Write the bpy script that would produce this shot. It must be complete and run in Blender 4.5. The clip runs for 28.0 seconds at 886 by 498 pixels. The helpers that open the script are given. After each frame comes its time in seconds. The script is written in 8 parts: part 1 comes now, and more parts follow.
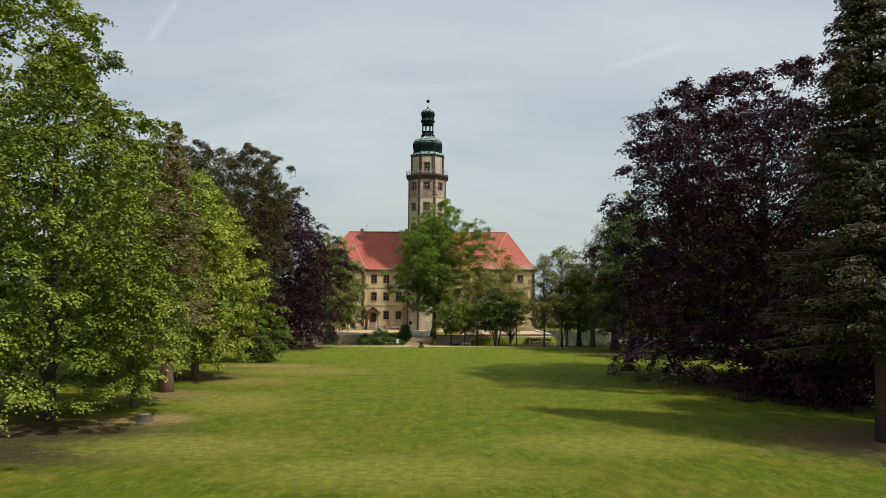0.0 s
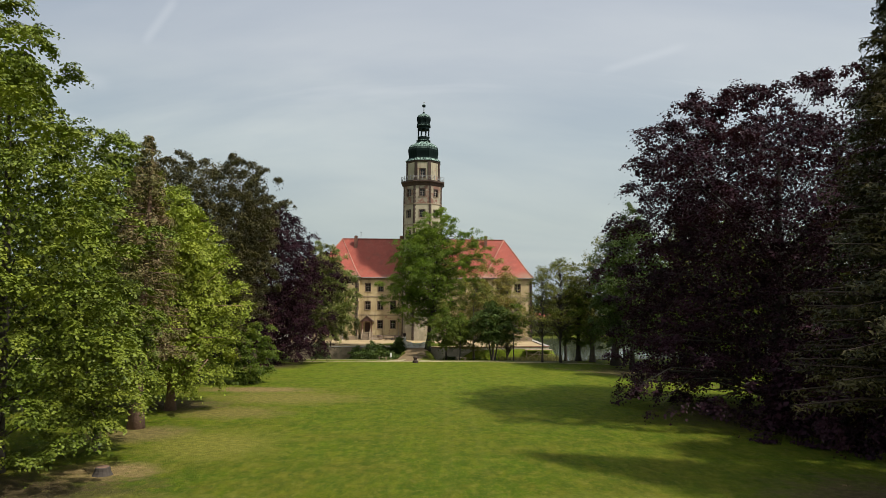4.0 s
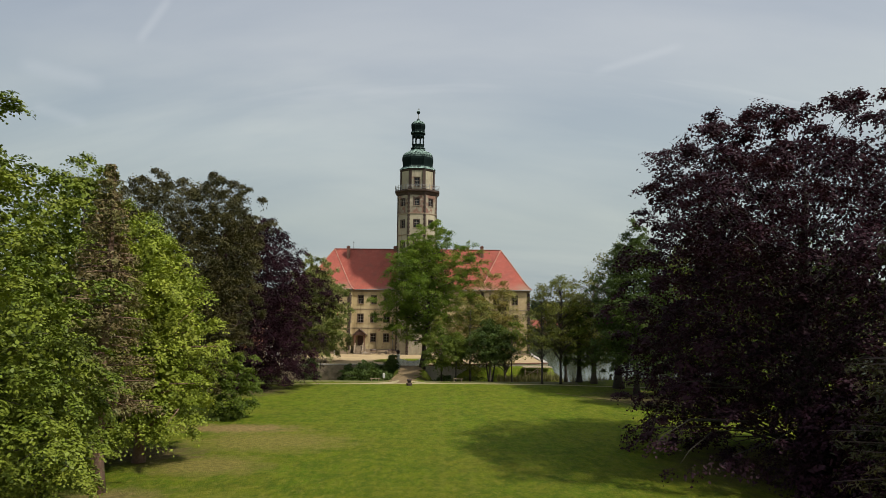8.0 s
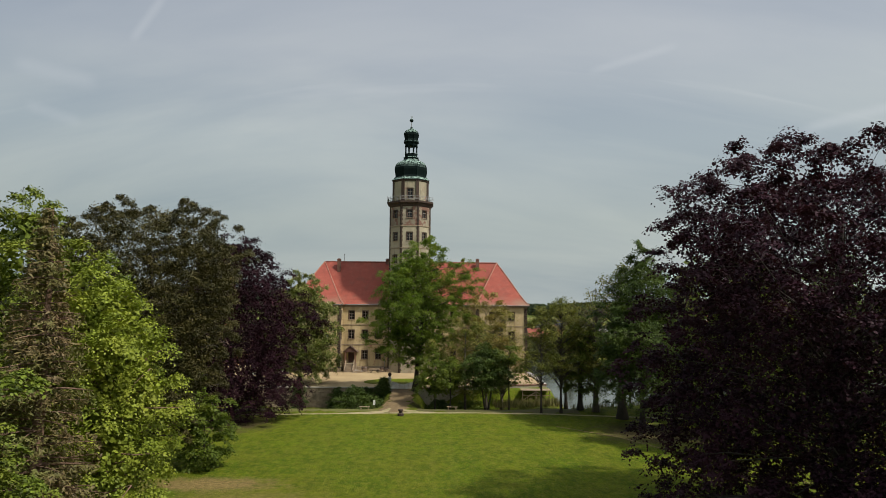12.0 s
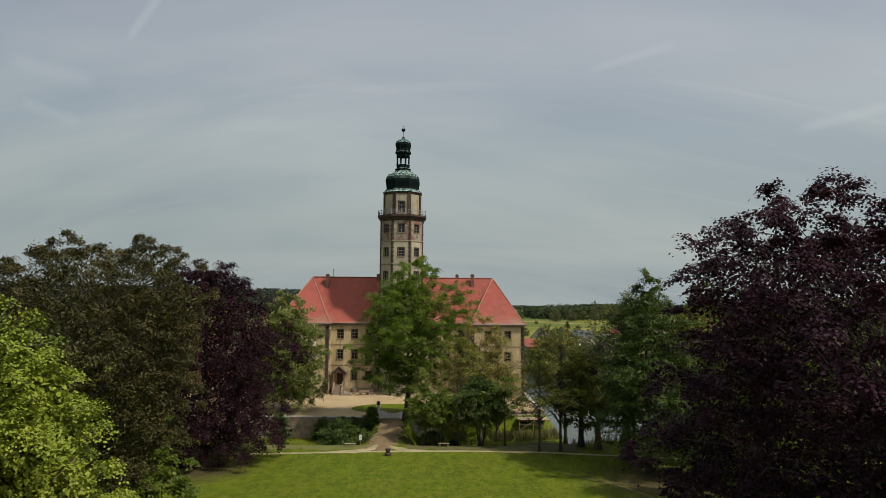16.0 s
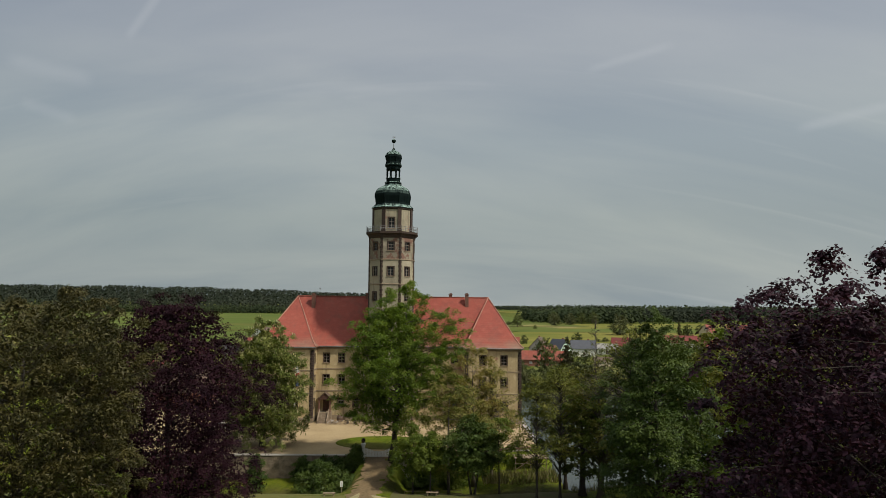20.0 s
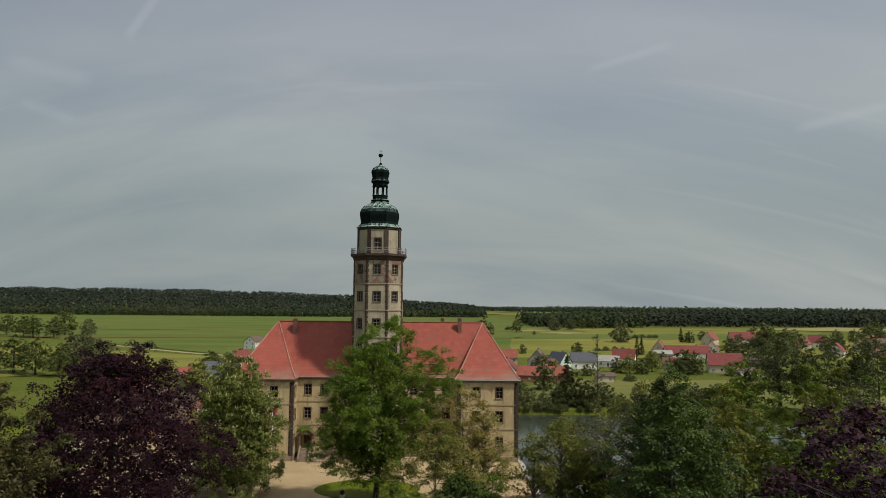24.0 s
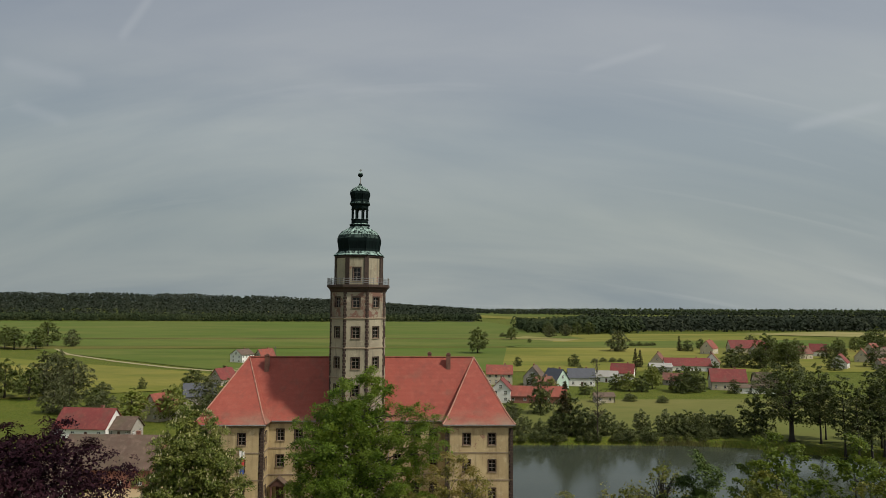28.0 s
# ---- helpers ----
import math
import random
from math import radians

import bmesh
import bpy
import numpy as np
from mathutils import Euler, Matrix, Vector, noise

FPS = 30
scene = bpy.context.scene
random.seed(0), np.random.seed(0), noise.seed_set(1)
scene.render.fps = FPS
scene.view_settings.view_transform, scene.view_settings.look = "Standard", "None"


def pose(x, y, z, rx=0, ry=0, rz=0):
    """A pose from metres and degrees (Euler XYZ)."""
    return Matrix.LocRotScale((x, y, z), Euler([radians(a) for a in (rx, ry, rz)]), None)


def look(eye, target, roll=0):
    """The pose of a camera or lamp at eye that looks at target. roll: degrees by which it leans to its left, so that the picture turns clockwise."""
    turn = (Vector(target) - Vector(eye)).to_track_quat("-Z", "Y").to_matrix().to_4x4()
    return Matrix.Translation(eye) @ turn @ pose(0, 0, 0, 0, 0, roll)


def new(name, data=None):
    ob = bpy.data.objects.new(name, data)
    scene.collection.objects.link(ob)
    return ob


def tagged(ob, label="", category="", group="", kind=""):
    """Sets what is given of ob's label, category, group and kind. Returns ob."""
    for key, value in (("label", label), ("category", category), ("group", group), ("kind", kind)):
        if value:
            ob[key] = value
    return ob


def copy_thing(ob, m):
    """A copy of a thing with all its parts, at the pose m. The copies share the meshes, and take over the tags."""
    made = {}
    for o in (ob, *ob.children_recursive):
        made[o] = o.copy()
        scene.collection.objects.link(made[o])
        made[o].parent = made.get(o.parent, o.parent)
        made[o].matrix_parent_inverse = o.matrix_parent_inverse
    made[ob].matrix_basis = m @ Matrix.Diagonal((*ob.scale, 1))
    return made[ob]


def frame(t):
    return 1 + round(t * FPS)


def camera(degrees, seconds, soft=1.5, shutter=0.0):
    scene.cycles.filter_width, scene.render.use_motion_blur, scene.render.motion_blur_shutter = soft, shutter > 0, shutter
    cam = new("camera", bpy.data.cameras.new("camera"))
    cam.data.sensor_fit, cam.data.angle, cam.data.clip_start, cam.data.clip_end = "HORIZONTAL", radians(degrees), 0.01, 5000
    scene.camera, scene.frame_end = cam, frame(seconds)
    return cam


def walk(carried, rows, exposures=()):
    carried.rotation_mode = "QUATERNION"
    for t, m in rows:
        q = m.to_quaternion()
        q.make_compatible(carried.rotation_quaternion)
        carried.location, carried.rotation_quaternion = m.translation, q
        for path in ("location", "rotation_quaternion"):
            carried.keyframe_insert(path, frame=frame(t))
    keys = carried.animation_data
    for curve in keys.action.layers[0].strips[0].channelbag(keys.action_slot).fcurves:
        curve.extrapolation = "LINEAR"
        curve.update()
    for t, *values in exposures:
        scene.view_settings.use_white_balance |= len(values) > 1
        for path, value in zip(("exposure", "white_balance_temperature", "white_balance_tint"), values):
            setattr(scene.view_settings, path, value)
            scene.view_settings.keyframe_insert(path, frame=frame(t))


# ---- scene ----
cam = camera(66.03, 28.0, soft=0.75)
PATH = [
    (0, pose(5.521, 0.000, 7.375, 94.690, -0.352, 0.253)),
    (1, pose(5.651, 0.889, 7.813, 94.724, -0.440, 0.193)),
    (2, pose(5.719, 1.855, 8.345, 94.750, -0.496, 0.121)),
    (3, pose(5.741, 2.894, 8.961, 94.768, -0.528, 0.038)),
    (4, pose(5.733, 4.007, 9.656, 94.780, -0.542, -0.055)),
    (5, pose(5.708, 5.191, 10.421, 94.785, -0.543, -0.156)),
    (6, pose(5.679, 6.446, 11.251, 94.786, -0.536, -0.263)),
    (7, pose(5.655, 7.771, 12.139, 94.782, -0.525, -0.374)),
    (8, pose(5.647, 9.168, 13.081, 94.774, -0.511, -0.486)),
    (9, pose(5.664, 10.636, 14.071, 94.763, -0.499, -0.596)),
    (10, pose(5.713, 12.178, 15.105, 94.750, -0.488, -0.704)),
    (11, pose(5.799, 13.794, 16.181, 94.734, -0.482, -0.805)),
    (12, pose(5.927, 15.487, 17.293, 94.717, -0.479, -0.898)),
    (13, pose(6.101, 17.261, 18.442, 94.698, -0.481, -0.982)),
    (14, pose(6.323, 19.117, 19.623, 94.680, -0.486, -1.054)),
    (15, pose(6.595, 21.060, 20.837, 94.661, -0.495, -1.114)),
    (16, pose(6.914, 23.093, 22.081, 94.643, -0.506, -1.161)),
    (17, pose(7.281, 25.223, 23.357, 94.626, -0.518, -1.195)),
    (18, pose(7.691, 27.453, 24.664, 94.610, -0.529, -1.218)),
    (19, pose(8.142, 29.789, 26.004, 94.597, -0.539, -1.231)),
    (20, pose(8.627, 32.237, 27.377, 94.587, -0.544, -1.236)),
    (21, pose(9.140, 34.805, 28.786, 94.580, -0.544, -1.237)),
    (22, pose(9.672, 37.498, 30.234, 94.577, -0.537, -1.240)),
    (23, pose(10.216, 40.325, 31.724, 94.580, -0.520, -1.249)),
    (24, pose(10.760, 43.294, 33.259, 94.587, -0.493, -1.271)),
    (25, pose(11.293, 46.412, 34.843, 94.601, -0.453, -1.316)),
    (26, pose(11.802, 49.690, 36.483, 94.622, -0.399, -1.393)),
    (27, pose(12.272, 53.136, 38.182, 94.651, -0.331, -1.514)),
    (28, pose(12.688, 56.761, 39.948, 94.690, -0.247, -1.690)),
]
walk(cam, PATH, [(0, 0.44), (4, 0.34), (8, 0.2), (12, 0.08), (17, -0.1), (21, -0.22), (28, -0.28)])

# ---- world and sun ----
SUN_ELEV = radians(53)
SUN_DIR = Vector((math.cos(radians(-32)) * math.cos(SUN_ELEV), math.sin(radians(-32)) * math.cos(SUN_ELEV), math.sin(SUN_ELEV)))
world = bpy.data.worlds.new("world")
scene.world = world
world.use_nodes = True
wn, wl = world.node_tree.nodes, world.node_tree.links
wn.clear()
w_out = wn.new("ShaderNodeOutputWorld")
w_bg = wn.new("ShaderNodeBackground")
w_sky = wn.new("ShaderNodeTexSky")
w_sky.sky_type = "NISHITA"
w_sky.sun_disc = False
w_sky.sun_elevation = SUN_ELEV
w_sky.sun_rotation = math.atan2(SUN_DIR.x, SUN_DIR.y)
w_sky.air_density, w_sky.dust_density, w_sky.ozone_density = 1.2, 3.0, 1.0
w_dim = wn.new("ShaderNodeVectorMath")
w_dim.operation = "SCALE"
w_dim.inputs["Scale"].default_value = 0.09
wl.new(w_sky.outputs[0], w_dim.inputs[0])
TRAILS = (((-0.345, 0.851, 0.397), (-0.392, 0.858, 0.332), 0.009, 0.2), ((0.208, 0.923, 0.323), (0.330, 0.877, 0.350), 0.009, 0.16), ((0.466, 0.855, 0.227), (0.566, 0.787, 0.246), 0.011, 0.2),
          ((-0.515, 0.807, 0.289), (-0.425, 0.861, 0.278), 0.016, 0.16), ((-0.506, 0.828, 0.243), (-0.448, 0.864, 0.228), 0.012, 0.14))
# thin high cloud veil with streaks
w_tc = wn.new("ShaderNodeTexCoord")
w_sep = wn.new("ShaderNodeSeparateXYZ")
wl.new(w_tc.outputs["Generated"], w_sep.inputs[0])
w_add = wn.new("ShaderNodeMath")
w_add.operation = "ADD"
w_add.inputs[1].default_value = 0.5
wl.new(w_sep.outputs["Z"], w_add.inputs[0])
w_px, w_py = wn.new("ShaderNodeMath"), wn.new("ShaderNodeMath")
for nd, ax in ((w_px, "X"), (w_py, "Y")):
    nd.operation = "DIVIDE"
    wl.new(w_sep.outputs[ax], nd.inputs[0])
    wl.new(w_add.outputs[0], nd.inputs[1])
w_cmb = wn.new("ShaderNodeCombineXYZ")
wl.new(w_px.outputs[0], w_cmb.inputs[0])
wl.new(w_py.outputs[0], w_cmb.inputs[1])
w_map = wn.new("ShaderNodeMapping")
w_map.inputs["Rotation"].default_value = (0, 0, radians(-24))
w_map.inputs["Scale"].default_value = (0.8, 2.6, 1)
wl.new(w_cmb.outputs[0], w_map.inputs["Vector"])
w_noise = wn.new("ShaderNodeTexNoise")
w_noise.inputs["Scale"].default_value = 1.3
w_noise.inputs["Detail"].default_value = 6
w_noise.inputs["Roughness"].default_value = 0.52
w_noise.inputs["Distortion"].default_value = 0.45
wl.new(w_map.outputs[0], w_noise.inputs["Vector"])
w_ramp = wn.new("ShaderNodeValToRGB")
w_ramp.color_ramp.elements[0].position, w_ramp.color_ramp.elements[0].color = 0.34, (0.335, 0.398, 0.448, 1)
w_ramp.color_ramp.elements[1].position, w_ramp.color_ramp.elements[1].color = 0.68, (0.468, 0.518, 0.53, 1)
wl.new(w_noise.outputs[0], w_ramp.inputs[0])
w_mix = wn.new("ShaderNodeMix")
w_mix.data_type = "RGBA"
w_mix.inputs[0].default_value = 0.92
wl.new(w_dim.outputs[0], w_mix.inputs[6])
wl.new(w_ramp.outputs[0], w_mix.inputs[7])
# a few thin brighter wisps
w_map2 = wn.new("ShaderNodeMapping")
w_map2.inputs["Rotation"].default_value = (0, 0, radians(33))
w_map2.inputs["Scale"].default_value = (0.5, 5.5, 1)
wl.new(w_cmb.outputs[0], w_map2.inputs["Vector"])
w_noise2 = wn.new("ShaderNodeTexNoise")
w_noise2.inputs["Scale"].default_value = 1.7
w_noise2.inputs["Detail"].default_value = 5
w_noise2.inputs["Distortion"].default_value = 0.7
wl.new(w_map2.outputs[0], w_noise2.inputs["Vector"])
w_rng = wn.new("ShaderNodeMapRange")
w_rng.inputs["From Min"].default_value, w_rng.inputs["From Max"].default_value = 0.6, 0.78
w_rng.inputs["To Max"].default_value = 0.4
wl.new(w_noise2.outputs[0], w_rng.inputs["Value"])
w_wisp = wn.new("ShaderNodeMix")
w_wisp.data_type = "RGBA"
wl.new(w_rng.outputs[0], w_wisp.inputs[0])
wl.new(w_mix.outputs[2], w_wisp.inputs[6])
w_wisp.inputs[7].default_value = (0.56, 0.60, 0.62, 1)
# haze: warmer and greener towards the horizon, bluer above
w_tint = wn.new("ShaderNodeValToRGB")
wl.new(w_sep.outputs["Z"], w_tint.inputs[0])
el = w_tint.color_ramp.elements
el[0].position, el[0].color = 0.0, (0.985, 0.97, 0.92, 1)
el[1].position, el[1].color = 1.0, (0.92, 0.92, 0.98, 1)
for zz, cc in ((0.12, (0.965, 0.96, 0.90, 1)), (0.23, (1.05, 1.035, 1.0, 1)), (0.34, (0.95, 0.93, 0.97, 1)), (0.44, (0.85, 0.84, 0.92, 1))):
    e = el.new(zz)
    e.color = cc
w_mul = wn.new("ShaderNodeMix")
w_mul.data_type = "RGBA"
w_mul.blend_type = "MULTIPLY"
w_mul.inputs[0].default_value = 1.0
wl.new(w_wisp.outputs[2], w_mul.inputs[6])
wl.new(w_tint.outputs[0], w_mul.inputs[7])
# vapour trails: start and end directions, half-width, strength
w_last = w_mul.outputs[2]
for d0, d1, half, amount in TRAILS:
    d0, d1 = Vector(d0).normalized(), Vector(d1).normalized()
    nrm, mid = d0.cross(d1).normalized(), (d0 + d1).normalized()
    masks = []
    for axis, lo, hi in ((nrm, half, 0.0), (mid, d0.dot(mid), 1 - (1 - d0.dot(mid)) * 0.3)):
        dt = wn.new("ShaderNodeVectorMath")
        dt.operation = "DOT_PRODUCT"
        dt.inputs[1].default_value = axis
        wl.new(w_tc.outputs["Generated"], dt.inputs[0])
        ab = wn.new("ShaderNodeMath")
        ab.operation = "ABSOLUTE" if axis is nrm else "MAXIMUM"
        wl.new(dt.outputs["Value"], ab.inputs[0])
        mr = wn.new("ShaderNodeMapRange")
        mr.interpolation_type = "SMOOTHSTEP"
        mr.inputs["From Min"].default_value, mr.inputs["From Max"].default_value = lo, hi
        wl.new(ab.outputs[0], mr.inputs["Value"])
        masks.append(mr.outputs[0])
    m1 = wn.new("ShaderNodeMath")
    m1.operation = "MULTIPLY"
    wl.new(masks[0], m1.inputs[0])
    wl.new(masks[1], m1.inputs[1])
    m2 = wn.new("ShaderNodeMath")
    m2.operation = "MULTIPLY"
    m2.inputs[1].default_value = amount
    wl.new(m1.outputs[0], m2.inputs[0])
    mt = wn.new("ShaderNodeMix")
    mt.data_type = "RGBA"
    mt.inputs[7].default_value = (0.60, 0.63, 0.66, 1)
    wl.new(m2.outputs[0], mt.inputs[0])
    wl.new(w_last, mt.inputs[6])
    w_last = mt.outputs[2]
# thin cloud is brighter around the sun
w_dot = wn.new("ShaderNodeVectorMath")
w_dot.operation = "DOT_PRODUCT"
w_dot.inputs[1].default_value = SUN_DIR
wl.new(w_tc.outputs["Generated"], w_dot.inputs[0])
w_near = wn.new("ShaderNodeMapRange")
w_near.interpolation_type = "SMOOTHERSTEP"
w_near.inputs["From Min"].default_value, w_near.inputs["From Max"].default_value = 0.42, 1.0
w_near.inputs["To Max"].default_value = 0.5
wl.new(w_dot.outputs["Value"], w_near.inputs["Value"])
w_side = wn.new("ShaderNodeMath")
w_side.operation = "MULTIPLY_ADD"
w_side.inputs[1].default_value, w_side.inputs[2].default_value = 0.075, 0.012
wl.new(w_dot.outputs["Value"], w_side.inputs[0])
w_both = wn.new("ShaderNodeMath")
w_both.operation = "ADD"
wl.new(w_near.outputs[0], w_both.inputs[0])
wl.new(w_side.outputs[0], w_both.inputs[1])
w_glow = wn.new("ShaderNodeVectorMath")
w_glow.operation = "SCALE"
w_glow.inputs[0].default_value = (1.0, 0.97, 0.92)
wl.new(w_both.outputs[0], w_glow.inputs["Scale"])
w_sum = wn.new("ShaderNodeVectorMath")
w_sum.operation = "ADD"
wl.new(w_last, w_sum.inputs[0])
wl.new(w_glow.outputs[0], w_sum.inputs[1])
wl.new(w_sum.outputs[0], w_bg.inputs["Color"])
w_bg.inputs["Strength"].default_value = 1.0
wl.new(w_bg.outputs[0], w_out.inputs["Surface"])

sun = new("sun", bpy.data.lights.new("sun", "SUN"))
sun.data.energy = 4.0
sun.data.angle = radians(3.0)
sun.data.color = (1.0, 0.93, 0.82)
sun.matrix_world = look((60, -30, 80), Vector((60, -30, 80)) - SUN_DIR)


# ---- materials ----
def material(name):
    m = bpy.data.materials.new(name)
    m.use_nodes = True
    nt = m.node_tree
    return m, nt.nodes, nt.links, nt.nodes["Principled BSDF"]


def mixed(nodes, links, fac, a, b, kind="MIX"):
    mx = nodes.new("ShaderNodeMix")
    mx.data_type = "RGBA"
    mx.blend_type = kind
    for sock, v in ((0, fac), (6, a), (7, b)):
        if hasattr(v, "is_linked"):
            links.new(v, mx.inputs[sock])
        elif sock == 0:
            mx.inputs[0].default_value = v
        else:
            mx.inputs[sock].default_value = (*v, 1)
    return mx.outputs[2]


def noise_fac(nodes, links, scale, lo=0.35, hi=0.65, detail=4, rough=0.55, stretch=(1, 1, 1)):
    tc = nodes.new("ShaderNodeNewGeometry")
    mp = nodes.new("ShaderNodeMapping")
    mp.inputs["Scale"].default_value = stretch
    links.new(tc.outputs["Position"], mp.inputs["Vector"])
    nz = nodes.new("ShaderNodeTexNoise")
    nz.inputs["Scale"].default_value = scale
    nz.inputs["Detail"].default_value = detail
    nz.inputs["Roughness"].default_value = rough
    links.new(mp.outputs[0], nz.inputs["Vector"])
    mr = nodes.new("ShaderNodeMapRange")
    mr.inputs["From Min"].default_value, mr.inputs["From Max"].default_value = lo, hi
    links.new(nz.outputs[0], mr.inputs["Value"])
    return mr.outputs[0]


def bumped(nodes, links, bsdf, height, strength, distance):
    bp = nodes.new("ShaderNodeBump")
    bp.inputs["Strength"].default_value = strength
    bp.inputs["Distance"].default_value = distance
    links.new(height, bp.inputs["Height"])
    links.new(bp.outputs[0], bsdf.inputs["Normal"])


def surface(name, base, dark, light, coarse, fine, rough=0.85, bump=0.3, metal=0.0, stretch=(1, 1, 1), stain=0.6):
    """A weathered surface: coarse stains and fine grain over a base colour."""
    m, n, l, b = material(name)
    c = mixed(n, l, noise_fac(n, l, coarse, 0.35, 0.7, stretch=stretch), base, dark)
    f = noise_fac(n, l, fine, 0.3, 0.75)
    mul = n.new("ShaderNodeMath")
    mul.operation = "MULTIPLY"
    mul.inputs[1].default_value = stain
    l.new(f, mul.inputs[0])
    c = mixed(n, l, mul.outputs[0], c, light)
    l.new(c, b.inputs["Base Color"])
    b.inputs["Roughness"].default_value = rough
    b.inputs["Metallic"].default_value = metal
    if bump:
        bumped(n, l, b, f, bump, 0.03)
    return m


def foliage(name, a, b_, c_, clump=0.35, trans=0.27, rough=0.55, spec=0.22, spread=1.0):
    """Leaves: colour by leaf and by clump, with light passing through."""
    m, n, l, b = material(name)
    geo = n.new("ShaderNodeNewGeometry")
    col = mixed(n, l, geo.outputs["Random Per Island"], tuple(v * (1 + 0.12 * spread) for v in a), tuple(v * (1 - 0.32 * spread) for v in b_))
    col = mixed(n, l, noise_fac(n, l, clump, 0.42, 0.68, 3), col, c_)
    l.new(col, b.inputs["Base Color"])
    b.inputs["Roughness"].default_value = rough
    b.inputs["Specular IOR Level"].default_value = spec
    tr = n.new("ShaderNodeBsdfTranslucent")
    l.new(mixed(n, l, 1.0, col, (1.0, 1.0, 0.6), "MULTIPLY"), tr.inputs["Color"])
    mx = n.new("ShaderNodeMixShader")
    mx.inputs[0].default_value = trans
    l.new(b.outputs[0], mx.inputs[1])
    l.new(tr.outputs[0], mx.inputs[2])
    l.new(mx.outputs[0], n["Material Output"].inputs["Surface"])
    return m


# worn ground, some tones darkened to stand for tree shade: centre, half-widths and tone
WEST_SOIL_SHADE = ((-17.0, 38.5, 9.5, 6.6, (0.075, 0.048, 0.028)), (-14.2, 35.2, 8.0, 5.0, (0.046, 0.030, 0.018)), (-13, 141, 18, 10, (0.085, 0.072, 0.024)), (17, 140, 19, 10, (0.058, 0.048, 0.020)), (-3, 161, 9, 7, (0.110, 0.098, 0.024)), (-16.6, 55.5, 5.4, 4.2, (0.165, 0.125, 0.048)), (-13.4, 44.2, 3.6, 2.6, (0.25, 0.175, 0.080)), (-15.5, 83, 8.0, 3.4, (0.215, 0.150, 0.062)), (-10.5, 76, 9.5, 6.0, (0.165, 0.140, 0.034)))
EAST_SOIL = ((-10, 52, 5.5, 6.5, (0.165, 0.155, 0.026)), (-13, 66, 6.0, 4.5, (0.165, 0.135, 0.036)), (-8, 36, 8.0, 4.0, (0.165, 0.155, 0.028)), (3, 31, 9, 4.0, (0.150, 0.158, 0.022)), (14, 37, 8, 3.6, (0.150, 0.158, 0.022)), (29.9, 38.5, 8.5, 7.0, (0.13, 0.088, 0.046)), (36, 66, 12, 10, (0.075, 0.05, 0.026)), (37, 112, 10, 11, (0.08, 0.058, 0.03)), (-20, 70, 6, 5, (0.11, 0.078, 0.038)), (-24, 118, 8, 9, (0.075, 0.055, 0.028)))


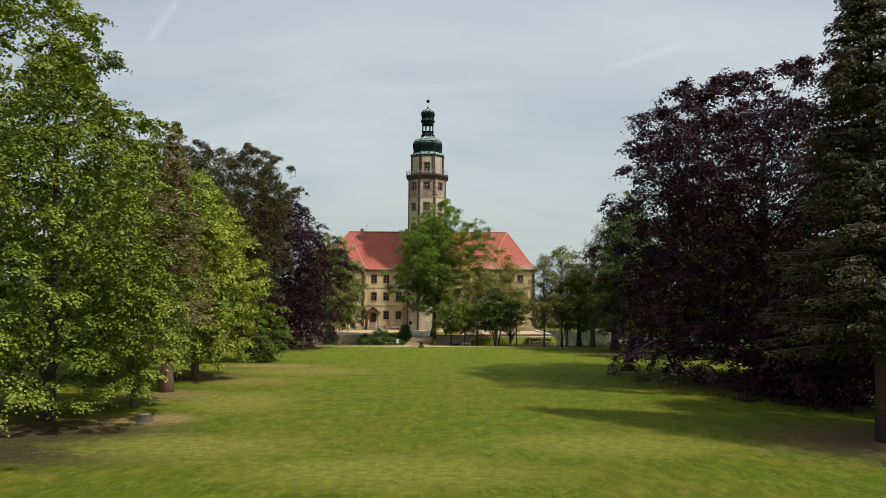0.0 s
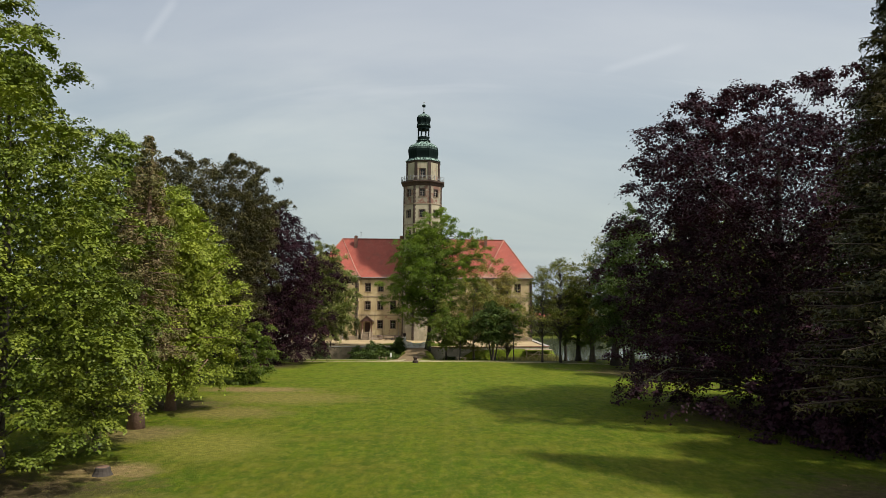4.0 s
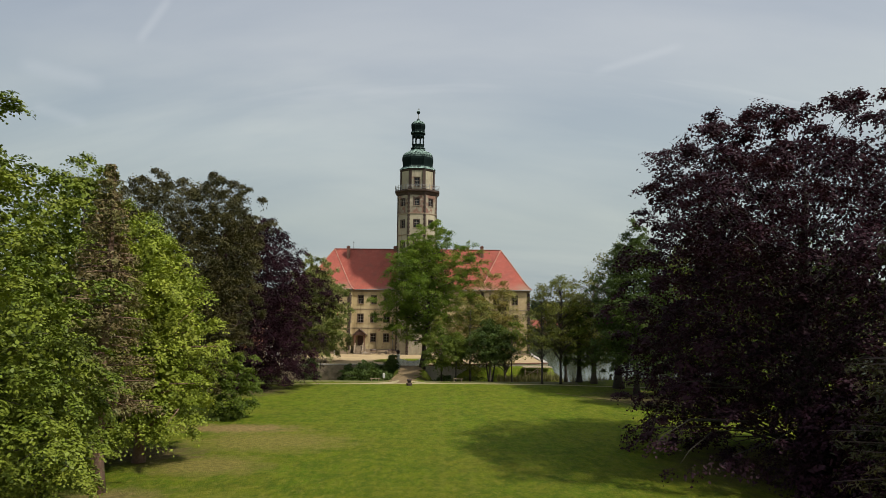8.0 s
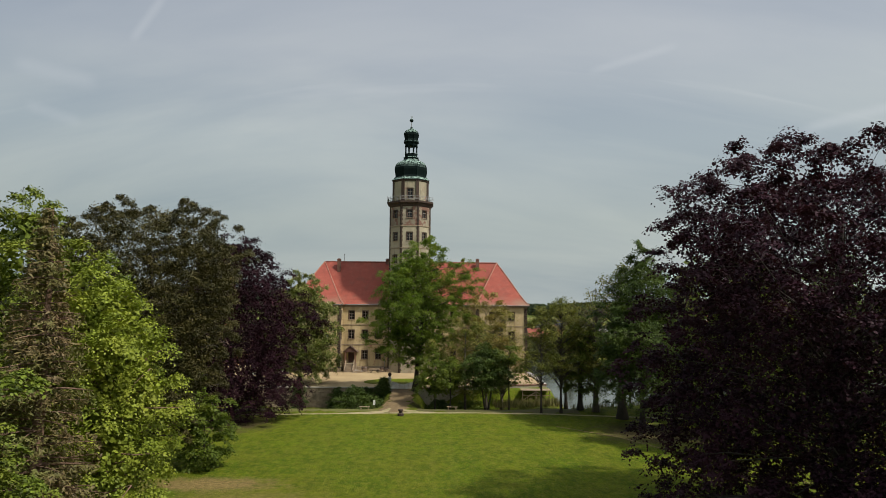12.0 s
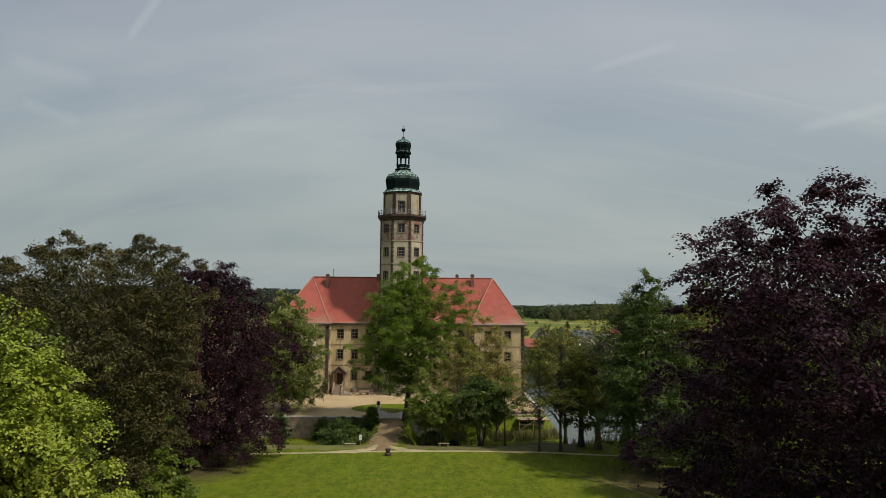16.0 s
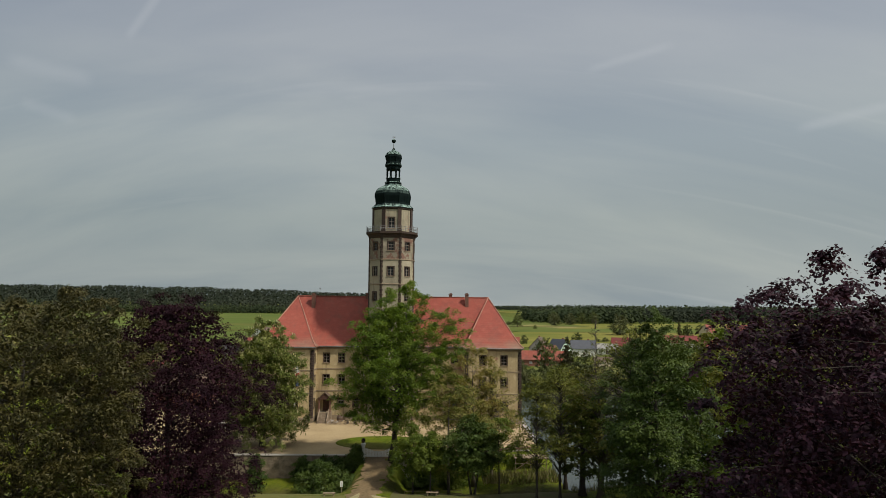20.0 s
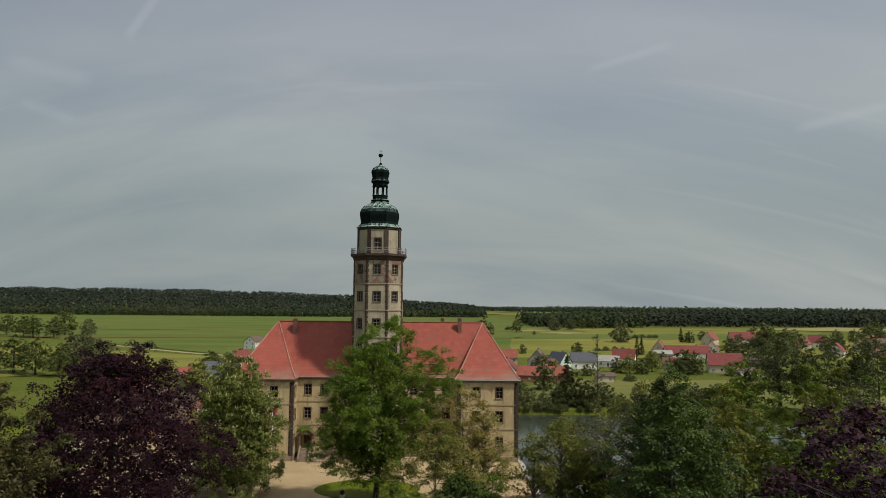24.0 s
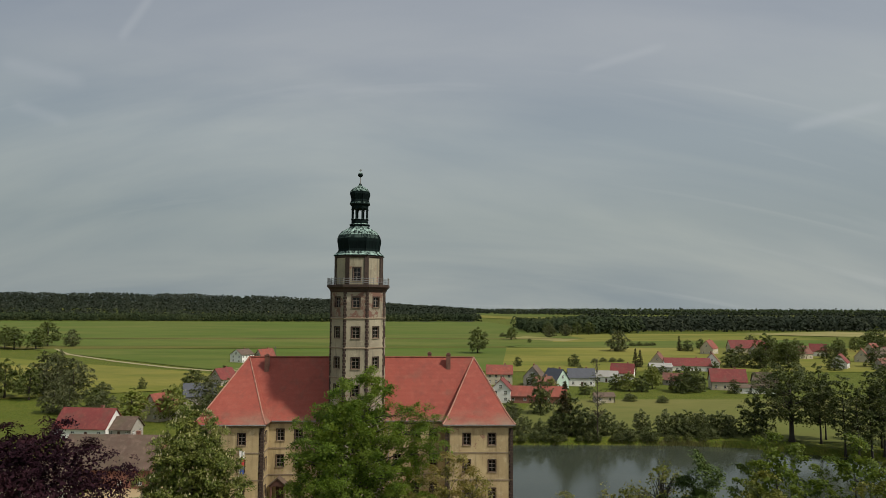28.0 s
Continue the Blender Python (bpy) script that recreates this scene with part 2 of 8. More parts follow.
def grass_material():
    m, n, l, b = material("lawn_grass")
    c = mixed(n, l, noise_fac(n, l, 0.05, 0.38, 0.62, 5), (0.098, 0.160, 0.004), (0.150, 0.166, 0.006))
    c = mixed(n, l, noise_fac(n, l, 0.28, 0.44, 0.66, 6), c, (0.082, 0.134, 0.004))
    # mowing lanes running away along the lawn
    c = mixed(n, l, noise_fac(n, l, 0.7, 0.55, 0.75, 4, stretch=(1, 0.05, 1)), c, (0.165, 0.182, 0.010))
    # dry tufts and drifts
    c = mixed(n, l, noise_fac(n, l, 0.55, 0.5, 0.64, 7, 0.7, stretch=(1, 0.6, 1)), c, (0.168, 0.166, 0.011))
    c = mixed(n, l, noise_fac(n, l, 0.085, 0.47, 0.6, 7, 0.68), c, mixed(n, l, noise_fac(n, l, 0.8, 0.4, 0.62, 6, 0.7), (0.215, 0.176, 0.022), (0.120, 0.148, 0.006)))
    # greener away from the dry foreground
    geo = n.new("ShaderNodeNewGeometry")
    sp = n.new("ShaderNodeSeparateXYZ")
    l.new(geo.outputs["Position"], sp.inputs[0])
    wet = n.new("ShaderNodeMapRange")
    wet.inputs["From Min"].default_value, wet.inputs["From Max"].default_value = 40, 100
    wet.inputs["To Max"].default_value = 0.6
    l.new(sp.outputs["Y"], wet.inputs["Value"])
    c = mixed(n, l, wet.outputs[0], c, mixed(n, l, noise_fac(n, l, 0.16, 0.38, 0.64, 6, 0.6), (0.142, 0.206, 0.007), (0.190, 0.214, 0.014)))
    far = n.new("ShaderNodeMapRange")
    far.inputs["From Min"].default_value, far.inputs["From Max"].default_value = 215, 260
    far.inputs["To Max"].default_value = 0.8
    l.new(sp.outputs["Y"], far.inputs["Value"])
    c = mixed(n, l, far.outputs[0], c, mixed(n, l, noise_fac(n, l, 0.05, 0.38, 0.64, 6, 0.6), (0.112, 0.128, 0.028), (0.155, 0.146, 0.042)))
    g = noise_fac(n, l, 1.1, 0.36, 0.62, 8, 0.72, stretch=(1.2, 0.6, 1))
    c = mixed(n, l, g, mixed(n, l, 0.62, c, (0.030, 0.060, 0.003)), c)
    c = mixed(n, l, noise_fac(n, l, 2.2, 0.52, 0.7, 6, 0.7, stretch=(1.2, 0.5, 1)), c, (0.195, 0.195, 0.016))
    c = mixed(n, l, noise_fac(n, l, 3.2, 0.55, 0.7, 6, 0.75), c, (0.215, 0.180, 0.036))
    c = mixed(n, l, noise_fac(n, l, 0.42, 0.47, 0.6, 9, 0.75, stretch=(1, 0.7, 1)), c, mixed(n, l, 0.42, c, (0.040, 0.078, 0.003)))
    c = mixed(n, l, noise_fac(n, l, 1.5, 0.53, 0.62, 8, 0.75, stretch=(1, 0.6, 1)), c, mixed(n, l, 0.5, c, (0.245, 0.215, 0.040)))
    for x0 in (6.2, 8.4):
        geo = n.new("ShaderNodeNewGeometry")
        sp = n.new("ShaderNodeSeparateXYZ")
        l.new(geo.outputs["Position"], sp.inputs[0])
        df = n.new("ShaderNodeMath")
        df.operation = "SUBTRACT"
        df.inputs[1].default_value = x0
        l.new(sp.outputs["X"], df.inputs[0])
        ab = n.new("ShaderNodeMath")
        ab.operation = "ABSOLUTE"
        l.new(df.outputs[0], ab.inputs[0])
        mk = n.new("ShaderNodeMapRange")
        mk.inputs["From Min"].default_value, mk.inputs["From Max"].default_value = 0.55, 0.1
        mk.inputs["To Max"].default_value = 0.25
        l.new(ab.outputs[0], mk.inputs["Value"])
        mm = n.new("ShaderNodeMath")
        mm.operation = "MULTIPLY"
        l.new(mk.outputs[0], mm.inputs[0])
        l.new(noise_fac(n, l, 0.5, 0.35, 0.6, 5, 0.65), mm.inputs[1])
        c = mixed(n, l, mm.outputs[0], c, (0.185, 0.185, 0.030))
    # worn and leaf-strewn soil and painted-in shade under the trees, thinning out raggedly
    for x, y, rx, ry, tone in WEST_SOIL_SHADE + EAST_SOIL:
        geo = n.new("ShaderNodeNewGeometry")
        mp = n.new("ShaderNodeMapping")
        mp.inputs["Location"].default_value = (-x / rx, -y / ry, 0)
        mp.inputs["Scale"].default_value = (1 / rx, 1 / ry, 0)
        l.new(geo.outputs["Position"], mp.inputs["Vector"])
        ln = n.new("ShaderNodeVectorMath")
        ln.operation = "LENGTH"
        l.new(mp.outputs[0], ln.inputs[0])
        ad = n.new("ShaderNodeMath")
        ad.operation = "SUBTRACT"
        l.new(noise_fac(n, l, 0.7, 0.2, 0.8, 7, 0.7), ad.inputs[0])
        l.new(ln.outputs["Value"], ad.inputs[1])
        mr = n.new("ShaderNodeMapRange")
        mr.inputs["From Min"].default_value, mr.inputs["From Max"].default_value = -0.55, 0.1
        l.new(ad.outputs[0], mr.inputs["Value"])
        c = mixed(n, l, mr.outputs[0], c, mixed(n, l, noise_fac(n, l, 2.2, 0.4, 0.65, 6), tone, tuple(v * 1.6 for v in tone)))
    f = noise_fac(n, l, 14, 0.3, 0.7, 6, 0.7)
    c = mixed(n, l, f, mixed(n, l, 0.6, c, (0.02, 0.04, 0.002)), c)
    l.new(c, b.inputs["Base Color"])
    b.inputs["Roughness"].default_value = 0.9
    b.inputs["Specular IOR Level"].default_value = 0.1
    bumped(n, l, b, noise_fac(n, l, 5, 0.2, 0.8, 8, 0.75), 0.9, 0.12)
    return m


MAT = {}


def field_material(name, base, dry, dark, lanes):
    """Young crops: broad drifts of tone, sowing lanes and fine streaks."""
    m, n, l, b = material(name)
    c = mixed(n, l, noise_fac(n, l, 0.006, 0.4, 0.62, 5, 0.6, stretch=(0.5, 1.4, 1)), base, dry)
    c = mixed(n, l, noise_fac(n, l, 0.02, 0.45, 0.72, 6, 0.65, stretch=(0.4, 1.1, 1)), c, dark)
    c = mixed(n, l, noise_fac(n, l, 0.06, 0.55, 0.9, 6, 0.7, stretch=(0.25, lanes * 0.6, 1)), c, dry)
    c = mixed(n, l, noise_fac(n, l, 0.35, 0.5, 0.75, 5, 0.7, stretch=(0.3, 1, 1)), c, mixed(n, l, 0.5, c, dark))
    l.new(c, b.inputs["Base Color"])
    b.inputs["Roughness"].default_value = 0.95
    b.inputs["Specular IOR Level"].default_value = 0.1
    return m


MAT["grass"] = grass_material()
MAT["field"] = field_material("field_green", (0.082, 0.120, 0.020), (0.122, 0.132, 0.032), (0.060, 0.092, 0.015), 1.2)
MAT["field_dark"] = field_material("field_dark", (0.092, 0.104, 0.019), (0.145, 0.118, 0.036), (0.062, 0.080, 0.014), 2.0)
MAT["meadow"] = field_material("meadow_yellow", (0.145, 0.150, 0.026), (0.215, 0.188, 0.046), (0.085, 0.105, 0.018), 2.4)
MAT["pasture"] = field_material("pond_pasture", (0.108, 0.122, 0.030), (0.145, 0.140, 0.042), (0.080, 0.096, 0.022), 1.0)
MAT["field_edge"] = field_material("grassy_baulk", (0.085, 0.088, 0.020), (0.135, 0.108, 0.034), (0.062, 0.064, 0.014), 2.0)
MAT["field_dry"] = field_material("field_dry", (0.235, 0.210, 0.085), (0.27, 0.225, 0.105), (0.150, 0.160, 0.035), 1.4)
MAT["gravel"] = surface("yard_gravel", (0.36, 0.268, 0.140), (0.245, 0.172, 0.082), (0.43, 0.335, 0.195), 0.16, 3.0, 0.95, 0.3)
MAT["track"] = surface("sandy_track", (0.31, 0.255, 0.145), (0.150, 0.150, 0.045), (0.37, 0.31, 0.185), 0.5, 4.0, 0.95, 0.3)
MAT["drive"] = surface("earthy_drive", (0.165, 0.108, 0.050), (0.075, 0.052, 0.022), (0.235, 0.170, 0.085), 0.5, 2.2, 0.95, 0.4, stretch=(1.2, 0.4, 1))
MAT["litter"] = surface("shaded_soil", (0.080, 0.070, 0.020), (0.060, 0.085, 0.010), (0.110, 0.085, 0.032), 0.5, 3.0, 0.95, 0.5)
MAT["dry_grass"] = surface("dry_grass", (0.105, 0.105, 0.020), (0.062, 0.092, 0.009), (0.150, 0.122, 0.036), 0.5, 2.0, 0.95, 0.4)
MAT["wood_floor_shade"] = surface("wood_floor_shade", (0.03, 0.036, 0.016), (0.022, 0.028, 0.013), (0.04, 0.044, 0.02), 0.05, 0.3, 0.95, 0.0)
MAT["asphalt"] = surface("pale_road", (0.30, 0.29, 0.26), (0.22, 0.21, 0.19), (0.36, 0.35, 0.32), 0.2, 4.0, 0.95, 0.1)


def plaster_material(name, base, dirt, pale, brick=None, brick_lo=0.5, brick_hi=0.56):
    m, n, l, b = material(name)
    c = mixed(n, l, noise_fac(n, l, 0.16, 0.38, 0.68, 6), base, dirt)
    c = mixed(n, l, noise_fac(n, l, 0.6, 0.55, 0.72, 7, 0.65), c, pale)
    streak = noise_fac(n, l, 0.9, 0.52, 0.74, 5, 0.6, stretch=(1, 1, 0.12))
    c = mixed(n, l, streak, c, tuple(v * 0.62 for v in dirt))
    if brick:
        c = mixed(n, l, noise_fac(n, l, 0.38, brick_lo, brick_hi, 7, 0.7), c, brick)
    f = noise_fac(n, l, 9, 0.3, 0.7, 5)
    c = mixed(n, l, f, mixed(n, l, 0.16, c, (0.05, 0.045, 0.03)), c)
    l.new(c, b.inputs["Base Color"])
    b.inputs["Roughness"].default_value = 0.92
    bumped(n, l, b, f, 0.35, 0.03)
    return m


MAT["plaster"] = plaster_material("castle_plaster", (0.50, 0.395, 0.215), (0.35, 0.262, 0.138), (0.58, 0.480, 0.300), (0.30, 0.165, 0.11), 0.62, 0.66)
MAT["plaster_tower"] = plaster_material("tower_plaster", (0.39, 0.345, 0.24), (0.255, 0.222, 0.155), (0.49, 0.435, 0.315), (0.27, 0.15, 0.105), 0.62, 0.66)
MAT["plaster_worn"] = plaster_material("worn_tower_plaster", (0.30, 0.265, 0.19), (0.20, 0.165, 0.12), (0.44, 0.39, 0.30), (0.185, 0.098, 0.070), 0.49, 0.53)
MAT["quoin"] = surface("sandstone_quoin", (0.034, 0.023, 0.017), (0.020, 0.014, 0.011), (0.096, 0.056, 0.038), 0.7, 3.0, 0.9, 0.4)
MAT["sandstone"] = surface("sandstone_trim", (0.24, 0.185, 0.12), (0.16, 0.12, 0.08), (0.31, 0.25, 0.17), 0.7, 4.0, 0.9, 0.3)
MAT["rubble"] = surface("old_rubble_wall", (0.23, 0.17, 0.11), (0.062, 0.050, 0.030), (0.34, 0.27, 0.195), 0.34, 1.2, 0.95, 0.6)
MAT["pale_wall"] = surface("pale_limewash", (0.36, 0.32, 0.25), (0.22, 0.19, 0.14), (0.46, 0.42, 0.35), 0.4, 2.0, 0.95, 0.4)
MAT["cap_brown"] = surface("brown_tile_cap", (0.16, 0.075, 0.05), (0.10, 0.05, 0.035), (0.22, 0.11, 0.08), 0.7, 4.0, 0.9, 0.2)
MAT["coping"] = surface("coping_stone", (0.34, 0.31, 0.27), (0.24, 0.22, 0.19), (0.42, 0.39, 0.34), 0.6, 4.0, 0.9, 0.2)
MAT["window_wood"] = surface("brown_window_wood", (0.15, 0.09, 0.06), (0.10, 0.06, 0.04), (0.2, 0.13, 0.09), 1.0, 6.0, 0.7, 0.1)
MAT["mullion"] = surface("pale_window_bars", (0.2, 0.165, 0.13), (0.14, 0.115, 0.09), (0.26, 0.22, 0.18), 1.0, 6.0, 0.7, 0.0)
MAT["white_paint"] = surface("white_paint", (0.74, 0.73, 0.70), (0.6, 0.59, 0.55), (0.8, 0.8, 0.78), 0.7, 5.0, 0.6, 0.0)
MAT["dark_wood"] = surface("dark_door_wood", (0.07, 0.03, 0.022), (0.04, 0.02, 0.015), (0.11, 0.05, 0.035), 1.0, 6.0, 0.7, 0.2)
MAT["timber"] = surface("weathered_timber", (0.26, 0.19, 0.12), (0.17, 0.12, 0.08), (0.34, 0.27, 0.18), 1.0, 8.0, 0.85, 0.2)
MAT["iron"] = surface("grey_iron", (0.22, 0.22, 0.22), (0.14, 0.13, 0.12), (0.34, 0.34, 0.33), 1.0, 6.0, 0.6, 0.0, 0.3)
MAT["flag_red"] = surface("red_cloth", (0.42, 0.04, 0.035), (0.36, 0.03, 0.03), (0.46, 0.06, 0.05), 2.0, 8.0, 0.8, 0.0)
MAT["flag_blue"] = surface("blue_cloth", (0.05, 0.09, 0.3), (0.04, 0.07, 0.25), (0.07, 0.12, 0.35), 2.0, 8.0, 0.8, 0.0)
MAT["flag_white"] = surface("white_cloth", (0.72, 0.70, 0.66), (0.66, 0.64, 0.6), (0.76, 0.75, 0.72), 2.0, 8.0, 0.8, 0.0)
MAT["basket"] = surface("wicker_brown", (0.10, 0.062, 0.042), (0.055, 0.035, 0.025), (0.16, 0.10, 0.07), 2.0, 9.0, 0.8, 0.3)


def glass_material():
    m, n, l, b = material("window_glass")
    b.inputs["Base Color"].default_value = (0.012, 0.012, 0.014, 1)
    b.inputs["Roughness"].default_value = 0.12
    b.inputs["IOR"].default_value = 1.4
    b.inputs["Transmission Weight"].default_value = 0.2
    return m


MAT["glass"] = glass_material()


def tile_material(name, base, dark, light, moss, blotch=0.56, lichen=None):
    m, n, l, b = material(name)
    c = mixed(n, l, noise_fac(n, l, 0.12, 0.38, 0.66, 5), base, dark)
    c = mixed(n, l, noise_fac(n, l, 0.8, 0.5, 0.75, 6), c, light)
    # courses of tiles by height
    geo = n.new("ShaderNodeNewGeometry")
    mp = n.new("ShaderNodeMapping")
    mp.inputs["Scale"].default_value = (0.6, 0.6, 4.2)
    l.new(geo.outputs["Position"], mp.inputs["Vector"])
    wv = n.new("ShaderNodeTexWave")
    wv.bands_direction = "Z"
    wv.inputs["Scale"].default_value = 0.5
    wv.inputs["Distortion"].default_value = 0.6
    l.new(mp.outputs[0], wv.inputs["Vector"])
    c = mixed(n, l, noise_fac(n, l, 0.3, blotch, blotch + 0.24, 5), c, moss)
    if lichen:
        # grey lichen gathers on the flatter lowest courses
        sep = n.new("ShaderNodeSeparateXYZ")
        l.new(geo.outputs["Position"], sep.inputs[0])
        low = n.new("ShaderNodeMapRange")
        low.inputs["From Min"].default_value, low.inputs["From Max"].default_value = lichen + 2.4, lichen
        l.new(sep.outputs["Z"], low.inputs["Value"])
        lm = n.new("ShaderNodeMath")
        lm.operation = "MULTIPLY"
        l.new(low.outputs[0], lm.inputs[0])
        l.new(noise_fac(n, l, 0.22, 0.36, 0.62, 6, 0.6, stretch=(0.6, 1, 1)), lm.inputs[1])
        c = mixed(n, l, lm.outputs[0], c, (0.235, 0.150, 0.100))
    c = mixed(n, l, noise_fac(n, l, 0.7, 0.5, 0.75, 6, 0.6, stretch=(1, 1, 0.15)), c, mixed(n, l, 0.35, c, (0.10, 0.04, 0.03)))
    f = noise_fac(n, l, 5, 0.3, 0.7, 4)
    c = mixed(n, l, f, mixed(n, l, 0.22, c, (0.05, 0.02, 0.015)), c)
    l.new(c, b.inputs["Base Color"])
    b.inputs["Roughness"].default_value = 0.85
    bumped(n, l, b, wv.outputs[0], 0.35, 0.05)
    return m


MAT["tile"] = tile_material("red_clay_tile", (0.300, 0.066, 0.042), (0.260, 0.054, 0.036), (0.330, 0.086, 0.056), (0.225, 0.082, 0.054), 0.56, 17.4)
MAT["tile_house"] = tile_material("house_red_tile", (0.270, 0.068, 0.042), (0.20, 0.050, 0.034), (0.33, 0.10, 0.065), (0.16, 0.070, 0.05), 0.5)
MAT["tile_hip"] = tile_material("mortared_hip_tile", (0.40, 0.20, 0.14), (0.30, 0.12, 0.08), (0.46, 0.28, 0.21), (0.30, 0.16, 0.11), 0.5)
MAT["tile_rust"] = tile_material("rusty_tile", (0.20, 0.075, 0.05), (0.14, 0.055, 0.04), (0.26, 0.11, 0.075), (0.13, 0.075, 0.055), 0.48)
MAT["tile_claret"] = tile_material("claret_tile", (0.20, 0.036, 0.032), (0.155, 0.030, 0.027), (0.245, 0.058, 0.046), (0.14, 0.050, 0.038), 0.5)
MAT["tile_brown"] = tile_material("old_brown_tile", (0.125, 0.085, 0.060), (0.080, 0.055, 0.040), (0.180, 0.125, 0.092), (0.105, 0.085, 0.052), 0.48)
MAT["slate"] = surface("dark_slate", (0.05, 0.055, 0.07), (0.035, 0.04, 0.05), (0.08, 0.085, 0.1), 0.5, 3.0, 0.6, 0.2)
MAT["wall_white"] = surface("white_wall_plaster", (0.78, 0.77, 0.73), (0.68, 0.66, 0.60), (0.84, 0.83, 0.80), 0.3, 2.0, 0.9, 0.1)
MAT["wall_mint"] = surface("mint_wall_plaster", (0.46, 0.60, 0.50), (0.38, 0.50, 0.41), (0.54, 0.67, 0.57), 0.3, 2.0, 0.9, 0.1)
MAT["wall_cream"] = surface("cream_wall_plaster", (0.52, 0.46, 0.34), (0.42, 0.36, 0.26), (0.6, 0.54, 0.42), 0.3, 2.0, 0.9, 0.1)
MAT["wall_grey"] = surface("grey_wall_plaster", (0.36, 0.33, 0.29), (0.28, 0.25, 0.21), (0.44, 0.41, 0.37), 0.3, 2.0, 0.9, 0.1)
MAT["wall_brick"] = surface("red_brick", (0.24, 0.10, 0.07), (0.18, 0.075, 0.055), (0.32, 0.16, 0.11), 0.4, 3.0, 0.9, 0.2)


def copper_material():
    m, n, l, b = material("patinated_copper")
    c = mixed(n, l, noise_fac(n, l, 0.5, 0.4, 0.7, 4), (0.007, 0.014, 0.013), (0.004, 0.008, 0.008))
    geo = n.new("ShaderNodeNewGeometry")
    sep = n.new("ShaderNodeSeparateXYZ")
    l.new(geo.outputs["True Normal"], sep.inputs[0])
    mr = n.new("ShaderNodeMapRange")
    mr.inputs["From Min"].default_value, mr.inputs["From Max"].default_value = 0.25, 0.8
    l.new(sep.outputs["Z"], mr.inputs["Value"])
    st = noise_fac(n, l, 2.4, 0.44, 0.53, 4, 0.6, stretch=(1, 1, 0.14))
    mul = n.new("ShaderNodeMath")
    mul.operation = "MULTIPLY"
    l.new(mr.outputs[0], mul.inputs[0])
    l.new(st, mul.inputs[1])
    c = mixed(n, l, mul.outputs[0], c, (0.30, 0.42, 0.37))
    l.new(c, b.inputs["Base Color"])
    b.inputs["Roughness"].default_value = 0.75
    b.inputs["Specular IOR Level"].default_value = 0.05
    return m


MAT["copper"] = copper_material()


def water_material():
    m, n, l, b = material("pond_water")
    c = mixed(n, l, noise_fac(n, l, 0.05, 0.35, 0.65, 4), (0.034, 0.042, 0.030), (0.048, 0.056, 0.040))
    l.new(c, b.inputs["Base Color"])
    b.inputs["Roughness"].default_value = 0.08
    b.inputs["IOR"].default_value = 1.33
    bumped(n, l, b, noise_fac(n, l, 1.6, 0.2, 0.8, 4, 0.6, stretch=(1, 0.4, 1)), 0.3, 0.06)
    return m


MAT["water"] = water_material()
MAT["bark"] = surface("grey_bark", (0.085, 0.068, 0.05), (0.05, 0.04, 0.03), (0.14, 0.115, 0.085), 1.2, 6.0, 0.95, 0.6, stretch=(1, 1, 0.2))
MAT["bark_dark"] = surface("dark_bark", (0.045, 0.037, 0.03), (0.028, 0.023, 0.02), (0.075, 0.062, 0.05), 1.2, 6.0, 0.95, 0.6, stretch=(1, 1, 0.2))
MAT["bark_black"] = surface("blackish_bark", (0.018, 0.014, 0.014), (0.010, 0.008, 0.008), (0.03, 0.024, 0.022), 1.2, 6.0, 0.95, 0.6, stretch=(1, 1, 0.2))
MAT["bark_spruce"] = surface("brown_spruce_bark", (0.050, 0.031, 0.024), (0.028, 0.018, 0.014), (0.075, 0.048, 0.036), 1.2, 6.0, 0.95, 0.6, stretch=(1, 1, 0.2))
MAT["bark_red"] = surface("reddish_bark", (0.15, 0.085, 0.055), (0.09, 0.055, 0.035), (0.22, 0.14, 0.1), 1.2, 6.0, 0.95, 0.6, stretch=(1, 1, 0.2))
MAT["leaf_linden"] = foliage("linden_leaves", (0.135, 0.182, 0.018), (0.064, 0.092, 0.011), (0.190, 0.222, 0.025), 0.35, 0.15)
MAT["leaf_bright"] = foliage("bright_maple_leaves", (0.242, 0.300, 0.034), (0.140, 0.188, 0.021), (0.292, 0.325, 0.044))
MAT["leaf_yellow"] = foliage("yellowish_leaves", (0.150, 0.165, 0.026), (0.096, 0.114, 0.020), (0.190, 0.182, 0.038), 0.35, 0.4)
MAT["leaf_chestnut"] = foliage("chestnut_leaves", (0.180, 0.215, 0.036), (0.098, 0.130, 0.022), (0.250, 0.250, 0.075))
MAT["leaf_candle"] = foliage("flowering_chestnut_leaves", (0.138, 0.172, 0.028), (0.062, 0.090, 0.016), (0.190, 0.200, 0.050), 0.4, 0.2)
MAT["leaf_dark"] = foliage("dark_green_leaves", (0.062, 0.100, 0.018), (0.037, 0.064, 0.013), (0.088, 0.124, 0.023), 0.3, 0.25)
MAT["leaf_oak"] = foliage("old_oak_leaves", (0.070, 0.090, 0.022), (0.040, 0.056, 0.014), (0.098, 0.112, 0.028), 0.25, 0.18)
MAT["leaf_mid"] = foliage("mid_green_leaves", (0.120, 0.172, 0.022), (0.068, 0.106, 0.015), (0.160, 0.200, 0.030), 0.3, 0.45)
MAT["leaf_copper"] = foliage("copper_beech_leaves", (0.0350, 0.0125, 0.0232), (0.0162, 0.0070, 0.0122), (0.0470, 0.0160, 0.0270), 0.3, 0.26, 0.6, 0.15)
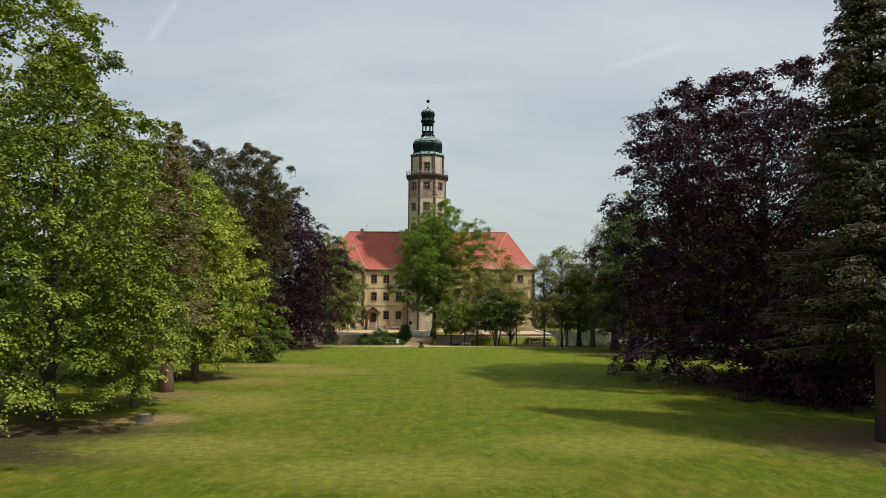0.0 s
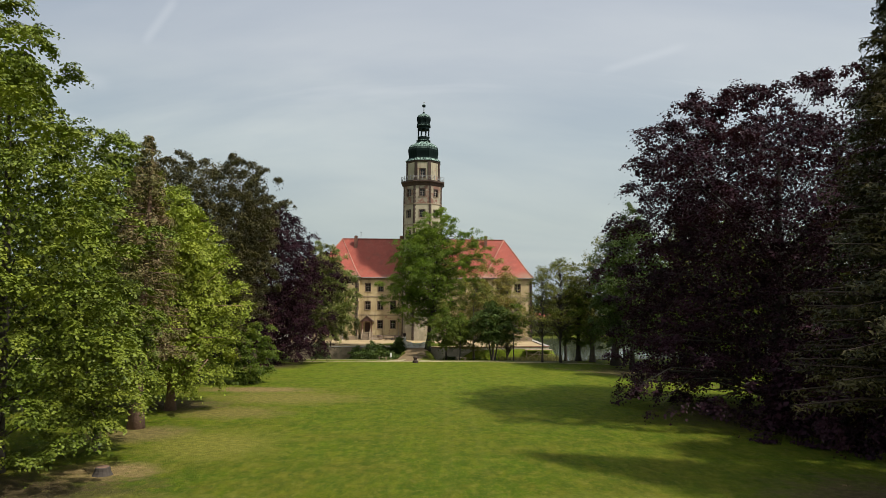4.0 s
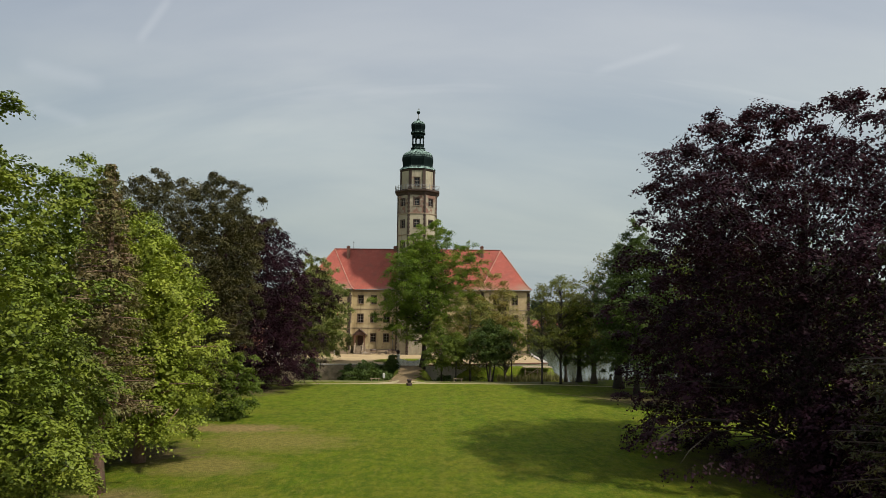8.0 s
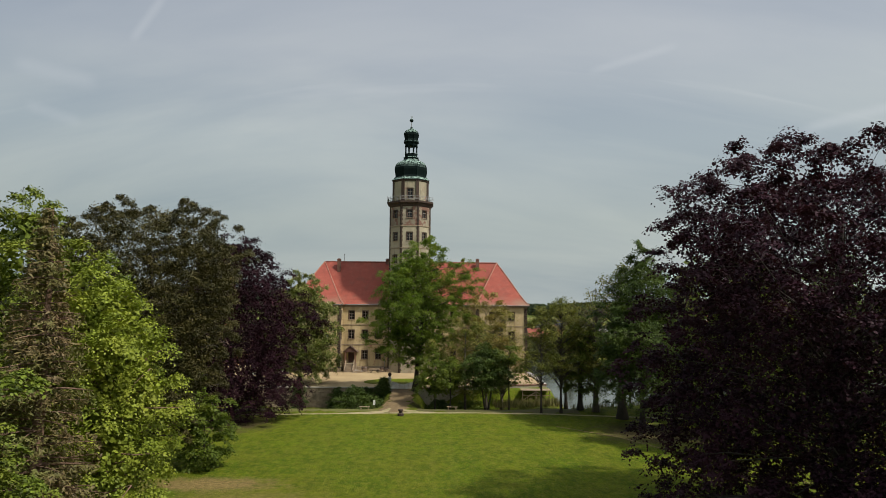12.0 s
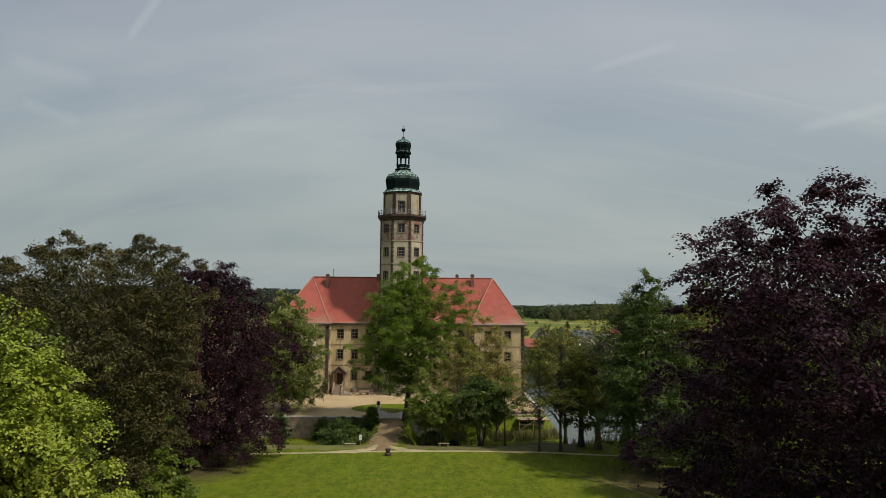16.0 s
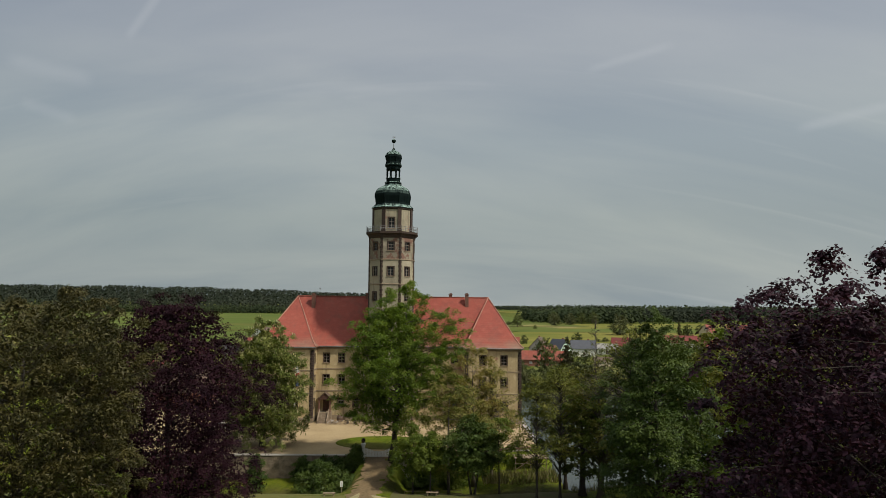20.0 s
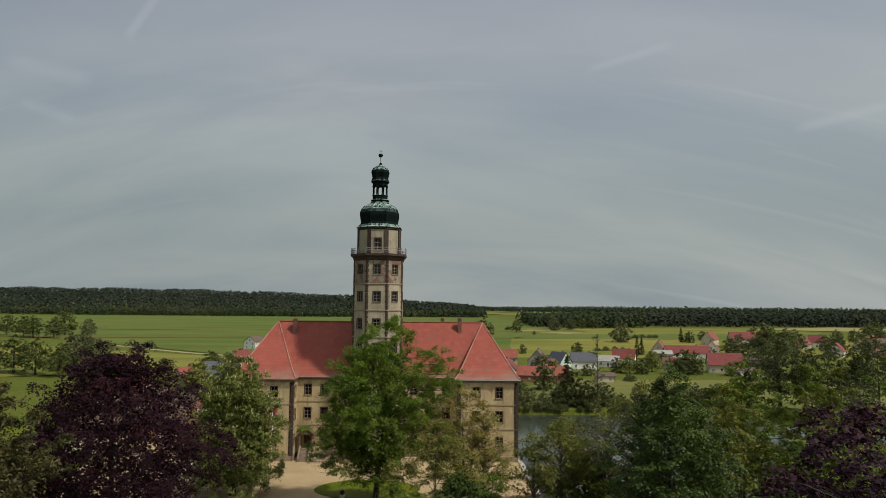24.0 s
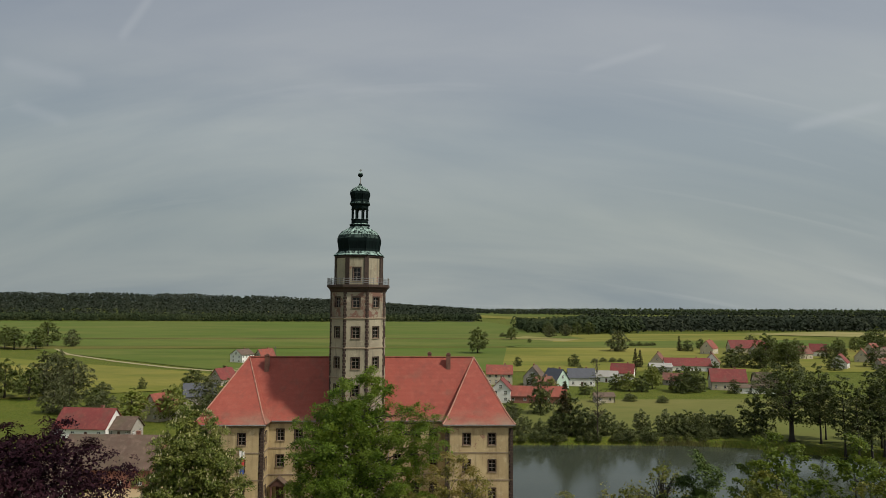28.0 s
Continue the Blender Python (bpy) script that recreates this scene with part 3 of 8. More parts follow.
MAT["leaf_copper_warm"] = foliage("copper_leaves_warm", (0.026, 0.0102, 0.0165), (0.014, 0.0068, 0.0105), (0.037, 0.0142, 0.0190), 0.3, 0.12, 0.75, 0.06)
MAT["needle_pine"] = foliage("pine_needles", (0.060, 0.056, 0.016), (0.034, 0.034, 0.010), (0.084, 0.072, 0.021), 0.35, 0.1)
MAT["needle_spruce"] = foliage("spruce_needles", (0.040, 0.042, 0.014), (0.022, 0.024, 0.009), (0.098, 0.078, 0.026), 0.45, 0.1)
MAT["needle_brown"] = foliage("browned_spruce_needles", (0.180, 0.130, 0.060), (0.115, 0.084, 0.042), (0.130, 0.150, 0.036), 0.3, 0.2)
MAT["leaf_reed"] = foliage("reeds", (0.15, 0.14, 0.055), (0.085, 0.10, 0.03), (0.20, 0.17, 0.08), 0.4, 0.3)
MAT["leaf_grey"] = foliage("grey_willow_leaves", (0.105, 0.118, 0.045), (0.07, 0.085, 0.03), (0.13, 0.13, 0.06))
MAT["leaf_poplar"] = foliage("poplar_leaves", (0.142, 0.226, 0.028), (0.064, 0.110, 0.016), (0.196, 0.258, 0.038), 0.3, 0.54)
MAT["leaf_field"] = foliage("field_tree_leaves", (0.095, 0.120, 0.026), (0.062, 0.082, 0.018), (0.120, 0.135, 0.036), 0.15, 0.2)
MAT["leaf_olive"] = foliage("olive_leaves", (0.165, 0.170, 0.032), (0.100, 0.112, 0.022), (0.205, 0.190, 0.048), 0.3, 0.3)
MAT["leaf_bank"] = foliage("bank_willow_leaves", (0.108, 0.128, 0.042), (0.074, 0.094, 0.029), (0.134, 0.145, 0.054), 0.25, 0.2)
MAT["candle"] = foliage("chestnut_flowers", (0.42, 0.40, 0.20), (0.31, 0.30, 0.14), (0.48, 0.45, 0.26), 0.5, 0.3)
MAT["leaf_orange"] = foliage("orange_shoots", (0.225, 0.215, 0.050), (0.145, 0.160, 0.034), (0.285, 0.220, 0.070), 0.35, 0.4)
# far woods: bluish, slightly lifted leaf colours with distance haze put into them
MAT["leaf_far_haze"] = foliage("hazed_wood_leaves", (0.040, 0.056, 0.028), (0.036, 0.050, 0.027), (0.060, 0.074, 0.033), 0.02, 0.2, 0.8, 0.02, 0.2)
MAT["leaf_far_pine_haze"] = foliage("hazed_pine_needles", (0.031, 0.040, 0.028), (0.031, 0.040, 0.028), (0.044, 0.052, 0.034), 0.02, 0.15, 0.8, 0.02, 0.2)
MAT["grass_tuft"] = foliage("grass_blades", (0.135, 0.165, 0.013), (0.10, 0.135, 0.010), (0.165, 0.165, 0.022), 0.25, 0.3)


# ---- mesh helpers ----
def mesh_from(name, verts, faces, mat, smooth=False):
    me = bpy.data.meshes.new(name)
    me.from_pydata([tuple(v) for v in verts], [], faces)
    for m in (mat if isinstance(mat, (list, tuple)) else [mat]):
        me.materials.append(m)
    if smooth:
        me.polygons.foreach_set("use_smooth", [True] * len(me.polygons))
    me.update()
    return me


def quads_mesh(name, co, mat, nvert=4):
    """A mesh of loose faces of nvert corners each, from an array of corners."""
    n = len(co) // nvert
    me = bpy.data.meshes.new(name)
    me.vertices.add(len(co))
    me.vertices.foreach_set("co", np.asarray(co, np.float32).ravel())
    me.loops.add(n * nvert)
    me.loops.foreach_set("vertex_index", np.arange(n * nvert, dtype=np.int32))
    me.polygons.add(n)
    me.polygons.foreach_set("loop_start", np.arange(0, n * nvert, nvert, dtype=np.int32))
    me.materials.append(mat)
    me.update(calc_edges=True)
    return me


class Solid:
    """Collects faces of one part."""

    def __init__(self):
        self.v, self.f = [], []

    def add(self, verts, faces):
        k = len(self.v)
        self.v += [tuple(p) for p in verts]
        self.f += [tuple(i + k for i in f) for f in faces]

    def box(self, x0, x1, y0, y1, z0, z1, m=None):
        c = [Vector((x, y, z)) for z in (z0, z1) for x, y in ((x0, y0), (x1, y0), (x1, y1), (x0, y1))]
        if m:
            c = [m @ p for p in c]
        self.add(c, [(3, 2, 1, 0), (4, 5, 6, 7), (0, 1, 5, 4), (1, 2, 6, 5), (2, 3, 7, 6), (3, 0, 4, 7)])

    def tube(self, pts, radii, sides=6, cap=True):
        rings = []
        pts = [Vector(p) for p in pts]
        k0 = len(self.v)
        for i, p in enumerate(pts):
            d = (pts[min(i + 1, len(pts) - 1)] - pts[max(i - 1, 0)]).normalized()
            u = d.cross(Vector((0.31, 0.95, 0.05) if abs(d.z) > 0.9 else (0, 0, 1))).normalized()
            w = d.cross(u)
            self.v += [tuple(p + (u * math.cos(a) + w * math.sin(a)) * radii[i]) for a in [2 * math.pi * k / sides for k in range(sides)]]
        for i in range(len(pts) - 1):
            for k in range(sides):
                a, b = k0 + i * sides + k, k0 + i * sides + (k + 1) % sides
                self.f.append((a, b, b + sides, a + sides))
        if cap:
            self.f.append(tuple(k0 + k for k in range(sides))[::-1])
            self.f.append(tuple(k0 + (len(pts) - 1) * sides + k for k in range(sides)))

    def lathe(self, profile, sides, centre=(0, 0), turn=0.0):
        """profile: (radius, z) from bottom to top."""
        k0 = len(self.v)
        for r, z in profile:
            self.v += [(centre[0] + r * math.cos(turn + 2 * math.pi * k / sides), centre[1] + r * math.sin(turn + 2 * math.pi * k / sides), z) for k in range(sides)]
        for i in range(len(profile) - 1):
            for k in range(sides):
                a, b = k0 + i * sides + k, k0 + i * sides + (k + 1) % sides
                self.f.append((a, b, b + sides, a + sides))
        self.f.append(tuple(k0 + k for k in range(sides))[::-1])
        self.f.append(tuple(k0 + (len(profile) - 1) * sides + k for k in range(sides)))

    def mesh(self, name, mat, smooth=False):
        return mesh_from(name, self.v, self.f, mat, smooth)


def part(name, data, parent, label="", at=None):
    """Links a mesh as one part under a thing or a part."""
    ob = new(name, data)
    ob.parent = parent
    if at is not None:
        ob.matrix_basis = at
    if label:
        ob["label"] = label
    return ob


def thing(name, m, label, category, group="", kind=""):
    ob = new(name)
    ob.empty_display_size = 0.5
    ob.matrix_basis = m
    return tagged(ob, label, category, group, kind)


def smooth(a, b, x):
    t = np.clip((np.asarray(x, float) - a) / (b - a), 0, 1)
    return t * t * (3 - 2 * t)


# ---- ground ----
def shore_near(x):
    return np.interp(x, [31, 45, 60, 90, 120, 200, 300], [136, 141, 143, 150, 160, 175, 185])


def shore_far(x):
    return np.interp(x, [31, 60, 92, 108, 125, 150, 200, 300], [268, 268, 267, 263, 253, 238, 214, 190])


def ground_z(x, y):
    x, y = np.asarray(x, float), np.asarray(y, float)
    z = -0.5 * smooth(70, 126, y)
    ditch = smooth(133.5, 145, y) * smooth(-80, -56, x) * (1 - 0.6 * smooth(17, 27, x)) * (1 - smooth(29, 36, x))
    back = np.where((x > -58) & (x < 29.5), smooth(156, 158, y), 0.0)
    z = z - 3.0 * ditch * (1 - back)
    cause = np.clip(1 - np.maximum(np.abs(x - 0.2) - 2.6, 0) / 2.4, 0, 1) * smooth(130, 136, y) * (1 - smooth(156, 159, y))
    z = z * (1 - cause) + cause * (-0.5 + 0.85 * smooth(136, 153, y))
    z = np.where((x < -56) & (y > 120), z + 0.5 * smooth(120, 160, y), z)
    z = z * (1 - smooth(157, 159, y)) + np.where(y > 157, 0.0, 0.0)
    inside = smooth(0, 6.5, np.minimum(y - shore_near(x), shore_far(x) - y)) * smooth(30.5, 33, x) * (1 - smooth(270, 300, x))
    z = z - 3.6 * inside
    z = z + 46 * smooth(1570, 1980, y) * (1 - smooth(-900, 520, x) * 0.62) * (1 - smooth(-260, 260, x) * 0.75) * (1 - smooth(150, 420, x))
    z = z + 1.2 * smooth(500, 900, y)
    return z


def spaced(lo, hi, step, far, growth=1.16):
    a = list(np.arange(lo, hi + step, step))
    d, v = step, hi + step
    while v < far:
        d *= growth
        v += d
        a.append(v)
    d, v = step, lo
    while v > -far:
        d *= growth
        v -= d
        a.insert(0, v)
    return np.array(a)


def sheet(name, xs, ys, lift, mat):
    gx, gy = np.meshgrid(xs, ys)
    gz = ground_z(gx, gy) + lift
    nx, ny = len(xs), len(ys)
    idx = np.arange(nx * ny).reshape(ny, nx)
    faces = np.stack([idx[:-1, :-1], idx[:-1, 1:], idx[1:, 1:], idx[1:, :-1]], -1).reshape(-1, 4)
    me = mesh_from(name, np.stack([gx, gy, gz], -1).reshape(-1, 3).tolist(), faces.tolist(), mat, True)
    return me


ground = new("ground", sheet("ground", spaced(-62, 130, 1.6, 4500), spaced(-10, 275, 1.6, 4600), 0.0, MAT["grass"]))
tagged(ground, "wide mown lawn and meadows running to the horizon", "ground", kind="structure")


def strip(name, pts, width, lift, mat, label, category, step=1.5, ragged=0.0, taper=False):
    """A band of ground along a line, lying on the land."""
    rng = np.random.default_rng(len(name))
    line = []
    for (x0, y0), (x1, y1) in zip(pts[:-1], pts[1:]):
        n = max(2, int(math.hypot(x1 - x0, y1 - y0) / step))
        line += [(x0 + (x1 - x0) * i / n, y0 + (y1 - y0) * i / n) for i in range(n)]
    line.append(pts[-1])
    v, f = [], []
    for i, (x, y) in enumerate(line):
        a, b = line[max(i - 1, 0)], line[min(i + 1, len(line) - 1)]
        d = Vector((b[0] - a[0], b[1] - a[1])).normalized()
        for s in (-1, -0.5, 0, 0.5, 1):
            w = width / 2 * (1 + ragged * rng.normal() * (abs(s) == 1))
            w *= math.sin(math.pi * min(max(i / (len(line) - 1), 0.02), 0.98)) ** 0.6 if taper else 1
            px, py = x - d.y * w * s, y + d.x * w * s
            v.append((px, py, float(ground_z(px, py)) + lift * (1 if abs(s) < 1 else 0.3)))
    for i in range(len(line) - 1):
        for k in range(4):
            f.append((i * 5 + k + 1, i * 5 + k, i * 5 + k + 5, i * 5 + k + 6))
    ob = new(name, mesh_from(name, v, f, mat, True))
    return tagged(ob, label, category, kind="structure")


strip("path", [(-75, 128), (-40, 127.5), (-19.6, 127.8), (-1.8, 129.9), (12, 130.6), (24.6, 129.9), (45, 126), (75, 124)], 1.05, 0.03, MAT["track"], "narrow sandy footpath along the end of the lawn", "path", step=0.8, ragged=0.16)
strip("driveway", [(-1.0, 130.5), (-0.4, 137), (0.25, 146), (0.25, 155.2)], 4.4, 0.035, MAT["drive"], "sandy drive rising over the causeway to the gate", "driveway", step=0.7, ragged=0.16)
strip("path_flare", [(-9.5, 129.0), (-4.5, 129.9), (-1.9, 131.4), (-1.2, 135.0)], 2.4, 0.045, MAT["track"], "sandy flare where the footpath meets the drive", "path", step=0.7, ragged=0.12, taper=True)
strip("path_flare", [(7.5, 130.4), (3.4, 131.0), (0.8, 134.0)], 2.0, 0.05, MAT["track"], "sandy flare where the footpath meets the drive", "path", step=0.7, ragged=0.12, taper=True)
strip("ditch_verge", [(-56, 134.2), (-30, 134.0), (-12, 134.4), (-3.2, 135.2)], 6.2, 0.025, MAT["dry_grass"], "rough dry grass at the edge of the ditch", "verge", step=0.9, ragged=0.22)
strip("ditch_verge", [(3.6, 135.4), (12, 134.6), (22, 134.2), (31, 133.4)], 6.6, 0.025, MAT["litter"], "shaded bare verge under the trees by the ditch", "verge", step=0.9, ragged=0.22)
strip("kerb_path", [(24.5, 118), (31.4, 109.8), (37.1, 96.4), (44, 84)], 0.28, 0.03, MAT["drive"], "thin pale stone edging beside the shaded ground", "edging", ragged=0.1)


def field(name, corners, lift, mat, label, n=24):
    """A four-cornered field lying on the land."""
    c = [Vector((*q, 0)) for q in corners]
    v, f = [], []
    for i in range(n + 1):
        for k in range(n + 1):
            p = c[0].lerp(c[1], k / n).lerp(c[3].lerp(c[2], k / n), i / n)
            v.append((p.x, p.y, float(ground_z(p.x, p.y)) + lift))
    for i in range(n):
        for k in range(n):
            q = i * (n + 1) + k
            f.append((q, q + 1, q + n + 2, q + n + 1))
    return tagged(new(name, mesh_from(name, v, f, mat, True)), label, "field", kind="structure")


field("crop_field", ((-900, 812), (200, 845), (160, 1640), (-2200, 1590)), 0.6, MAT["field"], "broad bright green field of young grain")
field("crop_strip", ((-900, 800), (200, 832), (200, 848), (-900, 815)), 0.75, MAT["field_edge"], "dark grassy baulk between the grain fields", 30)
field("crop_field", ((-420, 690), (90, 700), (200, 834), (-900, 802)), 0.5, MAT["field"], "green field of grain nearer the farm road")
field("crop_strip", ((-330, 655), (90, 684), (90, 704), (-420, 694)), 0.6, MAT["field_dark"], "olive strip with mowing lines between the fields", 30)
field("crop_field", ((-112, 476), (60, 470), (90, 688), (-330, 660)), 0.35, MAT["field"], "green meadow beyond the farm road")
field("meadow_field", ((-62, 400), (-200, 330), (-420, 640), (-116, 462)), 0.3, MAT["meadow"], "yellowish mown meadow with swathe lines beside the road")
field("meadow_field", ((-130, 225), (-330, 240), (-420, 420), (-165, 322)), 0.3, MAT["meadow"], "bright yellow-green meadow behind the barns")
field("meadow_field", ((60, 470), (330, 470), (420, 700), (90, 700)), 0.3, MAT["meadow"], "rough yellow-green pasture behind the village")
field("crop_field", ((90, 690), (420, 690), (470, 850), (150, 790)), 0.5, MAT["field"], "green field in front of the copse")
field("crop_strip", ((110, 850), (165, 790), (190, 830), (140, 905)), 0.65, MAT["field_dry"], "short strip of dry grass by the copse", 12)
field("crop_field", ((150, 780), (480, 845), (470, 1010), (190, 950)), 0.55, MAT["meadow"], "pale green field along the pine wood")
field("meadow_field", ((38, 272), (260, 240), (250, 350), (60, 350)), 0.08, MAT["pasture"], "green meadow sloping to the pond")
field("stubble_field", ((440, 985), (575, 895), (700, 1000), (640, 1090)), 0.75, MAT["field_dry"], "pale dry field in front of the pine wood")
field("far_field", ((-100, 2500), (500, 2450), (560, 3500), (-200, 3500)), 1.0, MAT["field"], "far green field beyond the woods")
field("far_field", ((-60, 1900), (420, 1800), (520, 2200), (-40, 2300)), 1.0, MAT["meadow"], "far light green field between the woods")
strip("farm_road", [(-420, 790), (-344, 717), (-262, 600), (-201, 540), (-144, 492), (-114, 472), (-60, 470)], 3.4, 0.45, MAT["track"], "pale farm road across the meadows", "road", 6)
strip("farm_road", [(-112, 468), (-70, 520), (-40, 560)], 3, 0.5, MAT["track"], "pale farm road towards the white house", "road", 6)

# pond
v = [(30.8, 128, -1.9), (330, 128, -1.9), (330, 280, -1.9), (30.8, 280, -1.9)]
pond = new("pond", mesh_from("pond", v, [(0, 1, 2, 3)], MAT["water"]))
tagged(pond, "still dark green pond reflecting the sky", "water", kind="structure")

# courtyard island
YARD = 0.4
s = Solid()
yc = ((-58, 155.9), (3.1, 155.9), (30.6, 164.2), (30.6, 232), (-58, 232))
s.add([(x, y, -0.6) for x, y in yc] + [(x, y, YARD) for x, y in yc], [(4, 3, 2, 1, 0), (5, 6, 7, 8, 9)] + [(k, (k + 1) % 5, 5 + (k + 1) % 5, 5 + k) for k in range(5)])
yard = tagged(new("courtyard", s.mesh("courtyard", MAT["gravel"])), "sandy gravel courtyard in front of the castle", "courtyard", kind="structure")
s = Solid()
n = 40
ring = [(math.cos(2 * math.pi * k / n), math.sin(2 * math.pi * k / n)) for k in range(n)]
OVAL = (0.3, 167.3, 9.3, 6.3)
s.add([(OVAL[0] + c * OVAL[2], OVAL[1] + q * OVAL[3], YARD) for c, q in ring] + [(OVAL[0] + c * (OVAL[2] - 0.3), OVAL[1] + q * (OVAL[3] - 0.3), YARD + 0.12) for c, q in ring],
      [(k, (k + 1) % n, n + (k + 1) % n, n + k) for k in range(n)] + [tuple(range(n, 2 * n))])
tagged(new("lawn_oval", s.mesh("lawn_oval", MAT["grass"])), "low oval of lawn in the gravel courtyard", "lawn", kind="structure")


# ---- retaining walls ----
def rubble_wall(name, p0, p1, z0, z1, label, thick=0.7, stone="rubble", cap="coping"):
    """A rubble wall with a coping; face stones stand a little proud."""
    d = Vector((p1[0] - p0[0], p1[1] - p0[1], 0))
    length = d.length
    m = Matrix.Translation((p0[0], p0[1], 0)) @ Matrix.Rotation(math.atan2(d.y, d.x), 4, "Z")
    top = thing(name, m, label, "wall", kind="structure")
    s = Solid()
    s.box(0, length, 0, thick, z0, z1 - 0.18)
    part("wall_body", s.mesh("wall_body", MAT[stone]), top)
    rng = random.Random(len(name) + int(length))
    s = Solid()
    z = z0
    while z < z1 - 0.5:
        h = rng.uniform(0.28, 0.5)
        x = rng.uniform(0, 0.4)
        while x < length - 0.9:
            w = rng.uniform(0.4, 1.1)
            if rng.random() < 0.3:
                o = rng.uniform(0.015, 0.05)
                s.add([(x, 0.01, z), (x + w - 0.05, 0.01, z), (x + w - 0.05, 0.01, z + h - 0.05), (x, 0.01, z + h - 0.05),
                       (x + 0.06, -o, z + 0.05), (x + w - 0.11, -o, z + 0.05), (x + w - 0.11, -o, z + h - 0.1), (x + 0.06, -o, z + h - 0.1)],
                      [(4, 5, 6, 7), (0, 1, 5, 4), (1, 2, 6, 5), (2, 3, 7, 6), (3, 0, 4, 7)])
            x += w
        z += h
    ob = part("face_stones", s.mesh("face_stones", MAT[stone]), top)
    ob["kind"] = "stuff"
    x = 0
    shared = {}
    while x < length - 0.05:
        w = min(1.5, length - x)
        key = round(w, 2)
        if key not in shared:
            s = Solid()
            s.box(0, w - 0.03, -0.12, thick + 0.1, z1 - 0.18, z1)
            shared[key] = s.mesh("coping_stone", MAT[cap])
        part("coping_stone", shared[key], top, at=pose(x, 0, 0))
        x += w
    return top


rubble_wall("wall_south_west", (-58, 155.2), (-3.0, 155.2), -4.0, YARD + 0.25, "old rubble retaining wall with stone coping above the ditch")
rubble_wall("wall_south_east", (3.4, 155.2), (30.6, 163.4), -4.0, YARD + 0.2, "pale plastered retaining wall of the courtyard above reeds", stone="pale_wall", cap="cap_brown")
rubble_wall("wall_east", (30.6, 163.5), (31.0, 232), -4.2, YARD + 0.25, "long retaining wall standing in the pond")


# ---- castle ----
def wall_panel(s, origin, u, n, width, z0, z1, openings, thick):
    """A wall with real openings: u runs along it, n points out of it."""
    o, u, n = Vector(origin), Vector(u), Vector(n)
    us = sorted({0, width, *[q for a in openings for q in a[:2]]})
    zs = sorted({z0, z1, *[q for a in openings for q in a[2:]]})

    def P(a, z, depth):
        p = o + u * a - n * depth
        return (p.x, p.y, z)

    def hole(a, z):
        return any(q[0] < a < q[1] and q[2] < z < q[3] for q in openings)

    for i in range(len(us) - 1):
        for k in range(len(zs) - 1):
            a, b, c, d = us[i], us[i + 1], zs[k], zs[k + 1]
            if not hole((a + b) / 2, (c + d) / 2):
                s.add([P(a, c, 0), P(b, c, 0), P(b, d, 0), P(a, d, 0)], [(0, 1, 2, 3)])
                s.add([P(a, c, thick), P(b, c, thick), P(b, d, thick), P(a, d, thick)], [(3, 2, 1, 0)])
    for a, b, c, d in openings:
        for p, q in (((a, c), (b, c)), ((b, c), (b, d)), ((b, d), (a, d)), ((a, d), (a, c))):
            s.add([P(*p, 0), P(*q, 0), P(*q, thick), P(*p, thick)], [(0, 1, 2, 3)])
    for a in (0, width):
        s.add([P(a, z0, 0), P(a, z0, thick), P(a, z1, thick), P(a, z1, 0)], [(0, 1, 2, 3)])
    s.add([P(0, z1, 0), P(width, z1, 0), P(width, z1, thick), P(0, z1, thick)], [(0, 1, 2, 3)])


WIN_CACHE = {}


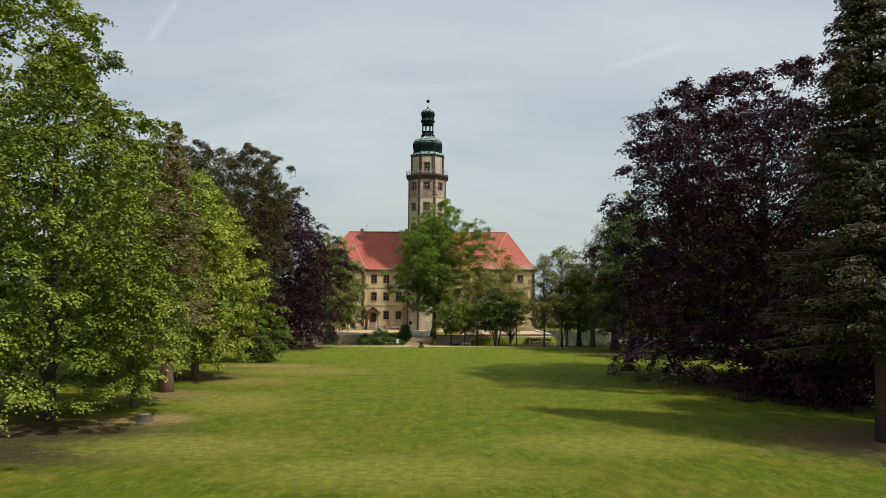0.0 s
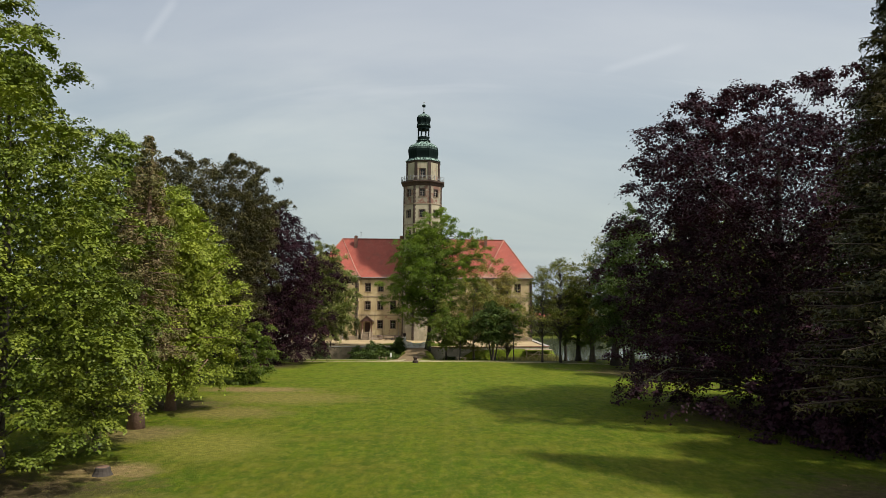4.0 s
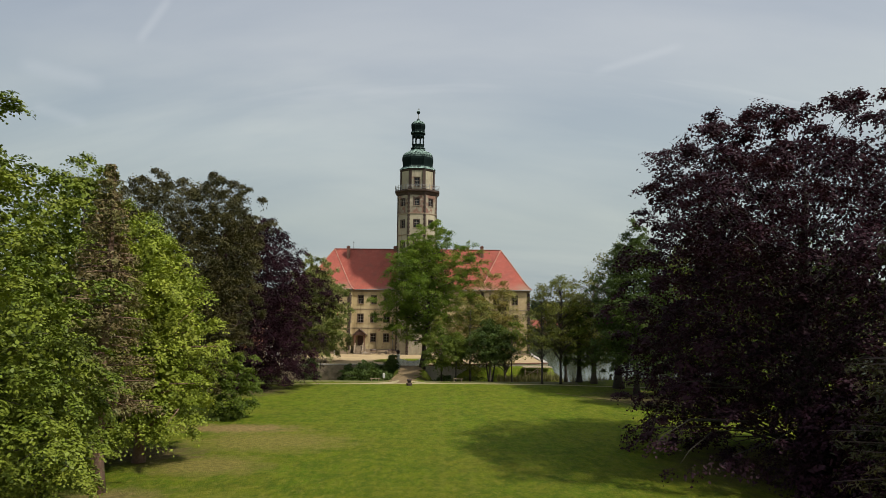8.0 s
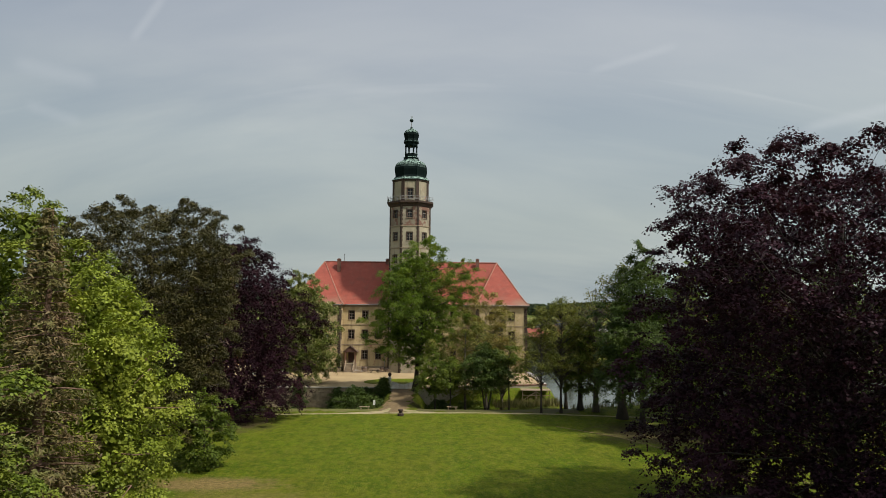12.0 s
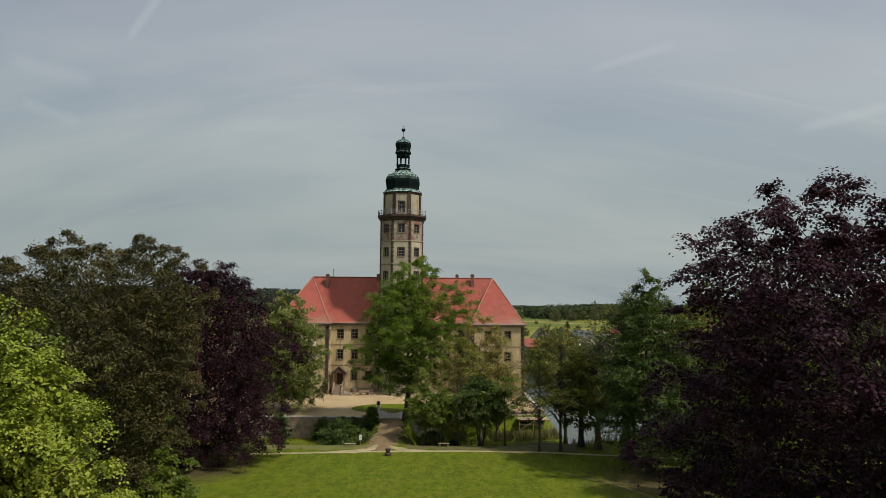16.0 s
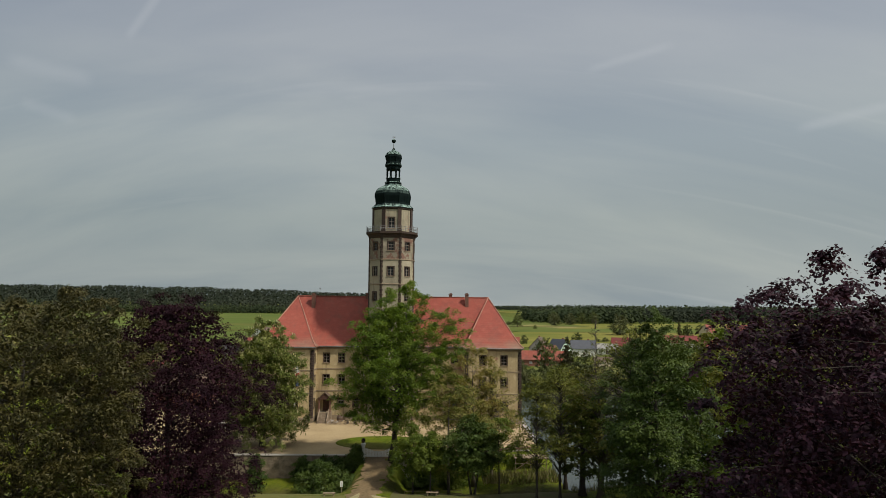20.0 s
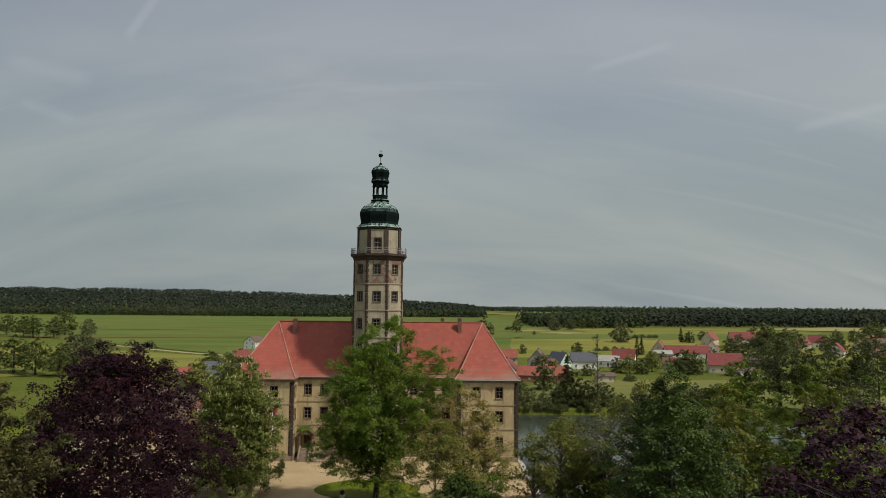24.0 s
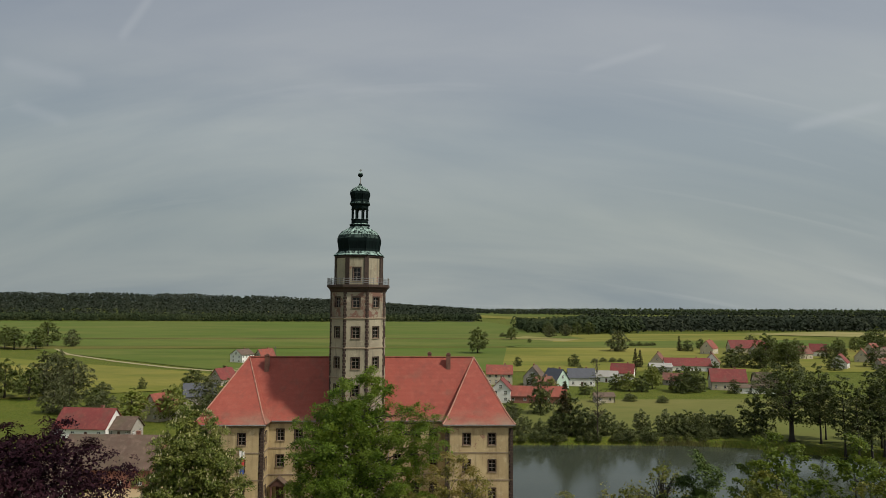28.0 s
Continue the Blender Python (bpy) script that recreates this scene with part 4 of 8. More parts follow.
def window(parent, place, turn, w, h, frame_mat="window_wood", bar_mat="mullion", cols=2, rows=3, surround=0.16, depth=0.22):
    """A window in its opening: stone surround, frame with bars, pane and sill. Origin at the centre of the opening."""
    key = (round(w, 2), round(h, 2), frame_mat, bar_mat, cols, rows, surround, depth)
    if key not in WIN_CACHE:
        a = Solid()
        if surround:
            for x0, x1, z0, z1 in ((-w / 2 - surround, -w / 2, -h / 2, h / 2), (w / 2, w / 2 + surround, -h / 2, h / 2), (-w / 2 - surround, w / 2 + surround, h / 2, h / 2 + surround)):
                a.box(x0, x1, -0.07, 0.02, z0, z1)
        b = Solid()
        fw = 0.085 * (w / 1.2) ** 0.5
        for x0, x1, z0, z1 in ((-w / 2, -w / 2 + fw, -h / 2, h / 2), (w / 2 - fw, w / 2, -h / 2, h / 2), (-w / 2 + fw, w / 2 - fw, h / 2 - fw, h / 2), (-w / 2 + fw, w / 2 - fw, -h / 2, -h / 2 + fw)):
            b.box(x0, x1, depth - 0.06, depth + 0.05, z0, z1)
        c = Solid()
        for k in range(1, cols):
            x = -w / 2 + w * k / cols
            c.box(x - 0.045, x + 0.045, depth - 0.05, depth + 0.02, -h / 2 + fw, h / 2 - fw)
        for k in range(1, rows):
            z = -h / 2 + h * k / rows
            t = 0.05 if k == rows - 1 else 0.03
            c.box(-w / 2 + fw, w / 2 - fw, depth - 0.045, depth + 0.015, z - t, z + t)
        d = Solid()
        d.add([(-w / 2 + fw, depth + 0.03, -h / 2 + fw), (w / 2 - fw, depth + 0.03, -h / 2 + fw), (w / 2 - fw, depth + 0.03, h / 2 - fw), (-w / 2 + fw, depth + 0.03, h / 2 - fw)], [(0, 1, 2, 3)])
        e = Solid()
        e.box(-w / 2 - surround - 0.06, w / 2 + surround + 0.06, -0.14, depth, -h / 2 - 0.14, -h / 2)
        WIN_CACHE[key] = (a.mesh("surround", MAT["quoin"]) if surround else None, b.mesh("window_frame", MAT[frame_mat]), c.mesh("glazing_bar", MAT[bar_mat]), d.mesh("pane", MAT["glass"]), e.mesh("window_sill", MAT["sandstone"]))
    a, b, c, d, e = WIN_CACHE[key]
    m = Matrix.Translation(place) @ Matrix.Rotation(turn, 4, "Z")
    ob = part("window", b, parent, at=m)
    if a:
        part("surround", a, ob)
    part("glazing_bar", c, ob)
    part("pane", d, ob)
    part("window_sill", e, ob)
    return ob


castle = thing("castle", pose(0, 0, 0), "beige three-storey castle with red hipped roof and tall domed tower", "castle")
MAIN_Y, WING_Y, BACK_Y, EAVE = 193.1, 188.5, 215.6, 17.4
WX0, WX1 = 17.2, 29.9
ROWS_Z = ((14.55, 2.15, 1.35), (9.6, 2.2, 1.35), (4.4, 2.1, 1.3))
DOOR_X = -14.85


def facade(name, origin, u, n, width, cols, door=False, z_rows=ROWS_Z):
    """One plastered front with its windows."""
    s = Solid()
    holes, places = [], []
    for i, (zc, h, w) in enumerate(z_rows):
        for c in cols:
            if door and i == 2 and abs(c - door[0]) < 1.5:
                continue
            holes.append((c - w / 2, c + w / 2, zc - h / 2, zc + h / 2))
            places.append((c, zc, w, h))
    if door:
        holes.append((door[0] - 0.75, door[0] + 0.75, 2.35, 5.0))
    wall_panel(s, origin, u, n, width, YARD - 0.5, EAVE, holes, 0.75)
    wall = part(name, s.mesh(name, MAT["plaster"]), castle)
    turn = math.atan2(u[1], u[0])
    for c, zc, w, h in places:
        p = Vector(origin) + Vector(u) * c
        window(castle, (p.x, p.y, zc), turn, w, h)
    # string courses and cornice
    for z, t, o in ((7.0, 0.22, 0.09), (12.05, 0.22, 0.09), (17.1, 0.3, 0.3), (16.8, 0.2, 0.16)):
        b = Solid()
        a0, a1 = Vector(origin) - Vector(u) * 0.0, Vector(origin) + Vector(u) * width
        nn = Vector(n) * o
        pts = [a0 + nn, a1 + nn, a1 - Vector(n) * 0.01, a0 - Vector(n) * 0.01]
        b.add([(p.x, p.y, z - t / 2) for p in pts] + [(p.x, p.y, z + t / 2) for p in pts], [(0, 1, 5, 4), (3, 2, 1, 0), (4, 5, 6, 7), (1, 2, 6, 5), (3, 0, 4, 7), (2, 3, 7, 6)])
        part("string_course", b.mesh("string_course", MAT["sandstone"]), wall)
    b = Solid()
    a0 = Vector(origin) + Vector(n) * 0.1
    a1 = a0 + Vector(u) * width
    b.add([(a0.x, a0.y, YARD - 0.3), (a1.x, a1.y, YARD - 0.3), (a1.x, a1.y, YARD + 1.0), (a0.x, a0.y, YARD + 1.0), (origin[0], origin[1], YARD + 1.12), tuple((Vector(origin) + Vector(u) * width).to_2d()) + (YARD + 1.12,)],
          [(0, 1, 2, 3), (3, 2, 5, 4)])
    part("plinth", b.mesh("plinth", MAT["sandstone"]), wall)
    return wall


facade("main_wall", (-WX0, MAIN_Y, 0), (1, 0, 0), (0, -1, 0), WX0 - 5.1, [WX0 - 14.9, WX0 - 11.4, WX0 - 7.9], door=(WX0 + DOOR_X,))
facade("main_wall", (5.1, MAIN_Y, 0), (1, 0, 0), (0, -1, 0), WX0 - 5.1, [2.8, 6.3, 9.8])
facade("wing_wall", (-WX1, WING_Y, 0), (1, 0, 0), (0, -1, 0), WX1 - WX0, [3.9, 8.7])
facade("wing_wall", (WX0, WING_Y, 0), (1, 0, 0), (0, -1, 0), WX1 - WX0, [4.0, 8.8])
facade("wing_side_wall", (-WX0, WING_Y, 0), (0, 1, 0), (1, 0, 0), MAIN_Y - WING_Y, [2.3])
facade("wing_side_wall", (WX0, MAIN_Y, 0), (0, -1, 0), (-1, 0, 0), MAIN_Y - WING_Y, [2.3])
facade("outer_wall", (-WX1, BACK_Y, 0), (0, -1, 0), (-1, 0, 0), BACK_Y - WING_Y, [4, 9, 14, 19, 24])
facade("outer_wall", (WX1, WING_Y, 0), (0, 1, 0), (1, 0, 0), BACK_Y - WING_Y, [4, 9, 14, 19, 24])
facade("back_wall", (WX1, BACK_Y, 0), (-1, 0, 0), (0, 1, 0), 2 * WX1, [])

# rusticated corner stones
STONES = {}


def stone_box(key, *size):
    if key not in STONES:
        q = Solid()
        q.box(*size)
        STONES[key] = q.mesh("corner_stone", MAT["quoin"])
    return STONES[key]


for cx, sx in ((-WX1, -1), (-WX0, 1), (WX0, -1), (WX1, 1)):
    for k in range(29):
        w = 0.66 if k % 2 else 0.5
        x0, x1 = (-0.08, w) if sx < 0 else (-w, 0.08)
        part("corner_stone", stone_box((sx, k % 2), x0, x1, -0.09, 0.7 if k % 2 else 0.95, 0, 0.48), castle, at=pose(cx, WING_Y, YARD + 1.0 + k * 0.52))

# roofs with bellcast eaves
PROFILE = ((0.0, 0.0), (0.06, 0.035), (0.13, 0.09), (0.21, 0.165), (0.3, 0.26), (0.42, 0.39), (0.7, 0.69), (1.0, 1.0))
RIDGE = 28.9


def hip_roof(x0, x1, y0, y1, ax0, ax1, ay):
    """Hipped roof over a rectangle, rising to a ridge from ax0 to ax1 at y = ay."""
    s = Solid()
    rings = []
    for t, h in PROFILE:
        z = EAVE + (RIDGE - EAVE) * h
        q = [(x0 + (ax0 - x0) * t, y0 + (ay - y0) * t, z), (x1 + (ax1 - x1) * t, y0 + (ay - y0) * t, z), (x1 + (ax1 - x1) * t, y1 + (ay - y1) * t, z), (x0 + (ax0 - x0) * t, y1 + (ay - y1) * t, z)]
        rings.append(q)
    low = [(x, y, z - 0.16) for x, y, z in rings[0]]
    v = low + [p for r in rings for p in r]
    f = [(3, 2, 1, 0)]
    for r in range(len(rings)):
        for k in range(4):
            f.append((r * 4 + k, r * 4 + (k + 1) % 4, r * 4 + 4 + (k + 1) % 4, r * 4 + 4 + k))
    s.add(v, f)
    return s


RY = 202.05
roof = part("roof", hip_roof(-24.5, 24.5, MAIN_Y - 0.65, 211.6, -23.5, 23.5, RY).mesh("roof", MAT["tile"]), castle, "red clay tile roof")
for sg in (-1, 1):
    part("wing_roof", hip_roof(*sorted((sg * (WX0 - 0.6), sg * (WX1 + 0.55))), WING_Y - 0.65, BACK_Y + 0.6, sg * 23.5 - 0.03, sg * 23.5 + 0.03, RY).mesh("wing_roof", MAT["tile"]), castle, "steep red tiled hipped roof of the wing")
    # hip and ridge tiles
    for ex, ey in ((WX0 - 0.6, WING_Y - 0.65), (WX1 + 0.55, WING_Y - 0.65), (WX1 + 0.55, BACK_Y + 0.6)):
        s = Solid()
        s.tube([(sg * (ex + (23.5 - ex) * t), ey + (RY - ey) * t, EAVE + (RIDGE - EAVE) * h + 0.04) for t, h in PROFILE], [0.15] * len(PROFILE), 6)
        part("hip_tiles", s.mesh("hip_tiles", MAT["tile_hip"]), roof)
    # gutters and downpipes
    s = Solid()
    s.tube([(sg * (WX0 - 0.6), WING_Y - 0.7, EAVE - 0.12), (sg * (WX1 + 0.55), WING_Y - 0.7, EAVE - 0.12)], [0.11, 0.11], 6)
    part("gutter", s.mesh("gutter", MAT["iron"]), castle)
    s = Solid()
    s.tube([(sg * 5.6, MAIN_Y - 0.7, EAVE - 0.12), (sg * (WX0 - 0.7), MAIN_Y - 0.7, EAVE - 0.12)], [0.11, 0.11], 6)
    part("gutter", s.mesh("gutter", MAT["iron"]), castle)
    s = Solid()
    s.tube([(sg * 6.2, MAIN_Y - 0.7, EAVE - 0.15), (sg * 6.2, MAIN_Y - 0.16, EAVE - 0.9), (sg * 6.2, MAIN_Y - 0.16, YARD)], [0.07] * 3, 6)
    part("downpipe", s.mesh("downpipe", MAT["iron"]), castle)
s = Solid()
s.tube([(-23.5, RY, RIDGE + 0.05), (23.5, RY, RIDGE + 0.05)], [0.17, 0.17], 6)
part("ridge_tiles", s.mesh("ridge_tiles", MAT["tile_house"]), roof)
for x, y, w, z0, z1 in ((-19.4, 200.2, 0.85, 26.0, 29.3), (18.1, 200.6, 0.85, 26.2, 29.6), (-6.2, 202, 1.3, 27.8, 29.5), (14.2, 203.2, 0.8, 27, 29.6)):
    s = Solid()
    s.box(x - w / 2, x + w / 2, y - 0.45, y + 0.45, z0, z1)
    s.box(x - w / 2 - 0.1, x + w / 2 + 0.1, y - 0.55, y + 0.55, z1 + 0.002, z1 + 0.16)
    s.box(x - w / 2 + 0.12, x + w / 2 - 0.12, y - 0.3, y + 0.3, z1 + 0.16, z1 + 0.4)
    part("chimney", s.mesh("chimney", MAT["cap_brown"]), roof, "brown brick chimney")
s = Solid()
s.tube([(-18.2, RY, 28.9), (-18.2, RY, 30.9)], [0.07, 0.05], 6)
s.lathe([(0.02, 30.7), (0.16, 30.8), (0.16, 30.95), (0.02, 31.05)], 8, (-18.2, RY))
part("roof_vent", s.mesh("roof_vent", MAT["iron"]), roof)

# ---- tower ----
TC = (0.0, 192.45)
C8 = math.cos(math.pi / 8)
TURN = math.pi / 8
TROWS = ((40.35, 1.95, 1.35), (34.6, 2.05, 1.4), (28.85, 2.05, 1.4), (23.7, 2.05, 1.4), (18.6, 2.05, 1.4), (13.2, 2.05, 1.4))


def octagon_wall(name, apothem, z0, z1, rows, mat, thick=0.8, faces=(0, 1, 2, 6, 7)):
    side = 2 * apothem * math.tan(math.pi / 8)
    s = Solid()
    for k in range(8):
        a = -math.pi / 2 + k * math.pi / 4
        n = Vector((math.cos(a), math.sin(a), 0))
        u = Vector((-n.y, n.x, 0))
        o = Vector((TC[0], TC[1], 0)) + n * apothem - u * side / 2
        front = k in faces
        holes = [(side / 2 - w / 2, side / 2 + w / 2, zc - h / 2, zc + h / 2) for zc, h, w in rows] if front else []
        wall_panel(s, o, u, n, side, z0, z1, holes, thick)
        if front:
            for zc, h, w in rows:
                p = o + u * side / 2
                window(castle, (p.x, p.y, zc), a + math.pi / 2, w, h, surround=0.2)
    return part(name, s.mesh(name, mat), castle)


def octagon_band(name, mat, rows, label="", parent=None):
    s = Solid()
    s.lathe([(r / C8, z) for r, z in rows], 8, TC, TURN)
    return part(name, s.mesh(name, mat), parent or castle, label)


shaft = octagon_wall("tower_shaft", 5.2, YARD - 0.3, 37.3, TROWS[1:], MAT["plaster_tower"])
octagon_wall("tower_top_storey", 5.2, 37.3, 43.2, TROWS[:1], MAT["plaster_worn"])
for z in (37.35, 31.75, 26.1, 20.9, 15.6):
    octagon_band("string_course", MAT["sandstone"], ((5.17, z - 0.16), (5.33, z - 0.12), (5.33, z + 0.06), (5.17, z + 0.14)), parent=shaft)
for k in range(8):
    a = -math.pi / 2 + math.pi / 8 + k * math.pi / 4
    if k in (2, 3, 4, 5):
        continue
    for i in range(78):
        w = 0.4 if i % 2 else 0.3
        if ("t", i % 2) not in STONES:
            q = Solid()
            out = Vector((0.1, 0, 0))
            u1 = Vector((math.cos(5 * math.pi / 8), math.sin(5 * math.pi / 8), 0))
            u2 = Vector((u1.x, -u1.y, 0))
            ps = [out, u1 * w + out * 0.8, u1 * w - out, -out * 2, u2 * w - out, u2 * w + out * 0.8]
            q.add([(p.x, p.y, 0) for p in ps] + [(p.x, p.y, 0.5) for p in ps], [(0, 1, 7, 6), (1, 2, 8, 7), (5, 0, 6, 11), (4, 5, 11, 10), (0, 5, 4, 3), (0, 3, 2, 1), (6, 9, 10, 11), (6, 7, 8, 9)])
            STONES[("t", i % 2)] = q.mesh("corner_stone", MAT["quoin"])
        part("corner_stone", STONES[("t", i % 2)], shaft, at=Matrix.Translation((TC[0] + 5.2 / C8 * math.cos(a), TC[1] + 5.2 / C8 * math.sin(a), YARD + i * 0.54)) @ Matrix.Rotation(a, 4, "Z"))
gallery = octagon_band("gallery", MAT["quoin"], ((5.15, 42.2), (5.35, 42.5), (5.5, 42.9), (5.85, 43.25), (5.95, 43.3), (5.95, 43.75), (5.6, 43.8)), "projecting stone gallery of the tower")
drum = octagon_wall("tower_drum", 4.45, 43.7, 49.4, ((45.75, 2.5, 1.35),), MAT["plaster_tower"], 0.6, (0,))
for k in range(8):
    a = -math.pi / 2 + math.pi / 8 + k * math.pi / 4
    s = Solid()
    cor = Vector((TC[0] + 4.45 / C8 * math.cos(a), TC[1] + 4.45 / C8 * math.sin(a), 0))
    s.box(-0.14, 0.08, -0.42, 0.42, 43.7, 49.2, Matrix.Translation(cor) @ Matrix.Rotation(a, 4, "Z"))
    s.box(-0.16, 0.12, -0.48, 0.48, 43.75, 44.3, Matrix.Translation(cor) @ Matrix.Rotation(a, 4, "Z"))
    part("pilaster", s.mesh("pilaster", MAT["quoin"]), drum)
# railing round the gallery
post_mesh = None
for k in range(8):
    a0 = -math.pi / 2 - math.pi / 8 + k * math.pi / 4
    p0 = Vector((TC[0] + 5.85 / C8 * math.cos(a0), TC[1] + 5.85 / C8 * math.sin(a0), 0))
    p1 = Vector((TC[0] + 5.85 / C8 * math.cos(a0 + math.pi / 4), TC[1] + 5.85 / C8 * math.sin(a0 + math.pi / 4), 0))
    for z in (44.15, 44.5, 44.9):
        s = Solid()
        s.tube([p0 + Vector((0, 0, z)), p1 + Vector((0, 0, z))], [0.05, 0.05], 6)
        part("rail", s.mesh("rail", MAT["iron"]), gallery)
    for t in (0, 0.25, 0.5, 0.75):
        q = p0.lerp(p1, t)
        if post_mesh is None:
            s = Solid()
            s.tube([(0, 0, 43.7), (0, 0, 45.0)], [0.06, 0.05], 6)
            s.lathe([(0.05, 45.0), (0.08, 45.04), (0.04, 45.12)], 6)
            post_mesh = s.mesh("post", MAT["iron"])
        part("post", post_mesh, gallery, at=pose(q.x, q.y, 0))
octagon_band("cap_cornice", MAT["quoin"], ((4.4, 48.9), (4.65, 49.15), (4.65, 49.35), (4.75, 49.4)), parent=drum)


def dome(name, rows, label, ribs=True):
    fine = []
    for (r0, z0), (r1, z1) in zip(rows[:-1], rows[1:]):
        fine += [(r0 + (r1 - r0) * i / 3, z0 + (z1 - z0) * i / 3) for i in range(3)]
    fine.append(rows[-1])
    s = Solid()
    s.lathe([(r / C8, z) for r, z in fine], 8, TC, TURN)
    ob = part(name, s.mesh(name, MAT["copper"]), castle, label)
    for k in range(8):
        a = TURN + k * math.pi / 4
        s = Solid()
        s.tube([(TC[0] + r / C8 * math.cos(a), TC[1] + r / C8 * math.sin(a), z) for r, z in rows], [0.09] * len(rows), 5)
        part("seam", s.mesh("seam", MAT["copper"]), ob)
        for q in (-0.5, 0, 0.5):
            s = Solid()
            b0, b1 = a, a + math.pi / 4
            pts = []
            for r, z in rows:
                A = Vector((r / C8 * math.cos(b0), r / C8 * math.sin(b0), z))
                B = Vector((r / C8 * math.cos(b1), r / C8 * math.sin(b1), z))
                p = A.lerp(B, 0.5 + q * 0.5)
                pts.append((p.x + TC[0], p.y + TC[1], p.z))
            s.tube(pts, [0.035] * len(pts), 4)
            part("seam", s.mesh("seam", MAT["copper"]), ob)
    return ob


dome("dome", ((4.78, 49.4), (4.78, 49.55), (4.35, 49.85), (4.0, 50.3), (3.88, 50.8), (3.98, 51.5), (4.12, 52.3), (4.1, 52.9), (3.85, 53.6), (3.35, 54.2), (2.6, 54.65), (2.0, 55.0), (1.7, 55.5)), "dark patinated copper onion dome")
octagon_band("lantern_base", MAT["copper"], ((1.7, 55.4), (1.95, 55.6), (1.95, 55.8), (1.6, 55.95), (1.6, 56.7), (1.7, 56.8)))
lantern = octagon_band("lantern_cornice", MAT["copper"], ((1.5, 58.9), (1.62, 59.0), (1.62, 59.6), (1.95, 59.8), (1.95, 60.0)))
for k in range(8):
    a = TURN + k * math.pi / 4
    p = (TC[0] + 1.55 * math.cos(a), TC[1] + 1.55 * math.sin(a))
    s = Solid()
    s.lathe([(0.24, 56.7), (0.24, 56.9), (0.17, 57.0), (0.17, 58.6), (0.24, 58.75), (0.24, 58.95)], 6, p)
    part("column", s.mesh("column", MAT["copper"]), lantern)
dome("upper_dome", ((1.9, 60.0), (1.75, 60.3), (1.62, 60.8), (1.75, 61.4), (1.88, 61.9), (1.8, 62.4), (1.45, 62.9), (0.85, 63.3), (0.35, 63.6), (0.16, 64.1)), "small copper onion dome over the lantern")
s = Solid()
s.tube([(TC[0], TC[1], 63.8), (TC[0], TC[1], 67.0)], [0.12, 0.04], 6)
part("finial_rod", s.mesh("finial_rod", MAT["iron"]), castle)
s = Solid()
s.lathe([(0.05, 65.4)] + [(0.5 * math.sin(math.pi * i / 8), 65.9 - 0.5 * math.cos(math.pi * i / 8)) for i in range(1, 8)] + [(0.05, 66.4)], 12, TC)
part("finial_ball", s.mesh("finial_ball", MAT["copper"], True), castle)
s = Solid()
s.box(TC[0] - 0.05, TC[0] + 0.35, TC[1] - 0.02, TC[1] + 0.02, 66.75, 66.95)
s.box(TC[0] - 0.3, TC[0] - 0.05, TC[1] - 0.02, TC[1] + 0.02, 66.8, 66.9)
part("weather_vane", s.mesh("weather_vane", MAT["iron"]), castle)

# porch with gable, door and steps
s = Solid()
s.box(DOOR_X - 0.72, DOOR_X + 0.72, MAIN_Y + 0.3, MAIN_Y + 0.42, 2.36, 4.95)
door = part("door", s.mesh("door", MAT["dark_wood"]), castle, "dark brown double door")
s = Solid()
for x in (-0.35, 0.35):
    for z in (2.6, 3.8):
        s.box(DOOR_X + x - 0.26, DOOR_X + x + 0.26, MAIN_Y + 0.25, MAIN_Y + 0.31, z, z + 0.95)
part("door_panel", s.mesh("door_panel", MAT["dark_wood"]), door)
for sg in (-1, 1):
    s = Solid()
    s.box(DOOR_X + sg * 1.25 - 0.14, DOOR_X + sg * 1.25 + 0.14, MAIN_Y - 1.9, MAIN_Y - 1.62, 2.2, 5.3)
    s.box(DOOR_X + sg * 1.25 - 0.2, DOOR_X + sg * 1.25 + 0.2, MAIN_Y - 1.96, MAIN_Y - 1.56, 5.05, 5.25)
    part("porch_post", s.mesh("porch_post", MAT["cap_brown"]), castle)
    s = Solid()
    s.add([(DOOR_X + sg * 1.95, MAIN_Y - 2.2, 5.25), (DOOR_X, MAIN_Y - 2.2, 6.9), (DOOR_X, MAIN_Y, 6.9), (DOOR_X + sg * 1.95, MAIN_Y, 5.25),
           (DOOR_X + sg * 1.95, MAIN_Y - 2.2, 5.1), (DOOR_X, MAIN_Y - 2.2, 6.72), (DOOR_X, MAIN_Y, 6.72), (DOOR_X + sg * 1.95, MAIN_Y, 5.1)],
          [(0, 1, 2, 3), (7, 6, 5, 4), (0, 4, 5, 1), (3, 2, 6, 7), (0, 3, 7, 4)])
    part("porch_roof", s.mesh("porch_roof", MAT["tile_brown"]), castle)
s = Solid()
s.add([(DOOR_X - 1.6, MAIN_Y - 2.0, 5.25), (DOOR_X + 1.6, MAIN_Y - 2.0, 5.25), (DOOR_X, MAIN_Y - 2.0, 6.65), (DOOR_X - 1.6, MAIN_Y - 1.9, 5.25), (DOOR_X + 1.6, MAIN_Y - 1.9, 5.25), (DOOR_X, MAIN_Y - 1.9, 6.65)], [(0, 1, 2), (5, 4, 3), (0, 3, 4, 1)])
part("porch_gable", s.mesh("porch_gable", MAT["dark_wood"]), castle)
s = Solid()
s.box(DOOR_X - 1.7, DOOR_X + 1.5, MAIN_Y - 2.1, MAIN_Y - 0.02, YARD - 0.05, 2.3)
part("porch_floor", s.mesh("porch_floor", MAT["sandstone"]), castle)
